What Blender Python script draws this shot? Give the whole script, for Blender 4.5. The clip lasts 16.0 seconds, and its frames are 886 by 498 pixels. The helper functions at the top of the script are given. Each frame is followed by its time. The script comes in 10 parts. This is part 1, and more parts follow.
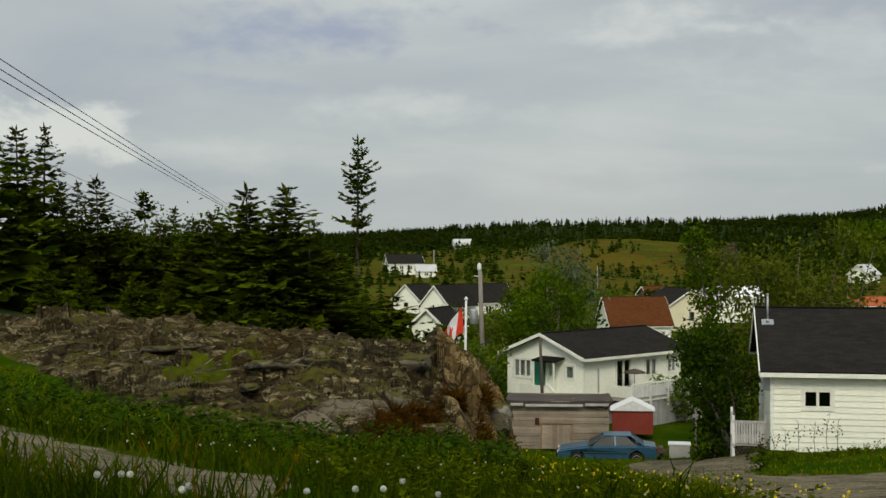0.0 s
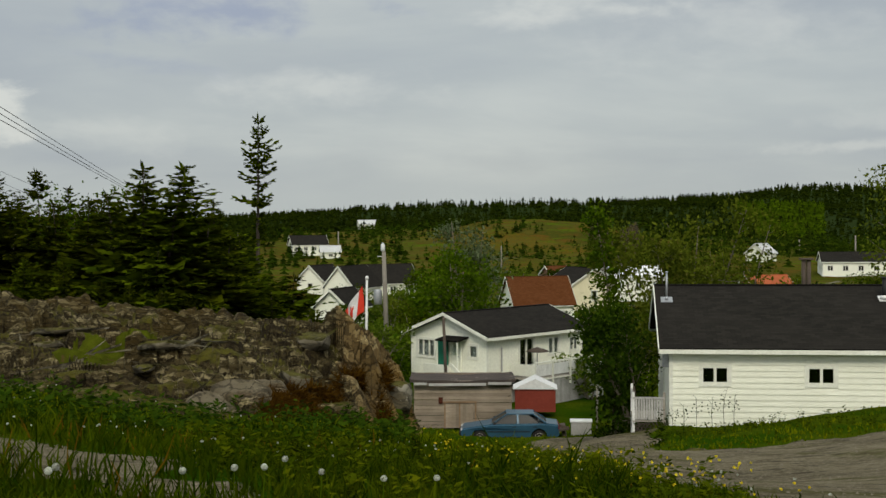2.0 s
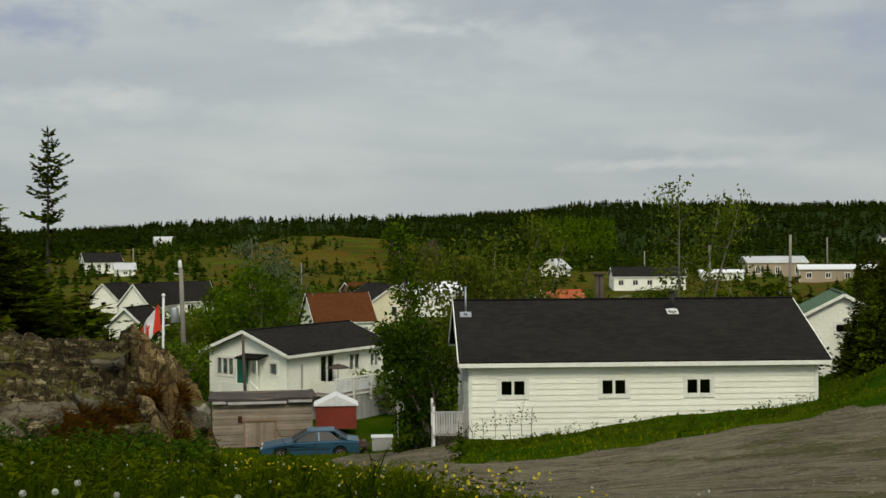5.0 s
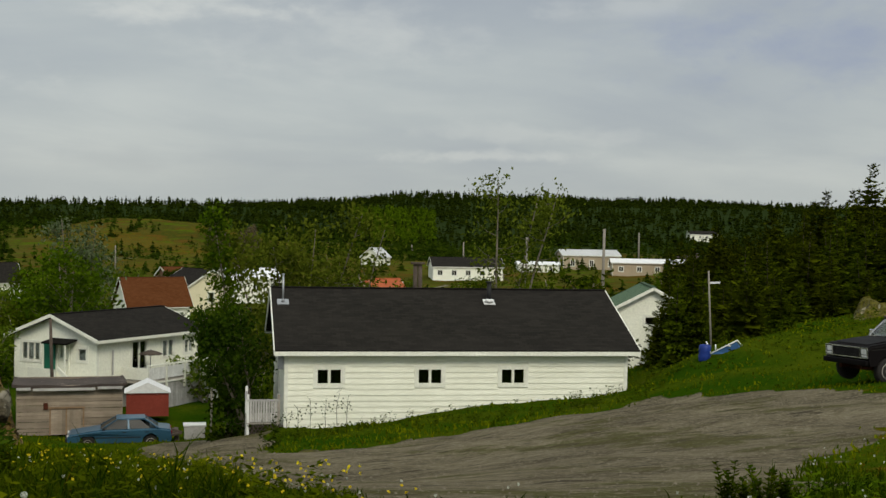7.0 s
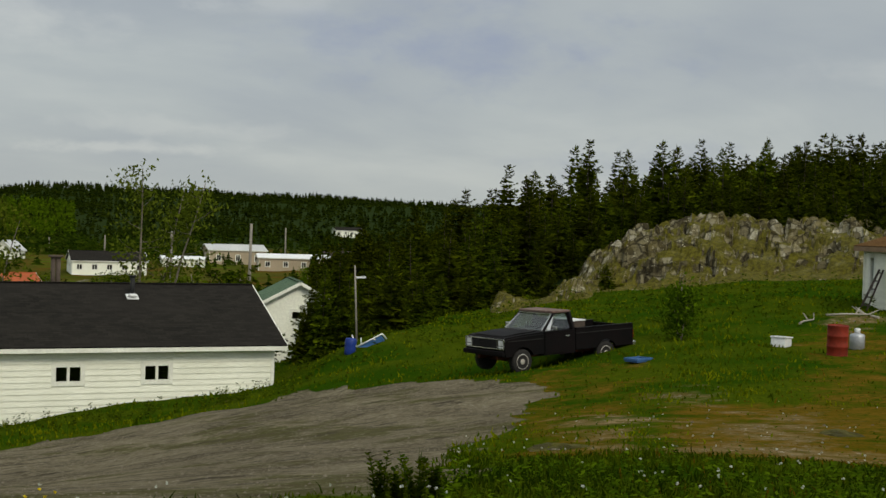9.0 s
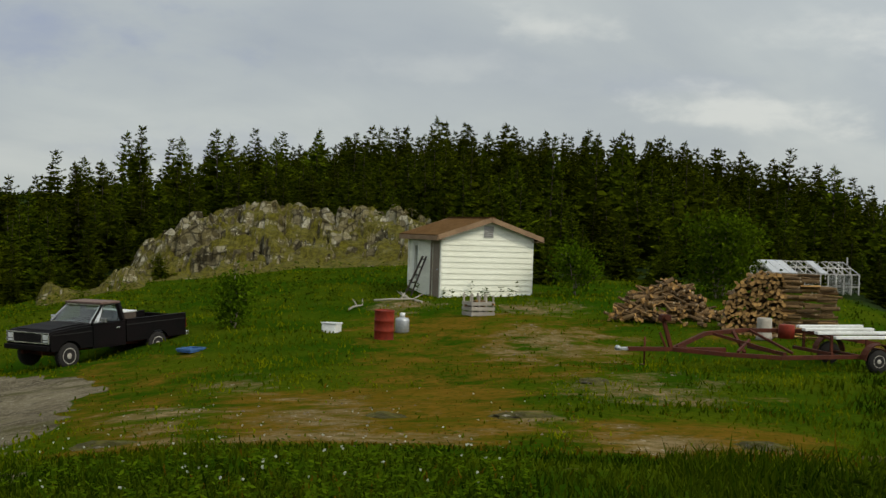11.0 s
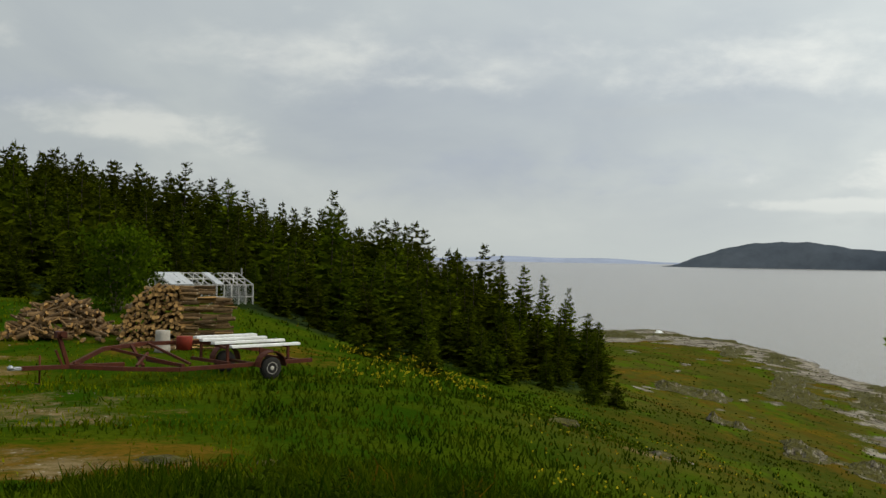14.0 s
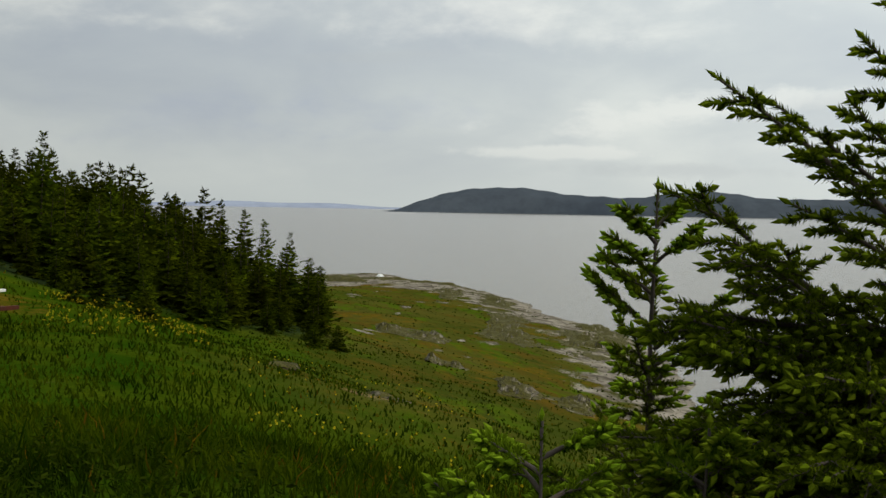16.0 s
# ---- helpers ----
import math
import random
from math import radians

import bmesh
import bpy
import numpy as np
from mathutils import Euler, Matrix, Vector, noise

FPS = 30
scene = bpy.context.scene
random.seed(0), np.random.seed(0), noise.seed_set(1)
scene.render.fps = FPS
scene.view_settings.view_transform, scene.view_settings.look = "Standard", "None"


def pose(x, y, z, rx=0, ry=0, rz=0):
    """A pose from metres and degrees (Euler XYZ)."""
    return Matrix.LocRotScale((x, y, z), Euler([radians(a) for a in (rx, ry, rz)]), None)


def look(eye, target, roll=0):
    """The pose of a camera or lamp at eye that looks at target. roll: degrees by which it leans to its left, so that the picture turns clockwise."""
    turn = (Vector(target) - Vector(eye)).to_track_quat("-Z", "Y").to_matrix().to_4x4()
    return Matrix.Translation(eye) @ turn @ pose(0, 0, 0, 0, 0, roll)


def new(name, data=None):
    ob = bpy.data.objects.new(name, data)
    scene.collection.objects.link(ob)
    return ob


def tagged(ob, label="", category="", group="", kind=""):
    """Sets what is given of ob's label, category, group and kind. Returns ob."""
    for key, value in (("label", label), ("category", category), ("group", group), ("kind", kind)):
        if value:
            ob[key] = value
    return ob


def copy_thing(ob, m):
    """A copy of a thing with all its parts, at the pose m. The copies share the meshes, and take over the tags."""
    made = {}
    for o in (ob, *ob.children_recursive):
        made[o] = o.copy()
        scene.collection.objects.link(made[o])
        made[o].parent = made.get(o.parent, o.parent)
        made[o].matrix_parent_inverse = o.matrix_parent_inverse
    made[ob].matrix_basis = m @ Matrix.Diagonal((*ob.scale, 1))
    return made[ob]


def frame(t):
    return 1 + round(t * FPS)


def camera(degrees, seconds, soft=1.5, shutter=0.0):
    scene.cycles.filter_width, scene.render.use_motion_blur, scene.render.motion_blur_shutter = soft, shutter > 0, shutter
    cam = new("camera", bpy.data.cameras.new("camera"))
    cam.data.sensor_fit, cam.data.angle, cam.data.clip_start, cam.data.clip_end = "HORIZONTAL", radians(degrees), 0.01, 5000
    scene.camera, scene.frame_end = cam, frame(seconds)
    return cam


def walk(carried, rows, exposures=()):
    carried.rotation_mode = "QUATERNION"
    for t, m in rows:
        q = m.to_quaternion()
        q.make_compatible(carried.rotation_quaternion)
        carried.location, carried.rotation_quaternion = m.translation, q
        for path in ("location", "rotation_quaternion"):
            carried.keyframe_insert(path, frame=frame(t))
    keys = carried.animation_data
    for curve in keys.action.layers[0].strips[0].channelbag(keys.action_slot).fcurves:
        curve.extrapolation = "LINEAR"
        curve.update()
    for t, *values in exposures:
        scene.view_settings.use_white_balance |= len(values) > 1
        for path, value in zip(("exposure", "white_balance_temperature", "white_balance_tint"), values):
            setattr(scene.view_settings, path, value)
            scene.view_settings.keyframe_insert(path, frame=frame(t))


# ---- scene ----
cam = camera(38.0, 16.0, soft=1.5)
PATH = [  # seconds, place, turn
    (0.0, -0.226, -0.409, 14.086, 89.54, 0.18, -0.10),
    (0.5, -0.182, -0.367, 14.075, 88.46, -0.94, 0.03),
    (1.0, -0.134, -0.322, 14.062, 88.79, -0.32, -1.14),
    (1.5, -0.112, -0.269, 14.040, 88.88, -0.17, -3.95),
    (2.0, -0.118, -0.239, 14.031, 88.67, 0.35, -4.33),
    (2.5, -0.128, -0.226, 14.038, 88.77, 0.47, -4.83),
    (3.0, -0.131, -0.241, 14.044, 89.07, 0.24, -4.47),
    (3.5, -0.113, -0.296, 14.029, 89.80, -0.58, -6.24),
    (4.0, -0.137, -0.258, 14.022, 89.52, -0.39, -8.59),
    (4.5, -0.149, -0.214, 14.007, 89.55, -0.30, -11.07),
    (4.7, -0.141, -0.200, 14.017, 89.49, 0.09, -11.97),
    (6.8, -0.030, -0.045, 14.015, 88.74, -1.18, -20.23),
    (7.0, -0.025, -0.009, 14.016, 88.86, -1.04, -21.17),
    (7.5, 0.010, 0.048, 14.009, 89.49, -1.66, -23.47),
    (8.0, 0.032, 0.074, 13.991, 89.23, -1.71, -25.51),
    (8.5, 0.001, 0.100, 13.994, 89.37, -1.81, -30.05),
    (9.0, 0.015, 0.169, 13.978, 89.04, -1.85, -36.81),
    (9.5, 0.128, 0.240, 13.980, 89.06, -2.65, -43.81),
    (10.0, 0.209, 0.278, 13.981, 88.98, -2.00, -46.94),
    (10.2, 0.213, 0.294, 13.961, 88.93, -1.86, -48.80),
    (12.3, 0.241, 0.146, 14.025, 89.48, -1.91, -65.22),
    (12.5, 0.233, 0.167, 14.011, 89.41, -1.89, -66.15),
    (13.0, 0.222, 0.140, 14.028, 89.98, -1.82, -71.01),
    (13.5, 0.221, 0.180, 14.023, 89.80, -1.00, -77.21),
    (14.0, 0.238, 0.221, 14.009, 90.34, -0.94, -82.74),
    (14.5, 0.285, 0.232, 13.999, 90.23, -1.35, -87.53),
    (15.0, 0.300, 0.204, 14.003, 89.77, -1.08, -91.49),
    (15.5, 0.339, 0.179, 13.976, 88.18, -0.82, -93.85),
    (16.0, 0.352, 0.161, 13.967, 88.09, -1.00, -95.05)]
walk(cam, [(row[0], pose(*row[1:])) for row in PATH], [(0.0, -0.05), (4.5, -0.10), (7.0, -0.10), (9.0, -0.15), (10.0, -0.10), (12.5, 0.0), (14.5, -0.08), (16.0, -0.10)])
# ---------------------------------------------------------------- sky and sun
SUN_BEARING, SUN_HEIGHT = 184.0, 42.0
world = bpy.data.worlds.new("sky")
scene.world = world
world.use_nodes = True


def build_sky():
    nt = world.node_tree
    nodes, links = nt.nodes, nt.links
    nodes.clear()
    out = nodes.new("ShaderNodeOutputWorld")
    back = nodes.new("ShaderNodeBackground")
    links.new(back.outputs[0], out.inputs[0])
    sky = nodes.new("ShaderNodeTexSky")
    sky.sky_type = 'NISHITA'
    sky.sun_disc = False
    sky.sun_elevation = radians(SUN_HEIGHT)
    sky.sun_rotation = radians(SUN_BEARING)
    sky.air_density, sky.dust_density = 1.0, 2.0
    gain = nodes.new("ShaderNodeVectorMath")
    gain.operation = 'SCALE'
    gain.inputs["Scale"].default_value = 0.09
    links.new(sky.outputs[0], gain.inputs[0])
    # cloud layer on a flat sheet overhead
    co = nodes.new("ShaderNodeTexCoord")
    sep = nodes.new("ShaderNodeSeparateXYZ")
    links.new(co.outputs["Generated"], sep.inputs[0])

    def maths(op, a, b):
        n = nodes.new("ShaderNodeMath")
        n.operation = op
        for k, v in ((0, a), (1, b)):
            if isinstance(v, (int, float)):
                n.inputs[k].default_value = v
            else:
                links.new(v, n.inputs[k])
        return n.outputs[0]
    up = maths('MAXIMUM', sep.outputs[2], 0.0)
    den = maths('ADD', up, 0.24)
    comb = nodes.new("ShaderNodeCombineXYZ")
    links.new(maths('DIVIDE', sep.outputs[0], den), comb.inputs[0])
    links.new(maths('DIVIDE', sep.outputs[1], den), comb.inputs[1])

    def noise_of(scale, detail, rough, shift, warp=0.0):
        m = nodes.new("ShaderNodeMapping")
        m.inputs["Location"].default_value = shift
        m.inputs["Scale"].default_value = scale
        links.new(comb.outputs[0], m.inputs[0])
        n = nodes.new("ShaderNodeTexNoise")
        n.inputs["Scale"].default_value = 1.0
        n.inputs["Detail"].default_value = detail
        n.inputs["Roughness"].default_value = rough
        n.inputs["Distortion"].default_value = warp
        links.new(m.outputs[0], n.inputs[0])
        return n.outputs[0]
    broad = noise_of((0.50, 0.62, 1), 4, 0.5, (3.4, 1.2, 0), 0.3)
    fine = noise_of((1.3, 1.7, 1), 5, 0.55, (0.6, 4.1, 0), 0.3)
    mixed = maths('ADD', maths('MULTIPLY', broad, 0.60), maths('MULTIPLY', fine, 0.40))
    ramp = nodes.new("ShaderNodeValToRGB")
    el = ramp.color_ramp.elements
    el[0].position, el[0].color = 0.36, (0.405, 0.445, 0.485, 1)
    el[1].position, el[1].color = 0.66, (0.66, 0.69, 0.655, 1)
    e = el.new(0.50)
    e.color = (0.500, 0.540, 0.545, 1)
    links.new(mixed, ramp.inputs[0])
    # single banks of cloud and gaps between them: bearing, height, half width, depth above and below, slope, amount, tone, softness
    azimuth = maths('MULTIPLY', maths('ARCTAN2', sep.outputs[0], sep.outputs[1]), 57.296)
    height = maths('MULTIPLY', maths('ARCSINE', sep.outputs[2], 0.0), 57.296)
    flat = nodes.new("ShaderNodeCombineXYZ")
    links.new(maths('MULTIPLY', azimuth, 0.30), flat.inputs[0])
    links.new(maths('MULTIPLY', height, 0.62), flat.inputs[1])
    edge = nodes.new("ShaderNodeTexNoise")
    for key, value in (("Scale", 1.0), ("Detail", 8.0), ("Roughness", 0.58), ("Distortion", 0.15)):
        edge.inputs[key].default_value = value
    links.new(flat.outputs[0], edge.inputs[0])
    frayed = maths('SUBTRACT', edge.outputs[0], 0.5)
    colour = ramp.outputs[0]
    white, bright, grey, blue = (0.69, 0.71, 0.675, 1), (0.78, 0.79, 0.735, 1), (0.45, 0.48, 0.49, 1), (0.35, 0.395, 0.505, 1)
    for b, e, w, h_up, h_down, slope, amount, tone, soft in (
            (-6, 9.0, 10, 1.9, 1.9, 0.04, 0.90, blue, 0.6), (-9, 6.9, 6, 0.5, 0.8, -0.10, 0.4, blue, 0.6), (-17.2, 4.6, 5.2, 1.9, 1.6, -0.10, 0.80, bright, 0.28), (-10.5, 3.9, 7, 1.0, 1.2, -0.05, 0.45, white, 0.6), (-18, 3.2, 6, 0.5, 0.9, -0.05, 0.5, grey, 0.6),
            (-1, 5.8, 7, 1.4, 1.4, 0.0, 0.70, white, 0.7), (9.5, 8.9, 6, 2.2, 0.8, 0.05, 0.62, bright, 0.6), (17, 8.0, 10, 3.2, 2.6, 0.05, 0.60, white, 0.9), (7, 2.4, 18, 1.4, 1.6, 0.0, 0.40, grey, 1.0),
            (23, 3.0, 6, 0.45, 0.5, 0.02, 0.55, white, 0.4), (26, 4.0, 8, 0.7, 0.6, -0.03, 0.35, white, 0.5), (37, 8.0, 13, 3.2, 2.8, 0.0, 0.90, blue, 0.8), (29, 9.6, 6, 0.9, 0.8, 0.1, 0.35, white, 0.5), (46, 3.2, 9, 1.4, 1.4, 0.0, 0.45, blue, 0.8),
            (57, 7.2, 7, 1.2, 1.3, 0.0, 0.35, white, 0.8), (61.0, 9.0, 4.6, 1.2, 0.9, -0.06, 0.62, bright, 0.6), (66, 6.6, 8, 1.0, 1.0, 0.0, 0.35, blue, 0.8), (69.5, 5.2, 6.6, 1.7, 0.9, -0.08, 0.72, bright, 0.5), (68, 3.4, 9, 0.8, 1.0, 0.0, 0.30, white, 0.9),
            (77, 8.6, 9, 2.5, 2.4, 0.0, 0.80, bright, 1.0), (84, 3.8, 10, 1.8, 2.2, 0.0, 0.40, blue, 0.9), (86, 8.4, 9, 2.4, 1.8, 0.0, 0.60, white, 1.0), (99, 8.4, 14, 3.0, 2.2, 0.03, 0.80, bright, 1.0), (92, 6.6, 6, 0.4, 0.5, 0.05, 0.4, grey, 0.5),
            (91, 4.2, 7, 1.2, 1.6, 0.05, 0.50, blue, 0.9), (106, 4.3, 10, 1.0, 1.0, 0.10, 0.80, white, 0.35), (112, 4.6, 7, 0.8, 1.0, 0.10, 0.45, grey, 0.6), (100, 2.45, 6.5, 0.45, 0.40, -0.01, 0.75, white, 0.35), (106, 1.75, 8, 0.5, 0.5, 0.0, 0.75, grey, 0.4)):
        du = maths('SUBTRACT', azimuth, b)
        dv = maths('SUBTRACT', maths('SUBTRACT', height, e), maths('MULTIPLY', du, slope))
        dv = maths('ADD', maths('DIVIDE', maths('MAXIMUM', dv, 0.0), h_up), maths('DIVIDE', maths('MINIMUM', dv, 0.0), -h_down))
        du = maths('DIVIDE', du, w)
        far = maths('SQRT', maths('ADD', maths('MULTIPLY', du, du), maths('MULTIPLY', dv, dv)), 0.0)
        body = nodes.new("ShaderNodeMapRange")
        body.interpolation_type = 'SMOOTHSTEP'
        body.inputs["From Min"].default_value, body.inputs["From Max"].default_value = -0.02, soft * 1.35 + 0.12
        body.inputs["To Max"].default_value = amount
        links.new(maths('ADD', maths('SUBTRACT', 0.85, far), maths('MULTIPLY', frayed, 2.4)), body.inputs[0])
        bank = nodes.new("ShaderNodeMix")
        bank.data_type = 'RGBA'
        bank.inputs["B"].default_value = tone
        links.new(body.outputs[0], bank.inputs["Factor"])
        links.new(colour, bank.inputs["A"])
        colour = bank.outputs["Result"]
    # towards the horizon the layers run together into grey
    near = nodes.new("ShaderNodeMapRange")
    near.inputs["From Min"].default_value, near.inputs["From Max"].default_value = 0.0, 0.05
    links.new(up, near.inputs[0])
    haze = nodes.new("ShaderNodeMix")
    haze.data_type = 'RGBA'
    haze.inputs["A"].default_value = (0.53, 0.572, 0.56, 1)
    links.new(near.outputs[0], haze.inputs["Factor"])
    links.new(colour, haze.inputs["B"])
    # the sky is brighter on the side of the veiled sun
    side = nodes.new("ShaderNodeVectorMath")
    side.operation = 'DOT_PRODUCT'
    sd = Vector((math.sin(radians(SUN_BEARING)) * math.cos(radians(SUN_HEIGHT)), math.cos(radians(SUN_BEARING)) * math.cos(radians(SUN_HEIGHT)), math.sin(radians(SUN_HEIGHT))))
    side.inputs[1].default_value = sd
    links.new(co.outputs["Generated"], side.inputs[0])
    glow = nodes.new("ShaderNodeMapRange")
    glow.inputs["From Min"].default_value, glow.inputs["From Max"].default_value = -0.25, 1.0
    glow.inputs["To Min"].default_value, glow.inputs["To Max"].default_value = 1.0, 2.0
    links.new(side.outputs["Value"], glow.inputs[0])
    shade = nodes.new("ShaderNodeVectorMath")
    shade.operation = 'SCALE'
    links.new(haze.outputs["Result"], shade.inputs[0])
    # an overcast sky brightens towards the zenith
    zenith = nodes.new("ShaderNodeMapRange")
    zenith.interpolation_type = 'SMOOTHSTEP'
    zenith.inputs["From Min"].default_value, zenith.inputs["From Max"].default_value = 0.22, 0.85
    zenith.inputs["To Min"].default_value, zenith.inputs["To Max"].default_value = 1.0, 1.35
    links.new(up, zenith.inputs[0])
    links.new(maths('MULTIPLY', glow.outputs[0], zenith.outputs[0]), shade.inputs["Scale"])
    both = nodes.new("ShaderNodeMix")
    both.data_type = 'RGBA'
    both.inputs["Factor"].default_value = 0.88
    links.new(gain.outputs[0], both.inputs["A"])
    links.new(shade.outputs[0], both.inputs["B"])
    links.new(both.outputs["Result"], back.inputs[0])
    back.inputs["Strength"].default_value = 1.0


build_sky()
sun = new("sun", bpy.data.lights.new("sun", 'SUN'))
sun.data.energy, sun.data.angle, sun.data.color = 1.9, radians(16), (1.0, 0.925, 0.77)
sun.matrix_world = look((math.sin(radians(SUN_BEARING)) * 60, math.cos(radians(SUN_BEARING)) * 60, 60 * math.tan(radians(SUN_HEIGHT))), (0, 0, 0))
scene.view_settings.exposure = 0.0
# ---------------------------------------------------------------- materials
def shader(name):
    m = bpy.data.materials.new(name)
    m.use_nodes = True
    nt = m.node_tree
    return m, nt, nt.nodes["Principled BSDF"]


def add_node(nt, kind, **values):
    n = nt.nodes.new(kind)
    for key, value in values.items():
        n.inputs[key.replace("_", " ")].default_value = value
    return n


def mix_rgb(nt, fac, a, b, mode='MIX'):
    n = nt.nodes.new("ShaderNodeMix")
    n.data_type, n.blend_type = 'RGBA', mode
    for key, v in (("Factor", fac), ("A", a), ("B", b)):
        if isinstance(v, (int, float)):
            n.inputs[key].default_value = v
        elif isinstance(v, tuple):
            n.inputs[key].default_value = (*v, 1) if len(v) == 3 else v
        else:
            nt.links.new(v, n.inputs[key])
    return n.outputs["Result"]


def ranged(nt, value, a, b, c=0.0, d=1.0):
    n = nt.nodes.new("ShaderNodeMapRange")
    n.inputs[1].default_value, n.inputs[2].default_value, n.inputs[3].default_value, n.inputs[4].default_value = a, b, c, d
    nt.links.new(value, n.inputs[0])
    return n.outputs[0]


def noise_at(nt, coord, scale, detail=4, rough=0.6, stretch=None):
    if stretch:
        m = add_node(nt, "ShaderNodeMapping", Scale=stretch)
        nt.links.new(coord, m.inputs[0])
        coord = m.outputs[0]
    n = add_node(nt, "ShaderNodeTexNoise", Scale=scale, Detail=detail, Roughness=rough)
    nt.links.new(coord, n.inputs[0])
    return n.outputs[0]


def surface(name, base, dark=None, rough=0.7, metal=0.0, big=1.2, small=22.0, bump=0.15, each=0.0, stain=None, stain_at=0.62, stretch=None, spec=0.2):
    """A worn everyday surface: broad tone, fine grain, optional stains and a tone of its own for each object."""
    m, nt, bsdf = shader(name)
    co = nt.nodes.new("ShaderNodeTexCoord").outputs["Object"]
    dark = dark or tuple(c * 0.72 for c in base)
    col = mix_rgb(nt, ranged(nt, noise_at(nt, co, big, 4), 0.35, 0.65), base, dark)
    col = mix_rgb(nt, ranged(nt, noise_at(nt, co, small, 3, 0.7, stretch), 0.3, 0.7, 0.0, 0.45), col, tuple(c * 0.6 for c in dark))
    if stain:
        col = mix_rgb(nt, ranged(nt, noise_at(nt, co, big * 2.3, 6, 0.7), stain_at, stain_at + 0.08), col, stain)
    if each:
        rnd = nt.nodes.new("ShaderNodeObjectInfo").outputs["Random"]
        hsv = add_node(nt, "ShaderNodeHueSaturation")
        nt.links.new(ranged(nt, rnd, 0, 1, 1 - each, 1 + each), hsv.inputs["Value"])
        nt.links.new(col, hsv.inputs["Color"])
        col = hsv.outputs[0]
    nt.links.new(col, bsdf.inputs["Base Color"])
    bsdf.inputs["Roughness"].default_value, bsdf.inputs["Metallic"].default_value = rough, metal
    bsdf.inputs["Specular IOR Level"].default_value = spec
    if bump:
        b = add_node(nt, "ShaderNodeBump", Strength=bump, Distance=0.02)
        nt.links.new(noise_at(nt, co, small, 4, 0.7, stretch), b.inputs["Height"])
        nt.links.new(b.outputs[0], bsdf.inputs["Normal"])
    return m


def foliage(name, base, tip, sheen=0.5, patch=0.0, light=0.25):
    """Leaves or needles: a tone of its own for each leaf and each tree, some light passing through."""
    if base[1] > base[2] * 3:
        base, tip = (base[0], base[1], base[2] * 0.5), (tip[0], tip[1], tip[2] * 0.5)
    if name not in ("yellow_petal", "seed_fluff", "rust_brown_heath", "short_grass_blade"):
        base, tip = tuple(c * 0.80 for c in base), tuple(c * 0.80 for c in tip)
    m, nt, bsdf = shader(name)
    info = nt.nodes.new("ShaderNodeObjectInfo").outputs["Random"]
    geo = nt.nodes.new("ShaderNodeNewGeometry").outputs["Random Per Island"]
    col = mix_rgb(nt, geo, base, tip)
    if patch:
        # swathes of darker and of yellower growth
        co = nt.nodes.new("ShaderNodeTexCoord").outputs["Object"]
        col = mix_rgb(nt, ranged(nt, noise_at(nt, co, 0.55, 5, 0.65), 0.46, 0.62, 0, patch), col, mix_rgb(nt, geo, tuple(c * k for c, k in zip(tip, (1.0, 1.05, 1.0))), tuple(c * k for c, k in zip(tip, (1.75, 1.5, 1.3)))))
        col = mix_rgb(nt, ranged(nt, noise_at(nt, co, 0.9, 4, 0.6), 0.36, 0.50, patch, 0), col, tuple(c * 0.55 for c in base))
    hsv = add_node(nt, "ShaderNodeHueSaturation")
    nt.links.new(ranged(nt, info, 0, 1, 0.72, 1.25), hsv.inputs["Value"])
    nt.links.new(ranged(nt, info, 0, 1, 0.488, 0.512), hsv.inputs["Hue"])
    nt.links.new(col, hsv.inputs["Color"])
    nt.links.new(hsv.outputs[0], bsdf.inputs["Base Color"])
    bsdf.inputs["Roughness"].default_value = sheen + 0.25
    bsdf.inputs["Specular IOR Level"].default_value = 0.0
    trans = add_node(nt, "ShaderNodeBsdfTranslucent")
    nt.links.new(hsv.outputs[0], trans.inputs[0])
    mixer = nt.nodes.new("ShaderNodeMixShader")
    mixer.inputs[0].default_value = light
    nt.links.new(bsdf.outputs[0], mixer.inputs[1])
    nt.links.new(trans.outputs[0], mixer.inputs[2])
    nt.links.new(mixer.outputs[0], nt.nodes["Material Output"].inputs[0])
    return m


def glass(name, tint=(0.9, 0.95, 0.95), rough=0.03):
    m, nt, bsdf = shader(name)
    bsdf.inputs["Base Color"].default_value = (*tint, 1)
    bsdf.inputs["Roughness"].default_value = rough
    bsdf.inputs["Transmission Weight"].default_value = 1.0
    bsdf.inputs["IOR"].default_value = 1.45
    return m


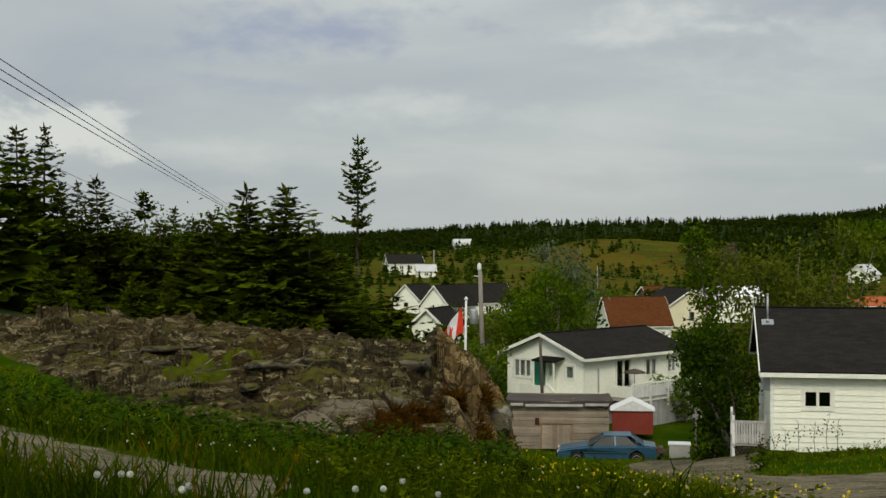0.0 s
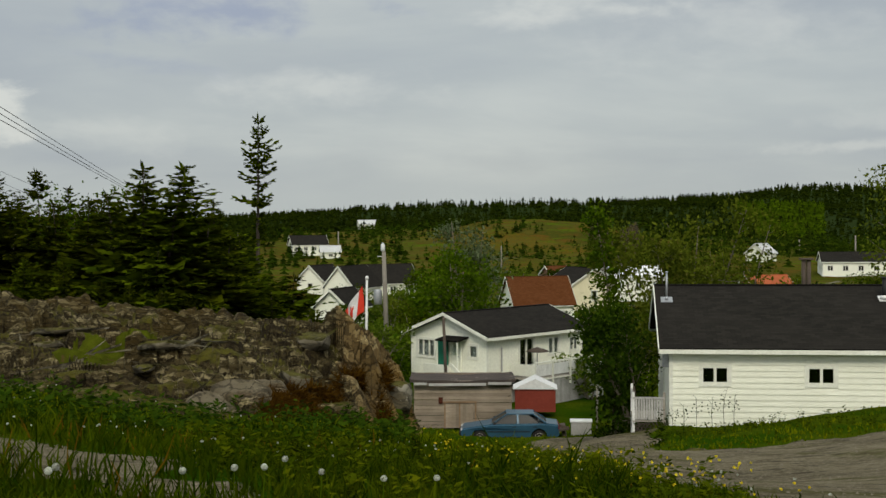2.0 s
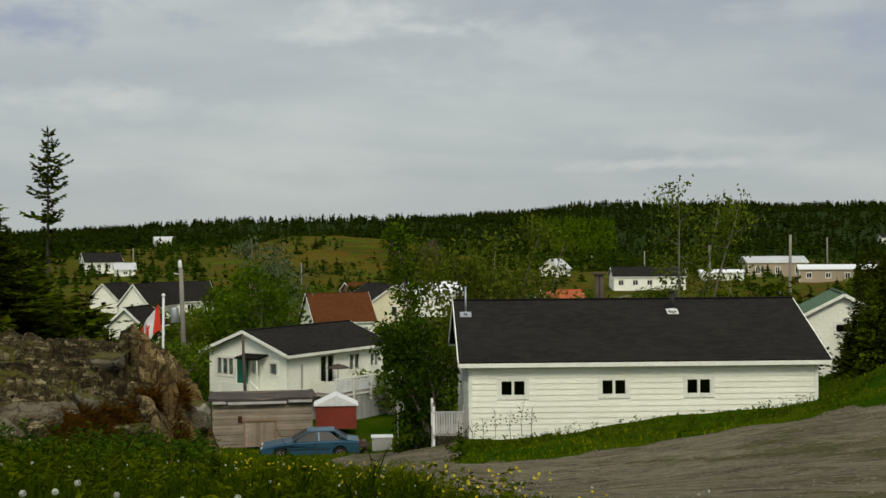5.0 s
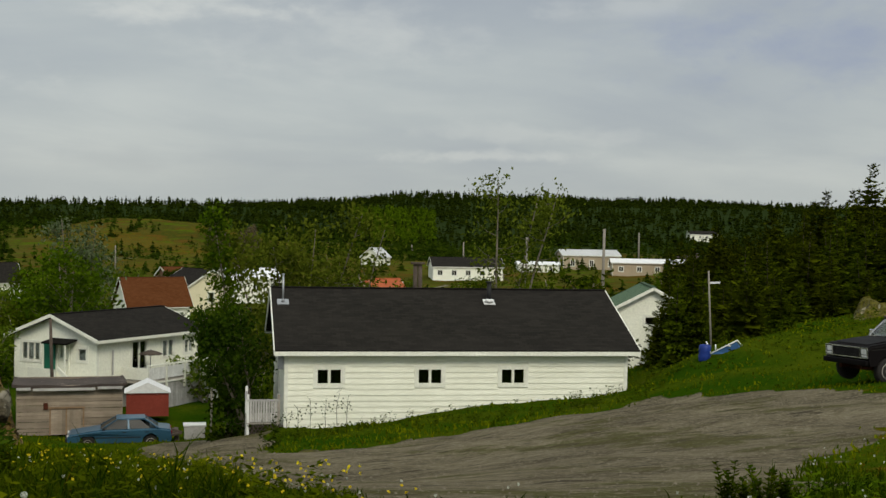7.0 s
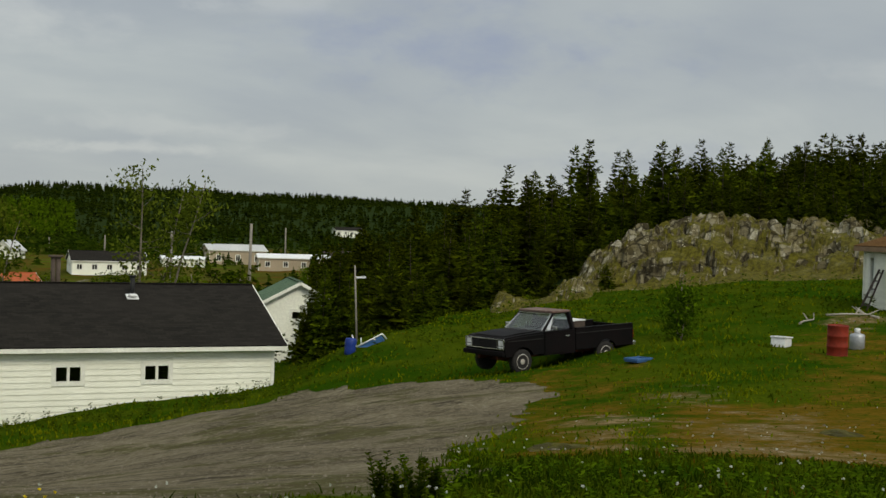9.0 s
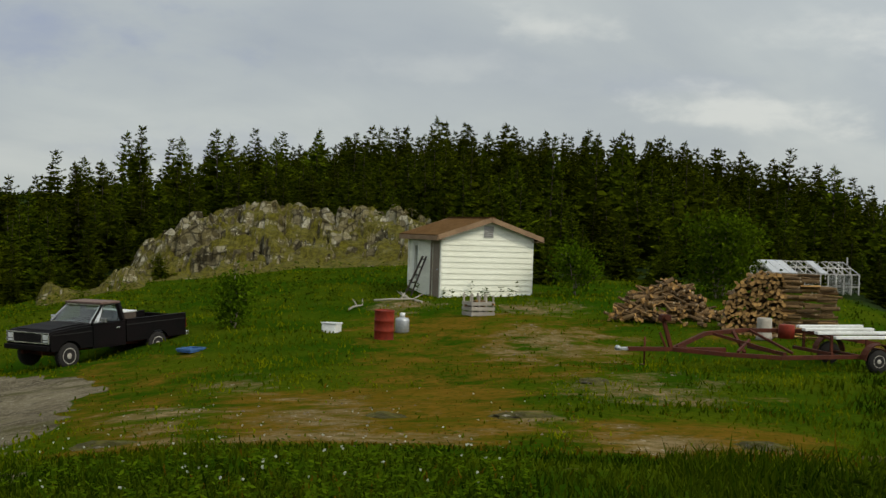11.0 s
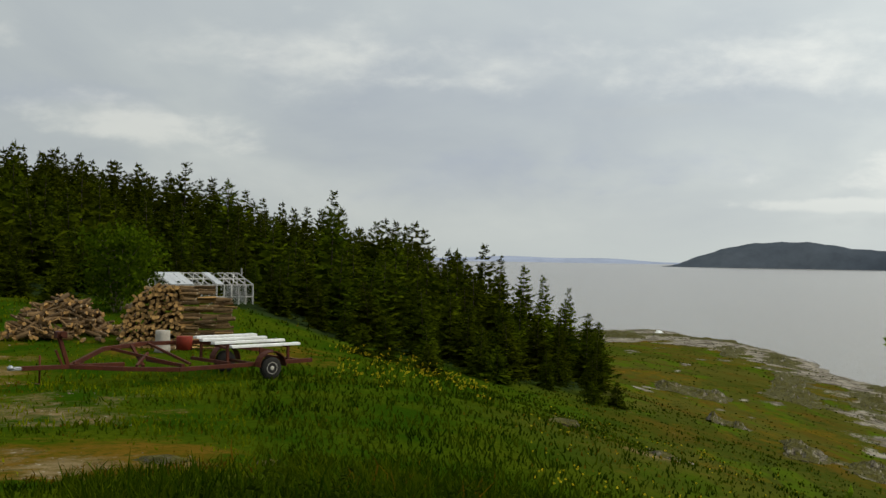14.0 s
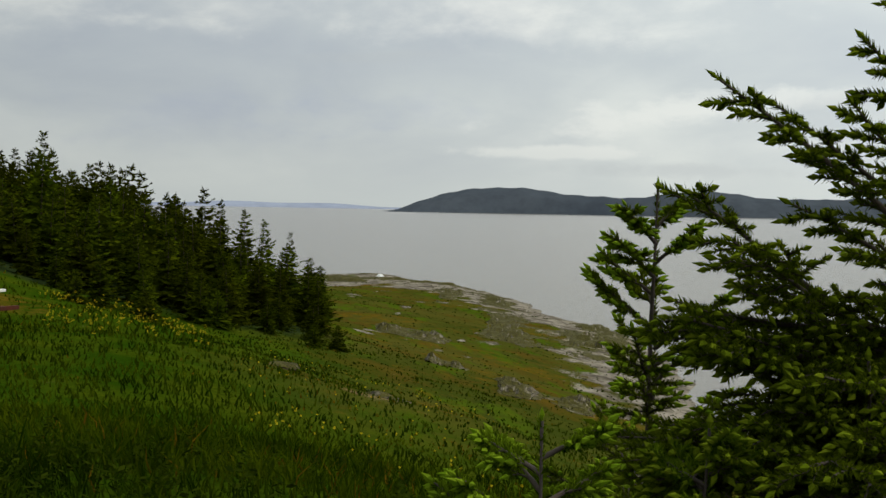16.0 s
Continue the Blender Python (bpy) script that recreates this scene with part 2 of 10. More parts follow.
def roofing(name, base, pale, row=0.14):
    """Asphalt shingles: rows of tabs in slightly different tones."""
    m, nt, bsdf = shader(name)
    co = nt.nodes.new("ShaderNodeTexCoord").outputs["UV"]
    br = add_node(nt, "ShaderNodeTexBrick", Scale=1.0, Mortar_Size=0.006, Bias=-0.2, Brick_Width=0.33, Row_Height=row)
    br.inputs["Color1"].default_value, br.inputs["Color2"].default_value = (*base, 1), (*pale, 1)
    br.inputs["Mortar"].default_value = (*[c * 0.45 for c in base], 1)
    nt.links.new(co, br.inputs[0])
    col = mix_rgb(nt, ranged(nt, noise_at(nt, co, 0.5, 5, 0.6, (0.5, 1, 1)), 0.35, 0.7, 0, 0.6), br.outputs[0], pale)
    streak = ranged(nt, noise_at(nt, co, 2.2, 5, 0.7, (0.35, 3, 1)), 0.6, 0.75, 0, 0.5)
    col = mix_rgb(nt, streak, col, tuple(min(1, c * 1.6 + 0.006) for c in pale))
    nt.links.new(col, bsdf.inputs["Base Color"])
    bsdf.inputs["Roughness"].default_value = 0.95
    bsdf.inputs["Specular IOR Level"].default_value = 0.03
    b = add_node(nt, "ShaderNodeBump", Strength=0.5, Distance=0.01)
    nt.links.new(br.outputs["Fac"], b.inputs["Height"])
    b.invert = True
    nt.links.new(b.outputs[0], bsdf.inputs["Normal"])
    return m


def rock_material(name, pale, grey, rust, moss, moss_amount=0.55):
    """Weathered bedrock: pale and grey bands, rusty seams, lichen, moss where it lies flat."""
    m, nt, bsdf = shader(name)
    co = nt.nodes.new("ShaderNodeTexCoord").outputs["Object"]
    band = noise_at(nt, co, 0.9, 6, 0.65, (0.7, 0.7, 3.0))
    col = mix_rgb(nt, ranged(nt, band, 0.38, 0.62), grey, pale)
    col = mix_rgb(nt, ranged(nt, noise_at(nt, co, 0.55, 5, 0.7), 0.5, 0.6), col, rust)
    crack = add_node(nt, "ShaderNodeTexVoronoi", Scale=2.4)
    crack.feature = 'DISTANCE_TO_EDGE'
    warp = nt.nodes.new("ShaderNodeVectorMath")
    warp.operation = 'ADD'
    wn = add_node(nt, "ShaderNodeTexNoise", Scale=1.3, Detail=5.0)
    nt.links.new(co, wn.inputs[0])
    nt.links.new(co, warp.inputs[0])
    nt.links.new(wn.outputs["Color"], warp.inputs[1])
    nt.links.new(warp.outputs[0], crack.inputs[0])
    col = mix_rgb(nt, ranged(nt, crack.outputs[0], 0.0, 0.07, 0.8, 0.0), col, tuple(c * 0.25 for c in grey))
    spots = ranged(nt, noise_at(nt, co, 2.6, 8, 0.78, (0.6, 1, 2.6)), 0.555, 0.61, 0, 0.8)
    col = mix_rgb(nt, spots, col, tuple(min(1, c * 2.3) for c in pale))
    col = mix_rgb(nt, ranged(nt, noise_at(nt, co, 5.0, 7, 0.8, (0.6, 1, 2.2)), 0.53, 0.59, 0, 0.85), col, tuple(c * 0.30 for c in grey))
    col = mix_rgb(nt, ranged(nt, noise_at(nt, co, 4.0, 6, 0.8), 0.54, 0.64, 0, 0.85), col, tuple(c * 0.35 for c in grey))
    geo = nt.nodes.new("ShaderNodeNewGeometry")
    sep = nt.nodes.new("ShaderNodeSeparateXYZ")
    nt.links.new(geo.outputs["Normal"], sep.inputs[0])
    add = nt.nodes.new("ShaderNodeMath")
    add.operation = 'MULTIPLY_ADD'
    nt.links.new(noise_at(nt, co, 0.8, 6, 0.7), add.inputs[0])
    add.inputs[1].default_value = 1.6
    nt.links.new(sep.outputs[2], add.inputs[2])
    green = ranged(nt, add.outputs[0], 2.25 - moss_amount, 2.5 - moss_amount)
    col = mix_rgb(nt, green, col, mix_rgb(nt, ranged(nt, noise_at(nt, co, 5, 3), 0.4, 0.6), moss, tuple(c * 0.5 for c in moss)))
    nt.links.new(col, bsdf.inputs["Base Color"])
    bsdf.inputs["Roughness"].default_value = 0.92
    bsdf.inputs["Specular IOR Level"].default_value = 0.15
    b = add_node(nt, "ShaderNodeBump", Strength=1.0, Distance=0.20)
    nt.links.new(noise_at(nt, co, 3.6, 9, 0.8, (1, 1, 2.0)), b.inputs["Height"])
    nt.links.new(b.outputs[0], bsdf.inputs["Normal"])
    return m


def cleft_rock(name, pale, mid, dark, lichen, moss, moss_amount, cell=3.0, stretch=(0.45, 1.3, 1.5), cover=0.5):
    """Cleft bedrock: angular faces of uneven tone, dark joints, pale chips, lichen, moss where it lies flat."""
    m, nt, bsdf = shader(name)
    co = nt.nodes.new("ShaderNodeTexCoord").outputs["Object"]
    wn = add_node(nt, "ShaderNodeTexNoise", Scale=1.1, Detail=5.0, Roughness=0.6)
    nt.links.new(co, wn.inputs[0])
    warp = nt.nodes.new("ShaderNodeVectorMath")
    warp.operation = 'MULTIPLY_ADD'
    warp.inputs[1].default_value = (0.55, 0.55, 0.55)
    nt.links.new(wn.outputs["Color"], warp.inputs[0])
    nt.links.new(co, warp.inputs[2])
    long = add_node(nt, "ShaderNodeMapping", Scale=stretch)
    nt.links.new(warp.outputs[0], long.inputs[0])
    tones, joints = [], []
    for scale in (cell, cell * 2.9):
        v = add_node(nt, "ShaderNodeTexVoronoi", Scale=scale)
        nt.links.new(long.outputs[0], v.inputs[0])
        one = nt.nodes.new("ShaderNodeSeparateColor")
        nt.links.new(v.outputs["Color"], one.inputs[0])
        tones.append(one.outputs[0])
        e = add_node(nt, "ShaderNodeTexVoronoi", Scale=scale)
        e.feature = 'DISTANCE_TO_EDGE'
        nt.links.new(long.outputs[0], e.inputs[0])
        joints.append(e.outputs["Distance"])
    tone = nt.nodes.new("ShaderNodeMath")
    tone.operation = 'ADD'
    nt.links.new(ranged(nt, tones[0], 0, 1, 0, 0.5), tone.inputs[0])
    nt.links.new(ranged(nt, tones[1], 0, 1, 0, 0.5), tone.inputs[1])
    col = mix_rgb(nt, ranged(nt, tone.outputs[0], 0.22, 0.55), dark, mid)
    col = mix_rgb(nt, ranged(nt, tone.outputs[0], 0.60, 0.86), col, pale)
    col = mix_rgb(nt, ranged(nt, noise_at(nt, co, 0.42, 5, 0.65), 0.50, 0.62, 0, cover), col, lichen)
    col = mix_rgb(nt, ranged(nt, noise_at(nt, co, 1.5, 7, 0.75, (0.4, 1.6, 2.4)), 0.52, 0.62, 0, 0.7), col, dark)
    col = mix_rgb(nt, ranged(nt, noise_at(nt, co, 3.4, 7, 0.75, (0.45, 1.2, 2.2)), 0.60, 0.66, 0, 0.9), col, tuple(min(1, c * 1.7) for c in pale))
    col = mix_rgb(nt, ranged(nt, joints[0], 0.0, 0.06, 0.9, 0.0), col, tuple(c * 0.3 for c in dark))
    col = mix_rgb(nt, ranged(nt, joints[1], 0.0, 0.07, 0.55, 0.0), col, tuple(c * 0.4 for c in dark))
    sep = nt.nodes.new("ShaderNodeSeparateXYZ")
    nt.links.new(nt.nodes.new("ShaderNodeNewGeometry").outputs["Normal"], sep.inputs[0])
    add = nt.nodes.new("ShaderNodeMath")
    add.operation = 'MULTIPLY_ADD'
    nt.links.new(noise_at(nt, co, 0.7, 6, 0.7), add.inputs[0])
    add.inputs[1].default_value = 1.8
    nt.links.new(sep.outputs[2], add.inputs[2])
    col = mix_rgb(nt, ranged(nt, add.outputs[0], 2.35 - moss_amount, 2.5 - moss_amount, 0, 0.92), col, mix_rgb(nt, ranged(nt, noise_at(nt, co, 5, 4, 0.7), 0.4, 0.6), moss, tuple(c * 0.45 for c in moss)))
    nt.links.new(col, bsdf.inputs["Base Color"])
    bsdf.inputs["Roughness"].default_value = 0.92
    bsdf.inputs["Specular IOR Level"].default_value = 0.1
    b = add_node(nt, "ShaderNodeBump", Strength=1.0, Distance=0.16)
    nt.links.new(tone.outputs[0], b.inputs["Height"])
    b2 = add_node(nt, "ShaderNodeBump", Strength=0.7, Distance=0.05)
    nt.links.new(noise_at(nt, co, 7, 7, 0.75), b2.inputs["Height"])
    nt.links.new(b.outputs[0], b2.inputs["Normal"])
    nt.links.new(b2.outputs[0], bsdf.inputs["Normal"])
    return m


def ground_material():
    """Grass, gravel, bare earth and bedrock by the ground's own cover maps."""
    m, nt, bsdf = shader("ground_cover")
    co = nt.nodes.new("ShaderNodeTexCoord").outputs["Object"]

    def cover(name):
        a = nt.nodes.new("ShaderNodeAttribute")
        a.attribute_name = name
        return a.outputs["Fac"]
    grass = mix_rgb(nt, ranged(nt, noise_at(nt, co, 0.35, 5), 0.4, 0.62), (0.020, 0.048, 0.0015), (0.052, 0.070, 0.003))
    grass = mix_rgb(nt, ranged(nt, noise_at(nt, co, 9.0, 5, 0.7), 0.35, 0.65, 0, 0.6), grass, (0.008, 0.022, 0.001))
    dry = mix_rgb(nt, ranged(nt, noise_at(nt, co, 1.1, 6, 0.7), 0.36, 0.64), (0.074, 0.052, 0.004), (0.118, 0.067, 0.009))
    dry = mix_rgb(nt, ranged(nt, noise_at(nt, co, 6, 5, 0.75), 0.52, 0.62), dry, (0.034, 0.042, 0.003))
    earth = mix_rgb(nt, ranged(nt, noise_at(nt, co, 2.0, 6, 0.7), 0.35, 0.65), (0.185, 0.138, 0.068), (0.090, 0.060, 0.020))
    earth = mix_rgb(nt, ranged(nt, noise_at(nt, co, 5.0, 7, 0.75), 0.50, 0.60), earth, (0.075, 0.060, 0.014))
    earth = mix_rgb(nt, ranged(nt, noise_at(nt, co, 9.0, 4, 0.7), 0.60, 0.68), earth, (0.34, 0.31, 0.26))
    gravel = mix_rgb(nt, ranged(nt, noise_at(nt, co, 0.5, 6, 0.65), 0.38, 0.62), (0.160, 0.138, 0.090), (0.078, 0.066, 0.042))
    gravel = mix_rgb(nt, ranged(nt, noise_at(nt, co, 14, 4, 0.8), 0.5, 0.68), gravel, (0.28, 0.245, 0.19))
    gravel = mix_rgb(nt, ranged(nt, noise_at(nt, co, 0.28, 7, 0.75), 0.52, 0.60, 0, 0.8), gravel, (0.062, 0.062, 0.020))
    gravel = mix_rgb(nt, ranged(nt, noise_at(nt, co, 1.0, 7, 0.75, (1.0, 2.6, 1)), 0.54, 0.62, 0, 0.9), gravel, (0.044, 0.038, 0.028))
    gravel = mix_rgb(nt, ranged(nt, noise_at(nt, co, 2.6, 7, 0.78), 0.50, 0.62, 0, 0.7), gravel, (0.075, 0.060, 0.038))
    gravel = mix_rgb(nt, ranged(nt, noise_at(nt, co, 4.2, 7, 0.8), 0.56, 0.64, 0, 0.6), gravel, (0.25, 0.215, 0.15))
    gravel = mix_rgb(nt, 1.0, gravel, (0.86, 0.86, 0.84), 'MULTIPLY')
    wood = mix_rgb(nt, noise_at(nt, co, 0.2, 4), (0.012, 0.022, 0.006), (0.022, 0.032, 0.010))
    moor = mix_rgb(nt, ranged(nt, noise_at(nt, co, 0.06, 7, 0.7), 0.4, 0.6), (0.070, 0.060, 0.012), (0.034, 0.042, 0.006))
    moor = mix_rgb(nt, ranged(nt, noise_at(nt, co, 0.12, 6, 0.7), 0.50, 0.60), moor, (0.078, 0.045, 0.009))
    moor = mix_rgb(nt, ranged(nt, noise_at(nt, co, 0.20, 6, 0.7, (0.5, 1.2, 1)), 0.53, 0.60), moor, (0.050, 0.076, 0.005))
    moor = mix_rgb(nt, ranged(nt, noise_at(nt, co, 0.55, 6, 0.75), 0.56, 0.64, 0, 0.8), moor, (0.022, 0.030, 0.006))
    rock = mix_rgb(nt, ranged(nt, noise_at(nt, co, 0.5, 7, 0.7), 0.4, 0.6), (0.24, 0.215, 0.17), (0.070, 0.060, 0.045))
    col = grass
    fray = noise_at(nt, co, 0.9, 9, 0.74)
    fray_fine = noise_at(nt, co, 3.5, 6, 0.75)
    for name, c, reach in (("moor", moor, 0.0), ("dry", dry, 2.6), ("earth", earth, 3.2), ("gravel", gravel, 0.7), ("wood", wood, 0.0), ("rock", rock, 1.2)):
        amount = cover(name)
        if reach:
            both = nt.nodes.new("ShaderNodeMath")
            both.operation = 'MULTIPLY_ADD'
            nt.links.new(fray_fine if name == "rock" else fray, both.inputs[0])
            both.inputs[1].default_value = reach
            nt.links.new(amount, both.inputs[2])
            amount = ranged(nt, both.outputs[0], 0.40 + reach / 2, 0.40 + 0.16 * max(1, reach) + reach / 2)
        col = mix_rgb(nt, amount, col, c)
    nt.links.new(col, bsdf.inputs["Base Color"])
    bsdf.inputs["Roughness"].default_value = 0.95
    bsdf.inputs["Specular IOR Level"].default_value = 0.0
    b = add_node(nt, "ShaderNodeBump", Strength=0.6, Distance=0.05)
    nt.links.new(noise_at(nt, co, 8, 7, 0.75), b.inputs["Height"])
    nt.links.new(b.outputs[0], bsdf.inputs["Normal"])
    return m


def water_material():
    m, nt, bsdf = shader("sea_water")
    co = nt.nodes.new("ShaderNodeTexCoord").outputs["Object"]
    bsdf.inputs["Base Color"].default_value = (0.19, 0.175, 0.15, 1)
    bsdf.inputs["Roughness"].default_value = 0.22
    bsdf.inputs["IOR"].default_value = 1.33
    b = add_node(nt, "ShaderNodeBump", Strength=0.8, Distance=0.6)
    nt.links.new(noise_at(nt, co, 0.35, 8, 0.7, (0.6, 1, 1)), b.inputs["Height"])
    nt.links.new(b.outputs[0], bsdf.inputs["Normal"])
    return m


M = {}
M["ground"] = ground_material()
M["sea"] = water_material()
M["rock"] = cleft_rock("weathered_rock", (0.185, 0.152, 0.080), (0.052, 0.040, 0.016), (0.017, 0.012, 0.005), (0.052, 0.034, 0.007), (0.060, 0.054, 0.005), 0.70, 3.6, (0.4, 1.6, 1.9))
M["rock_ochre"] = cleft_rock("ochre_rock", (0.30, 0.235, 0.115), (0.135, 0.094, 0.040), (0.030, 0.020, 0.008), (0.15, 0.09, 0.022), (0.058, 0.055, 0.006), 0.25, 3.4, (0.8, 0.8, 0.8), 0.65)
M["rock_slab"] = rock_material("smooth_pale_rock", (0.28, 0.235, 0.155), (0.15, 0.12, 0.07), (0.12, 0.075, 0.028), (0.058, 0.055, 0.006), 0.2)
M["rock_east"] = cleft_rock("lichened_grey_rock", (0.33, 0.31, 0.23), (0.17, 0.148, 0.085), (0.040, 0.033, 0.016), (0.115, 0.090, 0.020), (0.090, 0.080, 0.006), 1.02, 1.0, (1.0, 1.0, 1.1), 0.45)
M["rock_pale"] = cleft_rock("pale_rock", (0.25, 0.23, 0.18), (0.135, 0.118, 0.082), (0.042, 0.036, 0.024), (0.10, 0.076, 0.030), (0.066, 0.060, 0.008), 0.85, 1.3, (0.6, 1.0, 1.2), 0.4)
M["loose_stone"] = surface("loose_stone", (0.17, 0.145, 0.105), (0.09, 0.075, 0.05), 0.9, big=1.3, small=9, bump=0)
M["heath"] = foliage("rust_brown_heath", (0.030, 0.016, 0.004), (0.105, 0.055, 0.012), 0.6, light=0.2)
M["moss"] = surface("yellow_green_moss", (0.060, 0.072, 0.005), (0.034, 0.040, 0.004), 0.95, big=3, small=25, bump=0.5, spec=0.0, stain=(0.05, 0.035, 0.012), stain_at=0.58)
# slate blue instead of wooded green: distance haze is mixed into the island's colour
M["island"] = surface("hazed_island", (0.072, 0.084, 0.098), (0.052, 0.063, 0.078), 0.95, big=0.004, small=0.03, bump=0, spec=0.0)
# pale blue base colour carries the haze over the far shore
M["hazed_coast"] = surface("hazed_coast", (0.30, 0.335, 0.42), (0.27, 0.305, 0.39), 0.95, big=0.004, small=0.02, bump=0, spec=0.0)
M["siding"] = surface("white_siding", (0.83, 0.83, 0.70), (0.76, 0.76, 0.63), 0.55, big=0.7, small=9, bump=0.04, each=0.035, stretch=(0.3, 1, 4))
M["trim"] = surface("white_trim", (0.80, 0.80, 0.70), (0.70, 0.70, 0.60), 0.5, big=1.5, small=14, bump=0.03)
M["wall_white"] = surface("painted_wall", (0.86, 0.86, 0.73), (0.80, 0.80, 0.67), 0.6, big=0.5, small=8, bump=0.03)
M["wall_yellow"] = surface("cream_wall", (0.74, 0.68, 0.46), (0.66, 0.60, 0.40), 0.6, big=0.5, small=8, bump=0.03)
M["wall_beige"] = surface("beige_cladding", (0.40, 0.32, 0.22), (0.33, 0.27, 0.18), 0.6, big=0.2, small=4, bump=0.03)
M["wall_brown"] = surface("brown_wall", (0.25, 0.15, 0.09), (0.2, 0.11, 0.07), 0.7, big=0.5, small=8, bump=0.03)
M["roof_dark"] = roofing("dark_shingles", (0.013, 0.012, 0.0105), (0.024, 0.0215, 0.018))
M["roof_brown"] = roofing("brown_shingles", (0.088, 0.045, 0.014), (0.125, 0.068, 0.025))
M["roof_red"] = roofing("red_brown_shingles", (0.070, 0.024, 0.008), (0.095, 0.036, 0.014), 0.2)
M["roof_green"] = roofing("green_shingles", (0.075, 0.12, 0.075), (0.10, 0.145, 0.09))
M["roof_pale"] = surface("metal_roof", (0.55, 0.55, 0.54), (0.46, 0.46, 0.45), 0.5, 0.2, big=0.2, small=3, bump=0.03)
M["roof_white"] = surface("white_metal_roof", (0.75, 0.75, 0.74), (0.66, 0.66, 0.65), 0.5, 0.0, big=0.6, small=6, bump=0.03)
M["pane"] = glass("window_glass")
M["dark"] = surface("dark_interior", (0.012, 0.012, 0.012), None, 0.9, bump=0)
M["curtain"] = surface("pale_curtain", (0.45, 0.46, 0.44), (0.3, 0.31, 0.3), 0.9, big=3, small=20, bump=0.1, stretch=(4, 4, 0.3))
M["green_door"] = surface("green_paint", (0.02, 0.16, 0.10), None, 0.5, bump=0.03)
M["old_wood"] = surface("weathered_boards", (0.33, 0.27, 0.205), (0.22, 0.175, 0.13), 0.85, big=0.8, small=14, bump=0.3, each=0.22, stretch=(0.15, 1, 1), stain=(0.12, 0.09, 0.065), stain_at=0.66)
M["grey_wood"] = surface("grey_wood", (0.36, 0.33, 0.28), (0.24, 0.215, 0.18), 0.85, big=1.5, small=18, bump=0.3, each=0.2)
M["post_wood"] = surface("pole_wood", (0.27, 0.245, 0.205), (0.19, 0.17, 0.14), 0.9, big=0.6, small=16, bump=0.3, stretch=(1, 1, 0.15))
M["dark_wood"] = surface("dark_wood", (0.085, 0.065, 0.05), (0.05, 0.038, 0.03), 0.85, big=1.5, small=18, bump=0.25, each=0.2)
M["felt"] = surface("roofing_felt", (0.075, 0.06, 0.05), (0.045, 0.035, 0.03), 0.95, big=0.8, small=10, bump=0.2, stain=(0.30, 0.25, 0.2))
M["concrete"] = surface("pale_concrete", (0.42, 0.41, 0.385), (0.33, 0.32, 0.3), 0.9, big=0.8, small=14, bump=0.15, stain=(0.2, 0.18, 0.15))
M["white_plastic"] = surface("white_plastic", (0.70, 0.71, 0.70), (0.58, 0.58, 0.56), 0.5, big=2, small=12, bump=0.03, stain=(0.25, 0.2, 0.14), stain_at=0.66)
M["blue_plastic"] = surface("blue_plastic", (0.015, 0.04, 0.22), None, 0.45, big=2, small=12, bump=0.03)
M["blue_sheet"] = surface("faded_blue_sheet", (0.05, 0.13, 0.30), None, 0.6, big=2, small=12, bump=0.1)
M["rust"] = surface("rusty_steel", (0.090, 0.021, 0.007), (0.050, 0.013, 0.006), 0.75, 0.1, big=2.5, small=20, bump=0.2, stain=(0.05, 0.022, 0.014))
M["red_drum"] = surface("rusty_red_drum", (0.20, 0.020, 0.006), (0.12, 0.014, 0.005), 0.7, 0.0, big=2.0, small=16, bump=0.15, stain=(0.06, 0.022, 0.012))
M["red_metal"] = surface("red_metal_panel", (0.24, 0.045, 0.028), (0.2, 0.036, 0.022), 0.6, big=0.8, small=9, bump=0.05)
M["orange"] = surface("orange_paint", (0.36, 0.085, 0.025), None, 0.7, big=1, small=9, bump=0.05)
M["rubber"] = surface("black_rubber", (0.014, 0.013, 0.012), (0.022, 0.02, 0.018), 0.85, big=6, small=40, bump=0.15)
M["rim"] = surface("pale_steel_rim", (0.50, 0.48, 0.43), (0.36, 0.33, 0.28), 0.5, 0.25, big=5, small=30, bump=0.05, stain=(0.16, 0.09, 0.05))
M["chrome"] = surface("dull_chrome", (0.62, 0.62, 0.60), (0.5, 0.5, 0.48), 0.25, 0.85, big=4, small=30, bump=0.02)
M["truck_paint"] = surface("flat_black_paint", (0.003, 0.003, 0.003), (0.006, 0.004, 0.004), 0.6, 0.0, big=1.5, small=22, bump=0.03, stain=(0.03, 0.010, 0.005), stain_at=0.66, spec=0.07)
M["truck_roof"] = surface("rusted_roof_paint", (0.11, 0.065, 0.05), (0.15, 0.10, 0.08), 0.7, big=3, small=18, bump=0.06, stain=(0.3, 0.24, 0.2), stain_at=0.6)
M["car_paint"] = surface("blue_car_paint", (0.030, 0.095, 0.155), (0.024, 0.078, 0.13), 0.3, 0.2, big=1, small=30, bump=0.0, spec=0.5)
M["lamp_glass"] = surface("lamp_lens", (0.75, 0.75, 0.72), None, 0.15, big=9, small=60, bump=0.05, spec=0.6)
M["tail_lens"] = surface("red_lens", (0.25, 0.012, 0.01), None, 0.2, bump=0)
M["car_window"] = surface("dark_car_window", (0.014, 0.017, 0.017), None, 0.2, bump=0, spec=0.06)
M["car_glass"] = glass("car_glass", (0.55, 0.62, 0.60), 0.05)
M["car_glass"].node_tree.nodes["Principled BSDF"].inputs["Specular IOR Level"].default_value = 0.0
M["bark"] = surface("birch_bark", (0.20, 0.17, 0.13), (0.11, 0.09, 0.07), 0.9, big=2, small=20, bump=0.3, each=0.2)
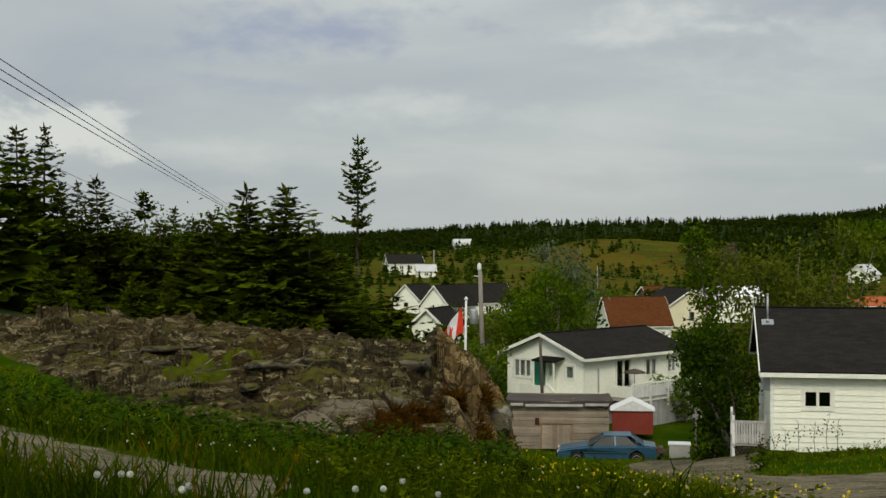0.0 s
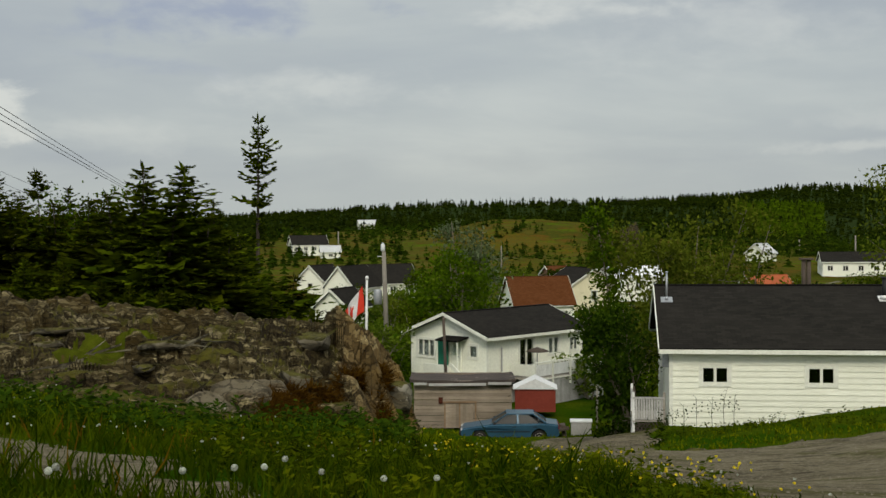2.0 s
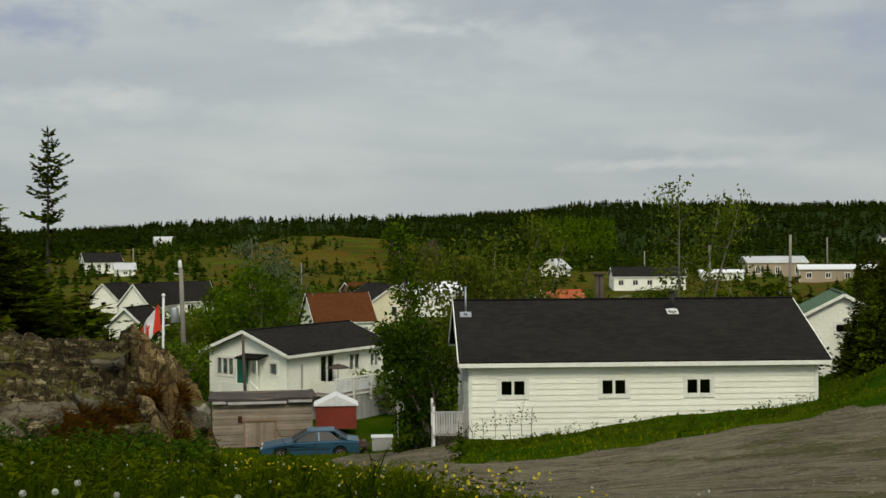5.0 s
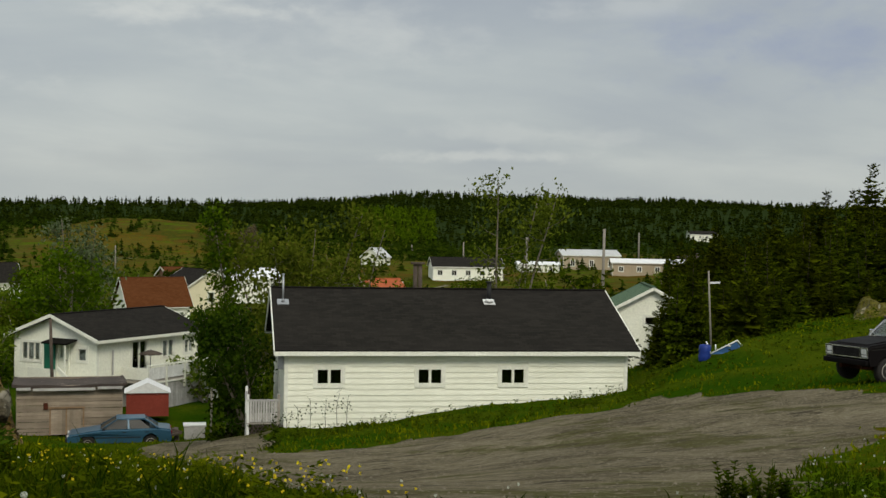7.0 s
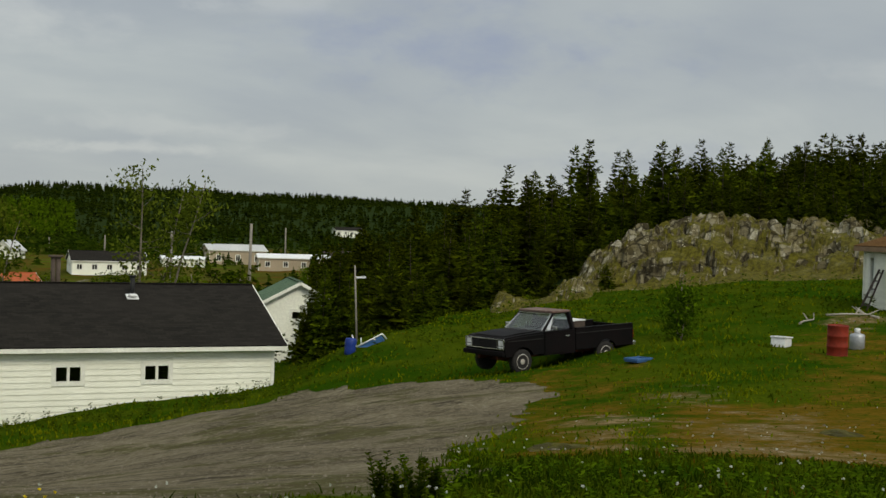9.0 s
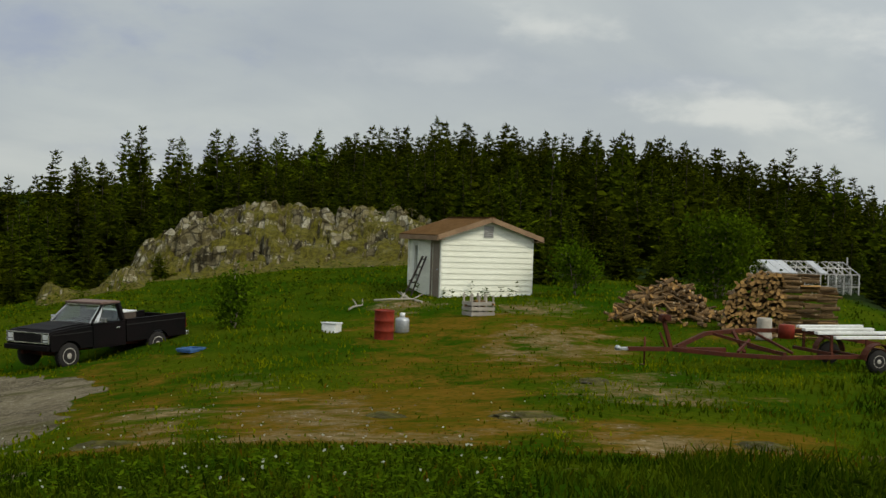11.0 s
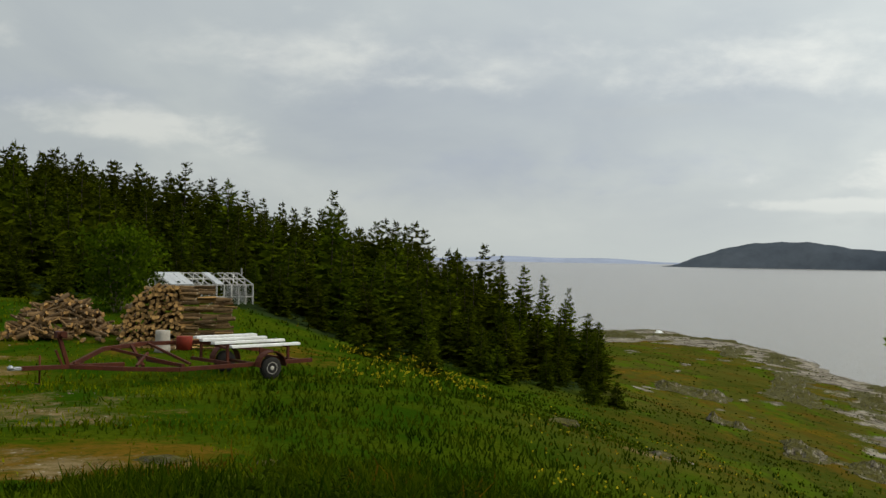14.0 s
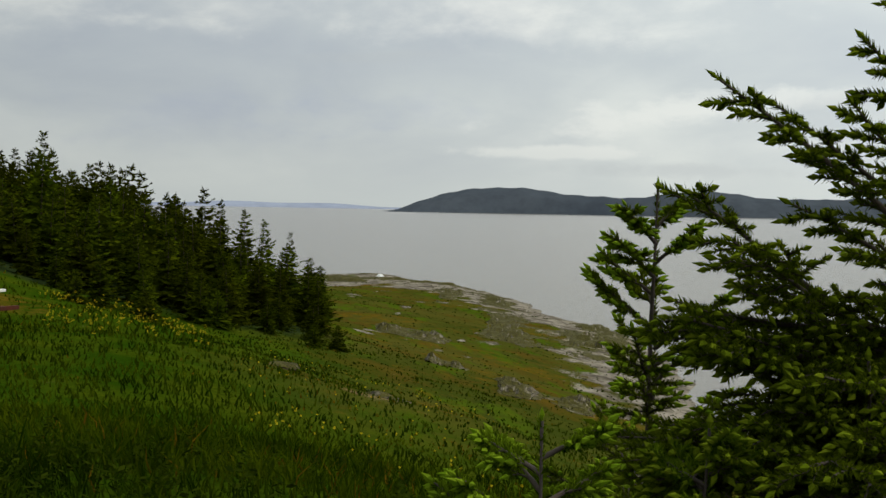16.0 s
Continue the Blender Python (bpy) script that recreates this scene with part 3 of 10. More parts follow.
M["spruce_bark"] = surface("spruce_bark", (0.085, 0.066, 0.052), (0.05, 0.04, 0.032), 0.95, big=2, small=20, bump=0.4, each=0.2)
M["log_bark"] = surface("log_bark", (0.17, 0.105, 0.045), (0.070, 0.040, 0.016), 0.9, big=3, small=18, bump=0.35, each=0.45, stain=(0.32, 0.25, 0.16), stain_at=0.6)
M["log_end"] = surface("split_wood", (0.36, 0.215, 0.075), (0.23, 0.125, 0.040), 0.85, big=5, small=26, bump=0.2, each=0.5)
M["needles"] = foliage("spruce_needles", (0.011, 0.018, 0.0018), (0.066, 0.083, 0.005), 0.6, light=0.15)
M["needles_light"] = foliage("spruce_needles_fresh", (0.017, 0.028, 0.003), (0.088, 0.112, 0.007), 0.6, light=0.15)
M["needles_far"] = foliage("far_spruce", (0.008, 0.015, 0.0028), (0.022, 0.031, 0.005), 0.7, light=0.0)
M["needles_near"] = foliage("close_spruce_needles", (0.034, 0.060, 0.004), (0.150, 0.215, 0.015), 0.45, light=0.3)
M["new_shoot"] = foliage("new_spruce_shoot", (0.13, 0.21, 0.014), (0.25, 0.34, 0.035), 0.5, light=0.3)
M["leaf"] = foliage("alder_leaf", (0.028, 0.054, 0.003), (0.080, 0.120, 0.007), 0.5, light=0.3)
M["leaf_dark"] = foliage("dark_leaf", (0.014, 0.030, 0.004), (0.040, 0.064, 0.008), 0.5, light=0.25)
M["leaf_pale"] = foliage("aspen_leaf", (0.060, 0.090, 0.012), (0.14, 0.175, 0.03), 0.5, light=0.35)
M["leaf_silver"] = foliage("silvery_leaf", (0.06, 0.085, 0.035), (0.13, 0.15, 0.075), 0.5, light=0.3)
M["grass"] = foliage("grass_blade", (0.012, 0.029, 0.001), (0.046, 0.066, 0.003), 0.55, 0.85, light=0.3)
M["grass_short"] = foliage("short_grass_blade", (0.030, 0.060, 0.001), (0.100, 0.120, 0.004), 0.55, 0.85, light=0.3)
M["grass_dry"] = foliage("dry_grass_blade", (0.090, 0.056, 0.006), (0.165, 0.100, 0.015), 0.6, light=0.25)
M["weed"] = foliage("weed_leaf", (0.024, 0.046, 0.002), (0.088, 0.112, 0.006), 0.5, 0.7, light=0.3)
M["yellow_petal"] = foliage("yellow_petal", (0.60, 0.46, 0.03), (0.72, 0.60, 0.06), 0.6, light=0.3)
M["seed_head"] = foliage("seed_fluff", (0.36, 0.37, 0.30), (0.52, 0.53, 0.46), 0.8, light=0.4)
M["flag_red"] = surface("red_flag_cloth", (0.62, 0.045, 0.020), None, 0.8, big=2, small=20, bump=0.05)
M["flag_white"] = surface("white_flag_cloth", (0.74, 0.73, 0.70), None, 0.8, big=2, small=20, bump=0.05)
M["wire"] = surface("black_wire", (0.02, 0.02, 0.02), None, 0.6, bump=0)
M["galvanised"] = surface("galvanised_steel", (0.42, 0.43, 0.44), (0.33, 0.34, 0.35), 0.45, 0.6, big=2, small=16, bump=0.03)
M["film"] = glass("greenhouse_film", (0.85, 0.87, 0.86), 0.25)
M["grey_sheet"] = surface("grey_roof_sheet", (0.40, 0.41, 0.42), (0.28, 0.29, 0.30), 0.5, big=1.5, small=9, bump=0.05)
M["bleached"] = surface("bleached_frame_wood", (0.46, 0.45, 0.42), (0.34, 0.33, 0.31), 0.8, big=2, small=16, bump=0.15, each=0.15)
M["white_board"] = surface("white_plank", (0.78, 0.78, 0.75), (0.66, 0.66, 0.63), 0.6, big=1.5, small=12, bump=0.06, each=0.06)
M["fascia_brown"] = surface("brown_fascia", (0.28, 0.18, 0.10), (0.2, 0.125, 0.07), 0.7, big=2, small=14, bump=0.05)
# ---------------------------------------------------------------- the lie of the land
EYE_Z = 14.0


def polar(bearing, distance, z=0.0):
    """A place by compass bearing (degrees from +y towards +x) and distance from the standing point."""
    return Vector((distance * math.sin(radians(bearing)), distance * math.cos(radians(bearing)), z))


# spot heights: bearing, distance, metres below (-) or above (+) the eye
SPOT_ROAD = [(-180, 30, -1.2), (-140, 25, -1), (-90, 30, 0), (-50, 40, -0.5), (-30, 30, -1.4), (-25, 14, -1.6), (-13, 12, -1.95), (-13, 23, -2.75),
             (-25, 24, -2.3), (-4, 23, -3.2), (-16, 37, -2.3), (-32, 60, -1), (-6, 44, -3.0), (-6, 72, -5)]
SPOT_DRIVE = [(2, 8, -1.62), (2, 15, -2.6), (2, 24, -4.0), (4.5, 31, -5.7), (6, 45, -8.1), (7, 37, -6.9), (7, 60, -9.85), (3, 42, -7.6), (3, 60, -9.9), (3, 50, -8.75), (5.2, 55, -9.3), (4, 78, -10.4), (10.7, 50, -8.75), (10, 40, -7.2), (10.5, 30, -5.5),
              (14.2, 22, -4.55), (13, 14, -2.9), (14, 44.5, -7.1), (30, 47.3, -5.85), (22, 45, -6.5), (24.3, 29, -4.75), (30.5, 39, -5.3), (38, 33, -3.9),
              (26, 14, -2.75), (33, 48, -4.25), (37, 58, -4), (21, 62, -9), (13, 72, -10), (31, 75, -8.5)]
SPOT_YARD = [(41.45, 36.2, -3.75), (45, 37, -3.2), (40, 21, -3.1), (47, 11, -1.95), (54, 33, -2.85), (57, 45, -2.38), (66, 21, -2.57), (66, 14, -2.3), (66, 9, -1.75),
             (64, 31, -2.85), (74, 31, -2.8), (72, 60, -2.0), (52, 58, -1.9), (80.5, 35, -2.95), (83, 27, -2.95), (72, 14, -2.2), (63, 42, -2.2)]
SPOT_WOOD = [(47, 75, -0.8), (53, 90, 0.8), (63, 85, -0.2), (42, 92, -1.5), (37, 88, -4.5), (74, 85, -2.2), (80, 75, -4.0), (58, 130, 3),
             (66, 130, 2.4), (75, 120, -1.2), (32, 115, -10.5), (85, 110, -9), (50, 150, 2)]
SPOT_COAST = [(82, 54, -5.0), (89.3, 60, -6.3), (87, 9, -1.9), (92, 40, -5.9), (98.4, 60, -8.4), (92, 110, -9.3), (92.3, 240, -12.5), (94.6, 215, -12.2), (97, 186, -12.7), (98.8, 158, -12.8), (95, 150, -11.4), (91.5, 180, -11.2), (98, 240, -18), (101.4, 148, -13.4),
              (106, 60, -10.5), (112, 30, -9), (100, 25, -4.6), (106, 10, -3), (118, 8, -3), (88, 170, -11), (82, 210, -15.5), (95, 300, -18.5),
              (106, 170, -18), (116, 70, -18), (137, 40, -17), (160, 90, -18), (125, 200, -20), (70, 400, -20), (95, 600, -24), (60, 260, -13)]
SPOT_VALLEY = [(0, 105, -10.5), (8, 110, -11), (16, 115, -11.5), (26, 130, -12), (-6, 110, -8), (0, 200, -11.5), (10, 200, -12), (21, 250, -12.3), (32, 210, -12),
               (-9, 250, -8), (-3, 330, -9), (4, 330, -9), (4.4, 395, -3.2), (6.4, 400, 0.6), (8.6, 400, 0.4), (11, 400, -1.2), (12.4, 400, -5.2), (8, 455, -6.0), (8, 350, -7.5), (14, 430, -10), (18, 430, -11.5), (26, 430, -12), (38, 300, -9)]
SPOT_HILLS = [(8.2, 720, 7.0), (5, 700, 6.2), (11, 760, 5.2), (13.6, 850, 4.6), (19, 900, 18), (0, 650, -3.5), (-10, 650, -7), (-30, 400, 0), (26, 900, 17.5), (32, 880, 14), (38, 850, 12.5), (33, 600, -7), (46, 700, 8),
              (8, 1600, -12), (20, 2000, -8), (35, 2000, -12), (0, 2000, -12), (-60, 1500, 10), (-120, 1500, 10), (-170, 1500, -5), (55, 1500, -14), (75, 2500, -30), (120, 2500, -40), (160, 2000, -20)]
SPOTS = np.array(SPOT_ROAD + SPOT_DRIVE + SPOT_YARD + SPOT_WOOD + SPOT_COAST + SPOT_VALLEY + SPOT_HILLS + [(b, 2.5, -1.6) for b in range(-180, 180, 40)], float)


def chart(b, d):
    """Bearing and log distance, on a ring so that north meets north."""
    a = np.radians(b)
    return np.stack([np.cos(a), np.sin(a), np.log(np.maximum(d, 1.0)) / 1.0], -1)


def solve_land():
    c = chart(SPOTS[:, 0], SPOTS[:, 1])
    r = np.linalg.norm(c[:, None] - c[None], axis=-1)
    n = len(c)
    m = np.zeros((n + 1, n + 1))
    m[:n, :n] = -r + 0.004 * np.eye(n)
    m[:n, n] = m[n, :n] = 1
    return c, np.linalg.solve(m, np.append(SPOTS[:, 2], 0.0))


LAND_C, LAND_W = solve_land()


def land(x, y):
    """Height of the bare ground at arrays x, y."""
    x, y = np.atleast_1d(np.asarray(x, float)), np.atleast_1d(np.asarray(y, float))
    c = chart(np.degrees(np.arctan2(x, y)), np.hypot(x, y))
    out = np.empty(len(x))
    for i in range(0, len(x), 20000):
        r = np.linalg.norm(c[i:i + 20000, None] - LAND_C[None], axis=-1)
        out[i:i + 20000] = -r @ LAND_W[:-1] + LAND_W[-1]
    d = np.hypot(x, y)
    rough = np.clip(d / 40, 0.15, 1) * (0.10 * np.sin(0.61 * x + 1.3 * np.sin(0.23 * y)) * np.cos(0.53 * y + 0.7 * np.sin(0.31 * x)) + 0.05 * np.sin(1.9 * x + 0.9 * y) * np.sin(1.3 * y - 0.8 * x))
    wide = np.clip((d - 120) / 400, 0, 1) * 2.2 * np.sin(x / 37 + 1.1 * np.sin(y / 53)) * np.cos(y / 41 + 0.8 * np.sin(x / 29))
    return EYE_Z + out + rough + wide


def land_at(x, y):
    return float(land(x, y)[0])


def on_land(bearing, distance, lift=0.0):
    p = polar(bearing, distance)
    p.z = land_at(p.x, p.y) + lift
    return p
# ---------------------------------------------------------------- mesh helpers
def finish(bm, name, material, smooth=False):
    me = bpy.data.meshes.new(name)
    bm.normal_update()
    bm.to_mesh(me)
    bm.free()
    for m in (material if isinstance(material, (list, tuple)) else [material]):
        me.materials.append(m)
    if smooth:
        me.polygons.foreach_set("use_smooth", [True] * len(me.polygons))
    return me


def part(name, bm, material, parent, label="", smooth=False):
    """One mesh under a thing, in the thing's own axes."""
    ob = new(name, finish(bm, name, material, smooth))
    ob.parent = parent
    if label:
        tagged(ob, label)
    return ob


def piece(name, mesh, parent, m):
    """A piece that shares its mesh with others like it."""
    ob = new(name, mesh)
    ob.parent = parent
    ob.matrix_basis = m
    return ob


def thing(name, m, label, category, group="", kind=""):
    ob = new(name)
    ob.empty_display_size = 0.2
    ob.matrix_basis = m
    return tagged(ob, label, category, group, kind)


def whole(name, bm, material, m, label, category, group="", kind="", smooth=False):
    ob = new(name, finish(bm, name, material, smooth))
    ob.matrix_basis = m
    return tagged(ob, label, category, group, kind)


def box(bm, c, s, turn=None, bevel=0.0, mat=0):
    """A box round c of size s, turned by a matrix, with softened edges where asked."""
    m = Matrix.Translation(c) @ (turn.to_4x4() if turn else Matrix.Identity(4)) @ Matrix.Diagonal((*s, 1))
    r = bmesh.ops.create_cube(bm, size=1.0, matrix=m)
    if mat:
        for f in {f for v in r["verts"] for f in v.link_faces}:
            f.material_index = mat
    if bevel:
        edges = list({e for v in r["verts"] for e in v.link_edges})
        bmesh.ops.bevel(bm, geom=edges, offset=bevel, segments=2, affect='EDGES', profile=0.6)


def beam(bm, a, b, w, h=None, bevel=0.0, mat=0):
    """A straight bar from a to b."""
    a, b = Vector(a), Vector(b)
    d = b - a
    turn = d.to_track_quat('X', 'Z').to_matrix()
    box(bm, (a + b) / 2, (d.length, w, h or w), turn, bevel, mat)


def tube(bm, pts, radii, sides=8, caps=True, mat=0):
    """A round bar through points, with a radius at each."""
    pts = [Vector(p) for p in pts]
    if isinstance(radii, (int, float)):
        radii = [radii] * len(pts)
    rings = []
    for i, p in enumerate(pts):
        d = (pts[min(i + 1, len(pts) - 1)] - pts[max(i - 1, 0)]).normalized()
        q = d.to_track_quat('Z', 'Y')
        rings.append([bm.verts.new(p + q @ Vector((radii[i] * math.cos(a), radii[i] * math.sin(a), 0))) for a in (2 * math.pi * k / sides for k in range(sides))])
    for r0, r1 in zip(rings, rings[1:]):
        for k in range(sides):
            f = bm.faces.new((r0[k], r0[(k + 1) % sides], r1[(k + 1) % sides], r1[k]))
            f.material_index = mat
            f.smooth = True
    if caps:
        for ring in (rings[0][::-1], rings[-1]):
            bm.faces.new(ring).material_index = mat
    return rings


def lathe(bm, rows, sides=20, mat=0, c=(0, 0, 0)):
    """A turned form: rows of (radius, height)."""
    rings = []
    for r, z in rows:
        rings.append([bm.verts.new((c[0] + r * math.cos(2 * math.pi * k / sides), c[1] + r * math.sin(2 * math.pi * k / sides), c[2] + z)) for k in range(sides)])
    for a, b in zip(rings, rings[1:]):
        for k in range(sides):
            f = bm.faces.new((a[k], a[(k + 1) % sides], b[(k + 1) % sides], b[k]))
            f.material_index, f.smooth = mat, True
    bm.faces.new(rings[0][::-1]).material_index = mat
    bm.faces.new(rings[-1]).material_index = mat


def prism(bm, outline, y0, y1, mat=0):
    """An outline in x and z, drawn out along y."""
    a = [bm.verts.new((x, y0, z)) for x, z in outline]
    b = [bm.verts.new((x, y1, z)) for x, z in outline]
    n = len(a)
    fs = [bm.faces.new(a), bm.faces.new(b[::-1])]
    fs += [bm.faces.new((a[i], b[i], b[(i + 1) % n], a[(i + 1) % n])) for i in range(n)]
    for f in fs:
        f.material_index = mat
    bmesh.ops.recalc_face_normals(bm, faces=fs)


def raw_mesh(name, verts, faces_flat, size, material, smooth=False):
    """A mesh from arrays, all faces with the same number of corners."""
    me = bpy.data.meshes.new(name)
    n = len(faces_flat) // size
    me.vertices.add(len(verts))
    me.vertices.foreach_set("co", np.asarray(verts, np.float32).ravel())
    me.loops.add(len(faces_flat))
    me.loops.foreach_set("vertex_index", np.asarray(faces_flat, np.int32))
    me.polygons.add(n)
    me.polygons.foreach_set("loop_start", np.arange(n, dtype=np.int32) * size)
    me.polygons.foreach_set("use_smooth", np.full(n, smooth))
    for m in (material if isinstance(material, (list, tuple)) else [material]):
        me.materials.append(m)
    me.update(calc_edges=True)
    return me


def place(p, turn=0.0, tilt=0.0, lean=0.0):
    return pose(p[0], p[1], p[2], tilt, lean, turn)
# ---------------------------------------------------------------- ground, sea and far land
def wobble(x, y, f, seed=0.0):
    """Smooth noise from a few crossed waves, -1 to 1."""
    return (np.sin(f * x + 1.7 * np.sin(0.6 * f * y + seed) + seed) * np.cos(f * 0.9 * y + 1.4 * np.sin(0.7 * f * x - seed))
            + 0.5 * np.sin(2.3 * f * x - 1.1 * f * y + 2 * seed) * np.cos(2.1 * f * y + 1.3 * np.sin(1.7 * f * x)) + 0.25 * np.sin(4.9 * f * (x + 0.4 * y) + seed) * np.cos(5.3 * f * y - seed)) / 1.5


def inside(x, y, ring):
    """Which points lie inside a ring of corners."""
    hit = np.zeros(len(x), bool)
    for (ax, ay), (bx, by) in zip(ring, ring[1:] + ring[:1]):
        cross = (ay > y) != (by > y)
        with np.errstate(divide='ignore', invalid='ignore'):
            hit ^= cross & (x < (bx - ax) * (y - ay) / (by - ay) + ax)
    return hit


def edge_distance(x, y, ring):
    """Distance to the ring's edge, positive inside."""
    best = np.full(len(x), 1e9)
    for (ax, ay), (bx, by) in zip(ring, ring[1:] + ring[:1]):
        dx, dy = bx - ax, by - ay
        k = np.clip(((x - ax) * dx + (y - ay) * dy) / (dx * dx + dy * dy), 0, 1)
        best = np.minimum(best, np.hypot(x - ax - k * dx, y - ay - k * dy))
    return np.where(inside(x, y, ring), best, -best)


def west_foot(b):
    """How far off the western outcrop's foot lies, by bearing."""
    return np.interp(b, [-24, -19, -15.2, -12.7, -11, -8.8, -7.5, -4.5, 0.6, 3.3], [30, 26.3, 20.5, 18.6, 16.9, 16.5, 16.0, 16.4, 20.3, 21.8])


DRIVE = [(4.2, 27.5), (8.8, 31.6), (12.7, 32.4), (20.0, 34.2), (21.5, 29.0), (19.5, 21.8), (10.2, 13.0), (6.4, 8.4), (4.0, 7.6), (2.6, 8.4), (3.2, 14.0), (4.2, 20.5)]
TRACK_DOWN = [(4.0, 26.0), (6.8, 29.5), (11.5, 47.0), (10.5, 53.5), (8.0, 53.5), (6.6, 47.0)]
TRACK_LEFT = [(-14.0, 19.0), (-4.0, 11.9), (-1.3, 8.6), (-0.6, 6.6), (-1.6, 6.6), (-3.4, 8.2), (-14.0, 12.5)]
# worn places: bearing, distance, half length along the sight line, half width
BARE = [(61.3, 31.5, 5.0, 2.0), (65.6, 22.3, 4.0, 1.7), (50.6, 17.5, 4.5, 1.5), (51.5, 14.6, 1.5, 2.3), (60.0, 17.3, 1.3, 0.6), (66.0, 15.0, 1.6, 1.0), (70.2, 14.4, 0.9, 0.8), (56.8, 14.8, 0.9, 0.9), (54.5, 42, 3.0, 1.4), (60.5, 40.5, 2.5, 1.8),
        (47.5, 24.0, 2.5, 0.8), (92.0, 24.3, 1.6, 0.7), (44, 19, 2.6, 1.0)]
DRY = [(44.0, 63.0, 12.6, 24.0, 0.90), (60.0, 75.5, 12.6, 18.4, 0.92), (50.0, 67.0, 22.0, 40.0, 0.66), (37.0, 48.0, 12.5, 34.0, 0.60), (72.5, 80.0, 33.0, 52.0, 0.75), (64.0, 73.0, 32.0, 40.0, 0.5), (66.0, 74.0, 17.4, 24.0, 0.20)]


def cover_maps(x, y):
    """How much of each ground cover lies at x, y."""
    d, b = np.hypot(x, y), np.degrees(np.arctan2(x, y))
    ragged = 0.55 * wobble(x, y, 1.4, 2.0) + 0.25 * wobble(x, y, 4.1, 5.0)
    soft = np.clip(d / 60, 0.12, 1)
    out = {}
    gravel = np.maximum(edge_distance(x, y, DRIVE), edge_distance(x, y, TRACK_DOWN))
    gravel = np.maximum(gravel, edge_distance(x, y, TRACK_LEFT) + 0.1)
    out["gravel"] = np.clip(0.5 + (gravel + 0.8 * ragged) / 0.5, 0, 1)
    bare = np.full(len(x), -9.0)
    for b0, d0, length, wide in BARE:
        bare = np.maximum(bare, 1 - np.hypot((d - d0) / length, np.radians(b - b0) * d0 / wide))
    out["earth"] = np.clip(0.25 + bare * 0.60 + 0.25 * ragged, 0, 1) * (bare > -0.6)
    worn = np.zeros(len(x))
    for b0, b1, d0, d1, amount in DRY:
        worn = np.maximum(worn, amount * np.clip((b - b0) / 4, 0, 1) * np.clip((b1 - b) / 4, 0, 1) * np.clip((d - d0) / 1.5, 0, 1) * np.clip((d1 - d) / 2, 0, 1) + 0.12 * wobble(x, y, 0.5, 1.0) * (d < 60))
    point = np.clip((b - 83 + 4 * wobble(x, y, 0.15, 2.0)) / 9, 0, 1) * (b < 125) * np.clip((d - 16 + 3 * ragged) / 10, 0, 1)
    worn = np.maximum(worn, point * (0.28 + 0.4 * wobble(x, y, 0.21, 3.0) + 0.4 * ragged))
    out["dry"] = np.clip(worn, 0, 1)
    turf = point
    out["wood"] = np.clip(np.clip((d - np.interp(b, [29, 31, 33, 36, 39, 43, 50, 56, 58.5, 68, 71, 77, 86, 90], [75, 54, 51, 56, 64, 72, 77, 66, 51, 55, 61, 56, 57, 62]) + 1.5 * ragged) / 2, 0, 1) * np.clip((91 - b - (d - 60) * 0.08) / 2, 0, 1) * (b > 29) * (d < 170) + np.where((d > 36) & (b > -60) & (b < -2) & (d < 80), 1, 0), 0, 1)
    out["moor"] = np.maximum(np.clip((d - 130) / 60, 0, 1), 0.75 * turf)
    # far hills take the dark woodland floor too, its colour shading gaps between trees
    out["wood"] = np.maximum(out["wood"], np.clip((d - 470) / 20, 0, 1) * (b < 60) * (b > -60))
    return out


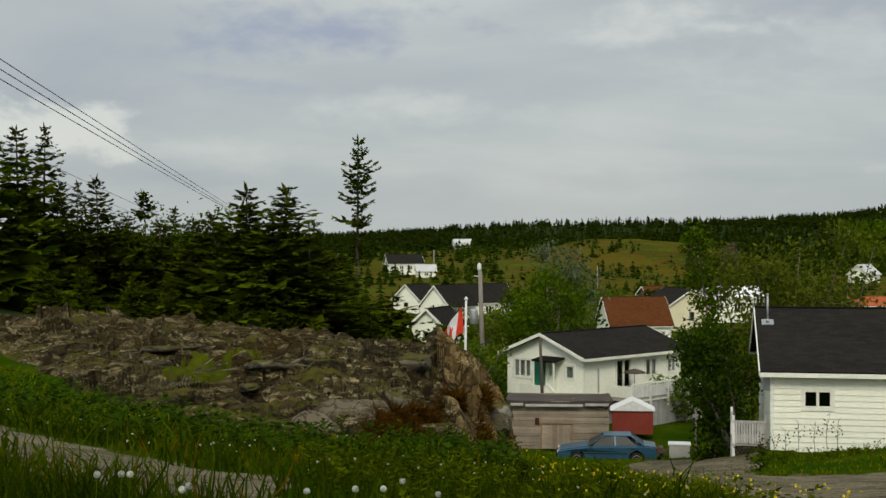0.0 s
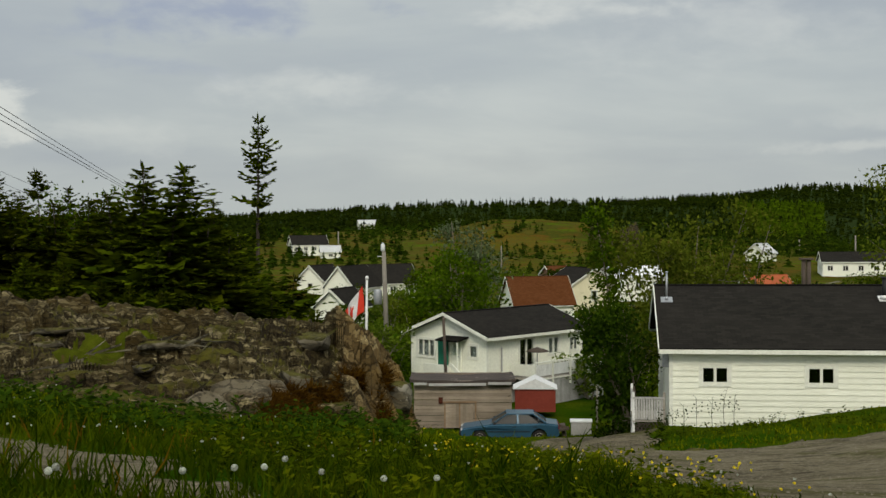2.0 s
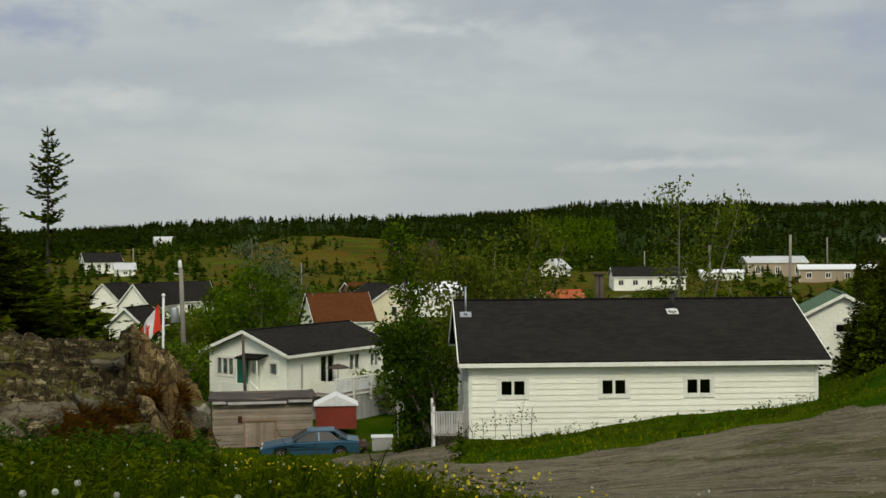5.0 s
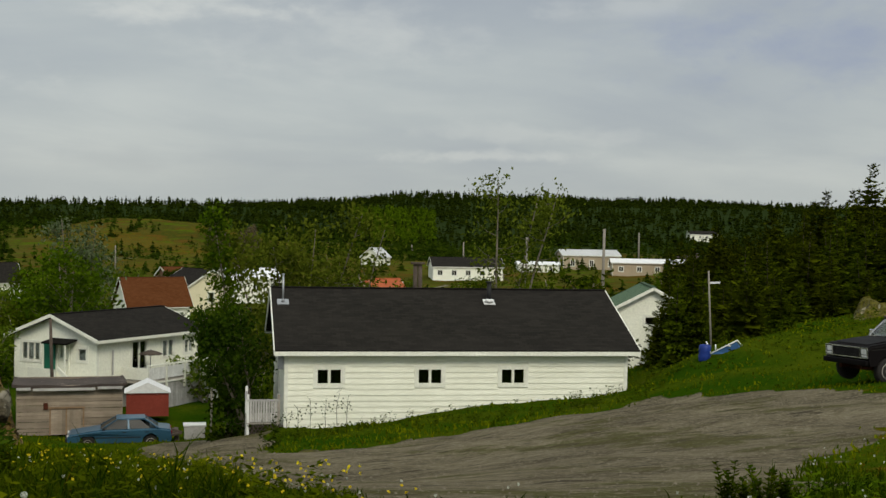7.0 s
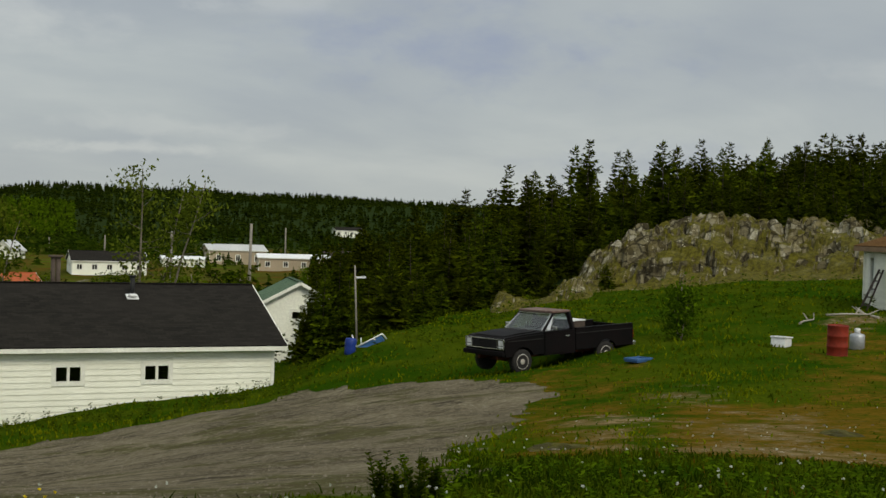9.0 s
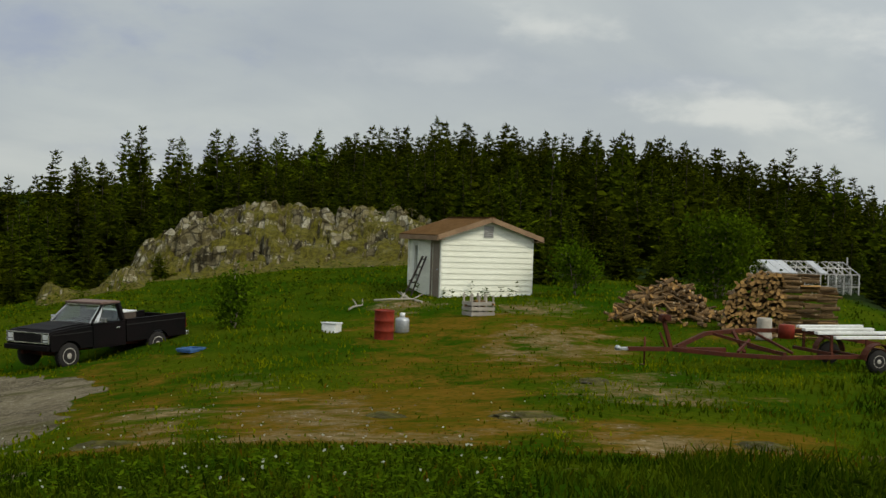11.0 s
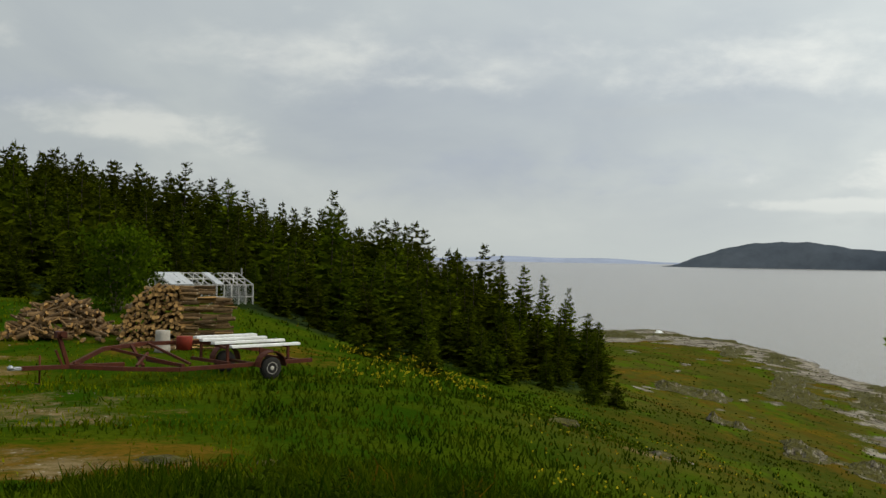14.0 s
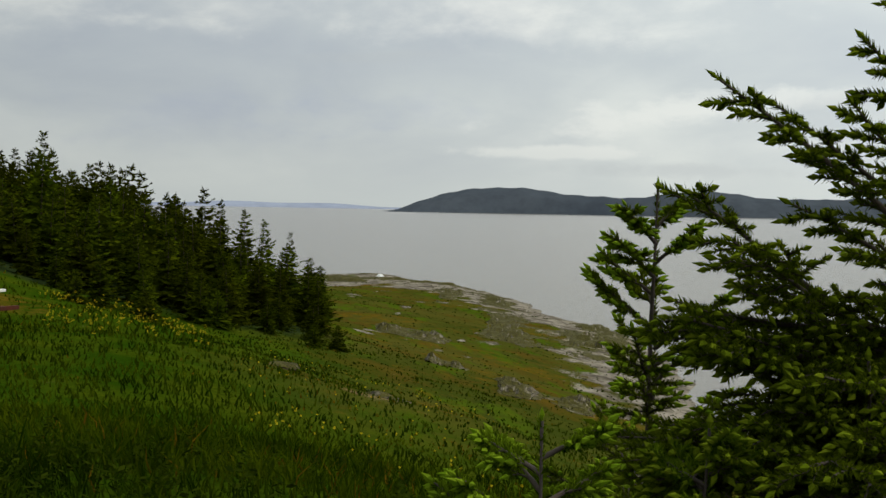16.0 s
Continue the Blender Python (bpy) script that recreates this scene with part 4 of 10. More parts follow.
def ground_sheet():
    bearings = np.concatenate([np.arange(-180, -34, 4.0), np.arange(-34, 122, 0.35), np.arange(122, 180, 4.0)])
    rings = np.concatenate([[0.001, 1.2, 2.4], np.exp(np.linspace(math.log(3.4), math.log(420), 205)), np.exp(np.linspace(math.log(440), math.log(4800), 40))])
    bb, dd = np.meshgrid(np.radians(bearings), rings)
    x, y = (dd * np.sin(bb)).ravel(), (dd * np.cos(bb)).ravel()
    z = land(x, y)
    nb, nr = len(bearings), len(rings)
    i, j = np.meshgrid(np.arange(nb), np.arange(nr - 1))
    a, b2 = (j * nb + i).ravel(), (j * nb + (i + 1) % nb).ravel()
    quads = np.stack([a, a + nb, b2 + nb, b2], -1).ravel()
    me = raw_mesh("ground", np.stack([x, y, z], -1), quads, 4, M["ground"], True)
    maps = cover_maps(x, y)
    maps["rock"] = np.clip((2.2 - z) / 1.3 + 0.6 * wobble(x, y, 0.35, 1.0) + 0.35 * wobble(x, y, 1.1, 3.0), 0, 1) * (np.hypot(x, y) < 330) * (z > -3)
    deg, dist = np.degrees(np.arctan2(x, y)), np.hypot(x, y)
    maps["rock"] = np.maximum(maps["rock"], np.clip(3.4 * (wobble(x, y, 0.42, 4.0) - 0.62) + 1.2 * wobble(x, y, 2.2, 1.0) * 0.3, 0, 1) * (deg > 90) * (deg < 112) * (dist > 26))
    knob = np.clip((deg - 2) / 3, 0, 1) * np.clip((16 - deg) / 3, 0, 1) * (dist > 280) * (dist < 470)
    maps["dry"] = np.maximum(maps["dry"], knob * (0.27 + 0.35 * wobble(x, y, 0.05, 2.0)))
    maps["rock"] = np.maximum(maps["rock"], knob * np.clip(2.0 * (wobble(x, y, 0.09, 5.0) - 0.45), 0, 0.45))
    for key, values in maps.items():
        at = me.attributes.new(key, 'FLOAT', 'POINT')
        at.data.foreach_set("value", np.asarray(values, np.float32))
    return tagged(new("ground", me), "sloping grassy ground with gravel drive and bare earth patches", "ground", kind="structure")


ground = ground_sheet()

bm = bmesh.new()
bmesh.ops.create_grid(bm, x_segments=8, y_segments=8, size=4900)
whole("water", bm, M["sea"], pose(0, 0, 0), "calm grey sea under an overcast sky", "sea", kind="structure")


def far_land(name, bearing0, bearing1, distance, crest, material, label):
    """A distant ridge with a rounded crest, as deep as it is high is low."""
    n, rows = 90, 7
    bm = bmesh.new()
    grid = []
    for i in range(n + 1):
        s = i / n
        b = bearing0 + (bearing1 - bearing0) * s
        h = crest(s)
        line = []
        for k in range(rows):
            u = k / (rows - 1)
            p = polar(b, distance + 260 * (u - 0.5) + 30 * math.sin(9 * s + 2 * u))
            line.append(bm.verts.new((p.x, p.y, -4 + (h + 4) * math.sin(math.pi * u) ** 0.6)))
        grid.append(line)
    for g0, g1 in zip(grid, grid[1:]):
        for k in range(rows - 1):
            bm.faces.new((g0[k], g0[k + 1], g1[k + 1], g1[k]))
    bmesh.ops.recalc_face_normals(bm, faces=bm.faces)
    return whole(name, bm, material, pose(0, 0, 0), label, "land", kind="structure", smooth=True)


def island_crest(s):
    top = 38 / (1 + math.exp(-(s - 0.045) * 60)) + 21 * math.exp(-((s - 0.165) / 0.085) ** 2) + 17 * math.exp(-((s - 0.435) / 0.065) ** 2) + 10 * math.exp(-((s - 0.7) / 0.12) ** 2)
    top += 1.0 * math.sin(s * 70) + 1.2 * math.sin(s * 173)
    return max(0.5, top * min(1, s / 0.03))


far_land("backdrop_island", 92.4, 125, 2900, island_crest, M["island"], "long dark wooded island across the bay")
far_land("backdrop_coast", 70, 101, 4650, lambda s: 19 + 5 * math.sin(14 * s) + 2.5 * math.sin(41 * s) - 9 * s, M["hazed_coast"], "faint blue coast on the far side of the bay")
# ---------------------------------------------------------------- bedrock
from mathutils.bvhtree import BVHTree

made_rock = []


def smooth(a, b, x):
    t = min(1, max(0, (x - a) / (b - a)))
    return t * t * (3 - 2 * t)


def outcrop(name, b0, b1, nb, d0, d1, nd, shape, seed, material, label, blocky=0.5, tilt=0.0, cell=1.1, grain=(1.0, 1.0), groove=0.22, facet=0.0, ledge_share=0.55):
    """Bedrock breaking out of the ground: rounded above, broken into blocks and ledges on its faces."""
    verts = []
    bb = np.repeat(b0 + (b1 - b0) * np.arange(nb + 1) / nb, nd + 1)
    begin = d0(bb) if callable(d0) else np.full(len(bb), float(d0))
    dd = begin + (d1 - begin) * np.tile((np.arange(nd + 1) / nd) ** (1.7 if callable(d0) else 1.0), nb + 1)
    under = land(dd * np.sin(np.radians(bb)), dd * np.cos(np.radians(bb)))
    for i in range(nb + 1):
        s = i / nb
        b = b0 + (b1 - b0) * s
        for k in range(nd + 1):
            u = k / nd
            d = dd[i * (nd + 1) + k]
            p = polar(b, d)
            g = under[i * (nd + 1) + k]
            h = shape(s, u, b, d, g)
            q = Vector((p.x * grain[0], p.y * grain[1], 0)) + Vector((seed * 7.1, seed * 3.3, 0))
            soft = noise.fractal(q * 0.45, 0.9, 2.1, 5)
            fine_cut = Vector((1 / cell, 1.7 / cell, 0)).length / 1.4
            at_cell = (q + 0.35 * Vector((soft, -soft, 0))) * fine_cut
            dist, pts = noise.voronoi(at_cell)
            key = noise.cell(pts[0] * 9.7)
            ridge = (dist[1] - dist[0])
            fine = noise.fractal(q * 2.8, 0.7, 2.2, 5)
            amp = min(1.0, max(0.0, h) * 1.4 + (0.3 if callable(d0) and h > 0 else 0))
            # each block has a face of its own tilt
            off = (at_cell - pts[0]) / fine_cut
            face = facet * (off.x * (noise.cell(pts[0] * 5.3) - 0.5) + off.y * (noise.cell(pts[0] * 7.9) - 0.5))
            broken = 1 + 0.7 * smooth(-3.5, -0.5, b) * (b < 4) - 0.5 * (smooth(1.2, 2.0, h) if callable(d0) else 0)
            lift = h + amp * face * broken + amp * (0.16 * soft + blocky * broken * 0.34 * (key - 0.5) - groove * max(0, 0.16 - ridge) / 0.16 + 0.13 * fine)
            ledge = 0.22
            z = lift + tilt * s * amp
            if h > 0.15:
                z = (1 - ledge_share) * z + ledge_share * (math.floor(z / ledge + 0.4 * soft) + min(1.0, ((z / ledge + 0.4 * soft) % 1.0) * 2.2) - 0.4 * soft) * ledge
            verts.append((p.x, p.y, g + z - (0.35 if h <= 0 else 0)))
    faces = []
    for i in range(nb):
        for k in range(nd):
            a = i * (nd + 1) + k
            faces += [a, a + nd + 1, a + nd + 2, a + 1] if b1 < b0 else [a, a + 1, a + nd + 2, a + nd + 1]
    me = raw_mesh(name, verts, faces, 4, material)
    me.update()
    if me.polygons[len(me.polygons) // 2].normal.z < 0:
        me.flip_normals()
    made_rock.append(BVHTree.FromPolygons([v.co.copy() for v in me.vertices], [tuple(q.vertices) for q in me.polygons]))
    return tagged(new(name, me), label, "rock", kind="structure")


feet = {}


def west_rock(s, u, b, d, g):
    """A nearly level back that rises gently from the track at one end and ends in a broken face at the other."""
    foot = west_foot(b)
    q = polar(b, foot)
    low = feet[round(b, 3)] if round(b, 3) in feet else feet.setdefault(round(b, 3), land_at(q.x, q.y) - 0.05)
    top = float(np.interp(b, [-24, -19, -12, -0.5, 0.4, 1.2, 2.0, 2.4, 2.8], [12.5, 12.36, 11.92, 11.90, 11.74, 11.50, 11.15, 10.85, 10.3]))
    rise = float(np.interp(b, [-20, -9, -4, 0, 3], [10, 9, 5, 2.2, 1.5]))
    k = smooth(0.0, 1.0, (d - foot) / rise)
    tail = float(np.interp(b, [-12, -6, 0, 3], [36, 33, 28.5, 26.5]))
    bite = 1 - 0.5 * math.exp(-((b + 1.8) / 1.5) ** 2 - ((d - foot - 1.2) / 0.9) ** 2)
    z = low + (top - low) * k ** 0.85 * bite
    return max(-0.03, (z - g + 0.04) * smooth(tail, tail - 3.5, d) * smooth(3.3, 2.6, b) * smooth(-24, -22, b) - 0.03)


def east_rock(s, u, *rest):
    height = 0.6 + 1.45 * math.exp(-((s - 0.32) / 0.26) ** 2) + 0.7 * math.exp(-((s - 0.8) / 0.3) ** 2)
    return height * smooth(0.0, 0.38 - 0.1 * math.sin(7 * s), u) * smooth(1.0, 0.75, u) * smooth(0.0, 0.05, s) * smooth(1.0, 0.9, s) - 0.03


def low_rock(s, u, *rest):
    return (0.5 + 0.3 * math.sin(8 * s + 1)) * smooth(0, 0.3, u) * smooth(1, 0.7, u) * smooth(0, 0.12, s) * smooth(1, 0.85, s) - 0.05


def shore_rock(s, u, b, d, g):
    frayed = 0.32 * noise.fractal(Vector((d * math.sin(radians(b)), d * math.cos(radians(b)), 0)) * (0.28 if d < 90 else 0.10), 0.8, 2.0, 4)
    return frayed - 0.06 + (0.22 + 0.15 * math.sin(11 * s)) * smooth(0, 0.25, u) * smooth(1, 0.6, u) * smooth(0, 0.1, s) * smooth(1, 0.85, s) - 0.06


west = outcrop("rock_outcrop", -24, 3.3, 330, west_foot, 36, 170, west_rock, 1, M["rock"], "broken brown bedrock outcrop with moss and pale faces", 0.42, 0.0, 0.75, (0.5, 1.0), 0.16, 0.75, 0.3)
# its broken end is ochre
west.data.materials.append(M["rock_ochre"])
for q in west.data.polygons:
    if math.degrees(math.atan2(q.center.x, q.center.y)) + 1.3 * noise.noise(q.center * 0.9) > -0.3:
        q.material_index = 1
outcrop("rock_outcrop", 42.6, 56.6, 150, 58, 76, 60, east_rock, 2, M["rock_east"], "grey lichened bedrock outcrop below the spruce wood", 0.75, 0.1, 1.9, (1, 1), 0.40, 0.42, 0.25)
outcrop("rock_outcrop", 38.8, 43.6, 60, 55, 62, 30, low_rock, 3, M["rock_east"], "low grey broken rocks at the wood's edge", 0.8, 0, 1.0)
outcrop("rock_outcrop", 10.7, 13.2, 50, 350, 386, 30, lambda s, u, *rest: 7.0 * low_rock(s, u), 18, M["rock"], "brown rock face at the end of the grassy knoll", 3.0, 0, 3.5, (1, 1), 0.5, 0.4)
outcrop("rock_outcrop", 97.2, 102.6, 70, 54, 66, 40, shore_rock, 4, M["rock_pale"], "flat grey rocks in the coastal turf", 0.9, 0, 1.5, (1, 1), 0.3, 0.3)
outcrop("rock_outcrop", 94.2, 96.2, 40, 62, 72, 24, shore_rock, 14, M["rock_pale"], "low grey rock showing through the coastal turf", 0.6, 0, 1.3, (1, 1), 0.3, 0.3)
outcrop("rock_outcrop", 92.0, 95.4, 40, 92, 104, 24, shore_rock, 15, M["rock_pale"], "low grey rock showing through the coastal turf", 0.6, 0, 1.3, (1, 1), 0.3, 0.3)
outcrop("rock_outcrop", 88.5, 97.0, 70, 205, 245, 28, shore_rock, 5, M["rock_pale"], "bare grey rock at the tip of the point", 1.4, 0, 4.0, (1, 1), 0.4, 0.2)
outcrop("rock_outcrop", 96.6, 104.0, 80, 104, 160, 44, shore_rock, 6, M["rock_pale"], "bare grey shore rock above the water", 1.6, 0, 3.0, (1, 1), 0.4, 0.25)
outcrop("rock_outcrop", 94.6, 98.6, 60, 160, 205, 30, shore_rock, 16, M["rock_pale"], "bare grey shore rock above the water", 1.5, 0, 3.0, (1, 1), 0.4, 0.25)


def stone(name, b, d, size, seed, material, label, flat=0.5):
    bm = bmesh.new()
    bmesh.ops.create_icosphere(bm, subdivisions=3, radius=1.0)
    for v in bm.verts:
        k = 1 + 0.35 * noise.fractal(v.co * 1.2 + Vector((seed, 0, 0)), 0.8, 2, 4)
        v.co = Vector((v.co.x * size[0] * k, v.co.y * size[1] * k, v.co.z * size[2] * k))
    p = on_land(b, d, -size[2] * 0.35)
    return whole(name, bm, material, pose(*p, 0, 0, seed * 40), label, "stone", group="scattered stones")


for b, d, w, l, h, k in ((91.9, 25, 0.35, 0.3, 0.12, 1), (70.3, 14.8, 0.42, 0.25, 0.10, 2), (59.9, 17, 0.45, 0.3, 0.08, 3), (42.1, 15, 0.4, 0.28, 0.08, 4), (63, 23, 0.5, 0.3, 0.08, 5),
                         (54, 17.5, 0.4, 0.25, 0.07, 6), (74.6, 14.5, 0.22, 0.16, 0.08, 7), (87.5, 30, 0.5, 0.4, 0.12, 8), (93.5, 33, 0.6, 0.4, 0.15, 9), (15.3, 31.8, 0.5, 0.28, 0.14, 10),
                         (89.2, 8.6, 0.16, 0.12, 0.05, 11)):
    stone("stone", b, d, (w, l, h), k, M["rock_pale"], "pale grey stone lying in the grass")
stone("stone", 92.25, 231, (1.3, 0.9, 0.7), 13, M["white_plastic"], "white boulder on the tip of the point")


def block(name, b, e, d, size, turn, tip, seed, material, label):
    """An angular block of bedrock with cleft faces, half sunk in the outcrop; e is its height as an angle from the eye."""
    rng = random.Random(seed)
    bm = bmesh.new()
    for k in range(26):
        v = Vector((rng.gauss(0, 1), rng.gauss(0, 1), rng.gauss(0, 1))).normalized()
        v = Vector([max(-0.62, min(0.62, q)) for q in v]) * rng.uniform(0.85, 1.1)
        bm.verts.new((v.x * size[0], v.y * size[1], v.z * size[2]))
    bmesh.ops.convex_hull(bm, input=bm.verts)
    bmesh.ops.delete(bm, geom=[v for v in bm.verts if not v.link_faces], context='VERTS')
    bmesh.ops.bevel(bm, geom=list(bm.edges), offset=0.03, segments=1, affect='EDGES')
    spot, normal, face, far = made_rock[0].ray_cast(Vector((0, 0, EYE_Z)), Vector((math.sin(radians(b)), math.cos(radians(b)), math.tan(radians(e)))).normalized())
    if spot is not None:
        whole(name, bm, material, pose(spot.x, spot.y, spot.z - 0.2 * size[2], tip, 0, turn - b), label, "rock", group="outcrop blocks")


for k, (b, e, d, w, l, h, turn, tip, mat) in enumerate(((-6.6, -8.2, 0, 0.62, 0.5, 0.30, 12, 32, "rock_slab"), (-5.2, -7.5, 0, 0.75, 0.4, 0.16, -10, 22, "rock_slab"), (-4.0, -7.3, 0, 0.5, 0.35, 0.20, 14, 12, "rock_slab"), (-2.7, -6.9, 0, 0.4, 0.35, 0.25, 40, 10, "rock_pale"),
                                                       (2.1, -7.7, 0, 0.32, 0.35, 0.5, -15, 5, "rock_pale"),
                                                       (2.4, -6.6, 0, 0.30, 0.4, 0.6, 35, 0, "rock_ochre"), (-1.9, -5.3, 0, 0.5, 0.35, 0.22, -30, 10, "rock_pale"), (-8.3, -5.3, 0, 0.7, 0.3, 0.12, 8, -5, "rock_pale"),
                                                       (-12.6, -4.6, 0, 0.9, 0.4, 0.12, -5, -4, "rock_pale"), (-0.9, -8.4, 0, 0.6, 0.3, 0.3, 12, 0, "rock"), (-13.5, -5.2, 0, 0.6, 0.3, 0.12, 15, -5, "rock_pale"), (-9.2, -6.3, 0, 0.35, 0.25, 0.10, 50, -5, "rock_pale"), (-11.8, -5.9, 0, 0.3, 0.2, 0.08, 20, -5, "rock_pale"), (-6.4, -5.2, 0, 0.3, 0.2, 0.1, 70, -5, "rock_pale"))):
    block("bedrock_block", b, e, d, (w, l, h), turn, tip, k + 3, M[mat], {"rock_slab": "smooth pale slab of rock at the outcrop's foot", "rock_pale": "pale lichened block on the outcrop", "rock_ochre": "cleft ochre block at the outcrop's broken end", "rock": "dark brown block at the outcrop's foot"}[mat])
# brown heath hanging over the outcrop's foot
rng = np.random.default_rng(17)
tufts = []
for k in range(6500):
    b = rng.uniform(-4.2, 1.4)
    d = float(west_foot(b)) + rng.uniform(0.0, 1.5) ** 1.2
    if noise.noise(Vector((b * 0.8, d * 0.9, 4.0))) < -0.12:
        continue
    p = polar(b, d)
    spot, normal = made_rock[0].ray_cast(Vector((p.x, p.y, 20)), Vector((0, 0, -1)))[:2]
    if spot is None or spot.z > 11.45:
        continue
    for j in range(5):
        a = np.array(normal) * 0.4 + rng.normal(0, 0.5, 3) + np.array([0, -0.3, 0.15])
        a = a / np.linalg.norm(a) * rng.uniform(0.10, 0.27)
        w = np.cross(a, rng.normal(0, 1, 3))
        w = w / np.linalg.norm(w) * 0.012
        c = np.array(spot) + rng.normal(0, 0.05, 3)
        tufts += [c - w, c + w, c + a]
tagged(new("heath", raw_mesh("heath", tufts, np.arange(len(tufts)), 3, M["heath"])), "rust-brown heath overgrowing the outcrop's foot", "heath", kind="stuff")
# moss cushion lying on the outcrop
bm = bmesh.new()
centre = polar(-10.6, 22.4)
rim = []
for i in range(25):
    ring = []
    for j in range(37):
        a = j / 36 * 2 * math.pi
        r = i / 24 * (1 + 0.35 * noise.noise(Vector((2 * math.cos(a), 2 * math.sin(a), 1.0))) + 0.15 * noise.noise(Vector((6 * math.cos(a), 6 * math.sin(a), 5.0))))
        x, y = centre.x + 0.95 * r * math.cos(a), centre.y + 1.15 * r * math.sin(a)
        spot = made_rock[0].ray_cast(Vector((x, y, 20)), Vector((0, 0, -1)))[0]
        z = (spot.z if spot else 11.5) + 0.13 * (1 - (i / 24) ** 4) + 0.05 * noise.noise(Vector((x * 5, y * 5, 0))) - (0.05 if i == 24 else 0)
        ring.append(bm.verts.new((x - centre.x, y - centre.y, z - 11.5)))
    rim.append(ring)
for r0, r1 in zip(rim, rim[1:]):
    for j in range(36):
        bm.faces.new((r0[j], r1[j], r1[j + 1], r0[j + 1]))
bmesh.ops.remove_doubles(bm, verts=bm.verts, dist=0.0005)
whole("moss_cushion", bm, M["moss"], pose(centre.x, centre.y, 11.5), "yellow-green moss cushion on the bedrock", "moss", smooth=True)
# ---------------------------------------------------------------- houses
def free_spans(length, z0, z1, openings):
    """The stretches of a wall between z0 and z1 that no opening cuts."""
    cuts = sorted((x - w / 2, x + w / 2) for x, zb, w, h, *_ in openings if zb < z1 - 1e-4 and zb + h > z0 + 1e-4)
    spans, at = [], 0.0
    for a, b in cuts:
        if a > at:
            spans.append((at, a))
        at = max(at, b)
    if at < length:
        spans.append((at, length))
    return spans


def wall_faces(L, D):
    """Front, right, back and left walls: their frames (x along, y inwards, z up) and lengths."""
    return {"front": (pose(0, 0, 0), L), "right": (pose(L, 0, 0, 0, 0, 90), D), "back": (pose(L, D, 0, 0, 0, 180), L), "left": (pose(0, D, 0, 0, 0, 270), D)}


def ring(bm, x0, x1, z0, z1, t, y0, y1):
    """A flat frame of width t, its outer edge given, between two depths."""
    outer = [(x0, z0), (x1, z0), (x1, z1), (x0, z1)]
    inner = [(x0 + t, z0 + t), (x1 - t, z0 + t), (x1 - t, z1 - t), (x0 + t, z1 - t)]
    v = {(k, y): [bm.verts.new((p[0], y, p[1])) for p in pts] for k, pts in ((0, outer), (1, inner)) for y in (y0, y1)}
    for i in range(4):
        j = (i + 1) % 4
        for a, b in (((0, y0), (1, y0)), ((1, y0), (1, y1)), ((1, y1), (0, y1)), ((0, y1), (0, y0))):
            bm.faces.new((v[a][i], v[a][j], v[b][j], v[b][i]))
    bmesh.ops.recalc_face_normals(bm, faces=bm.faces)


def put_window(parent, m, x, zb, w, h, frame_mat, panes=2, curtain=False, deep=0.15):
    """A window in its opening: frame, mullions, panes and a sill."""
    bm = bmesh.new()
    t, f = 0.06, -0.02
    ring(bm, x - w / 2, x + w / 2, zb, zb + h, t, f - 0.01, 0.09 + f)
    win = part("window", bm, frame_mat, parent)
    win.matrix_basis = m
    for k in range(1, panes):
        bm = bmesh.new()
        box(bm, (x - w / 2 + w * k / panes, 0.035 + f, zb + h / 2), (0.09 if panes == 2 else 0.06, 0.09, h - 2 * t))
        part("mullion", bm, frame_mat, win)
    # casing round the opening, proud of the wall
    c = 0.09
    bm = bmesh.new()
    ring(bm, x - w / 2 - c, x + w / 2 + c, zb - c, zb + h + c, c, -0.034, 0.0)
    part("casing", bm, frame_mat, win)
    for k in range(panes):
        bm = bmesh.new()
        box(bm, (x - w / 2 + w * (k + 0.5) / panes, 0.05, zb + h / 2), (w / panes - 0.05, 0.008, h - 0.1))
        part("pane", bm, M["pane"], win)
    if curtain:
        bm = bmesh.new()
        for k in range(int(w / 0.08)):
            box(bm, (x - w / 2 + 0.06 + 0.08 * k, 0.11 + 0.012 * (k % 2), zb + h * 0.55), (0.085, 0.02, h * 0.86))
        part("curtain", bm, M["curtain"], win, "pale drawn curtain")
    return win


def put_door(parent, m, x, zb, w, h, material, label, glazed=False):
    bm = bmesh.new()
    box(bm, (x, 0.05, zb + h / 2), (w, 0.05, h), bevel=0.006)
    for cx, cz, sx, sz in ((x, zb + h * 0.72, w * 0.62, h * 0.36), (x, zb + h * 0.26, w * 0.62, h * 0.32)):
        box(bm, (cx, 0.018, cz), (sx, 0.025, sz), bevel=0.008)
    for cx, cz, sx, sz in ((x, zb + h + 0.05, w + 0.2, 0.1), (x - w / 2 - 0.05, zb + h / 2, 0.1, h), (x + w / 2 + 0.05, zb + h / 2, 0.1, h)):
        box(bm, (cx, -0.016, cz), (sx, 0.035, sz))
    door = part("door", bm, material, parent, label)
    door.matrix_basis = m
    bm = bmesh.new()
    tube(bm, [(x + w * 0.38, 0.02, zb + 1.0), (x + w * 0.38, -0.05, zb + 1.0)], [0.02, 0.03], 10)
    part("handle", bm, M["galvanised"], door)
    if glazed:
        bm = bmesh.new()
        box(bm, (x, 0.0, zb + h * 0.72), (w * 0.5, 0.008, h * 0.3))
        part("pane", bm, M["pane"], door)
    return door


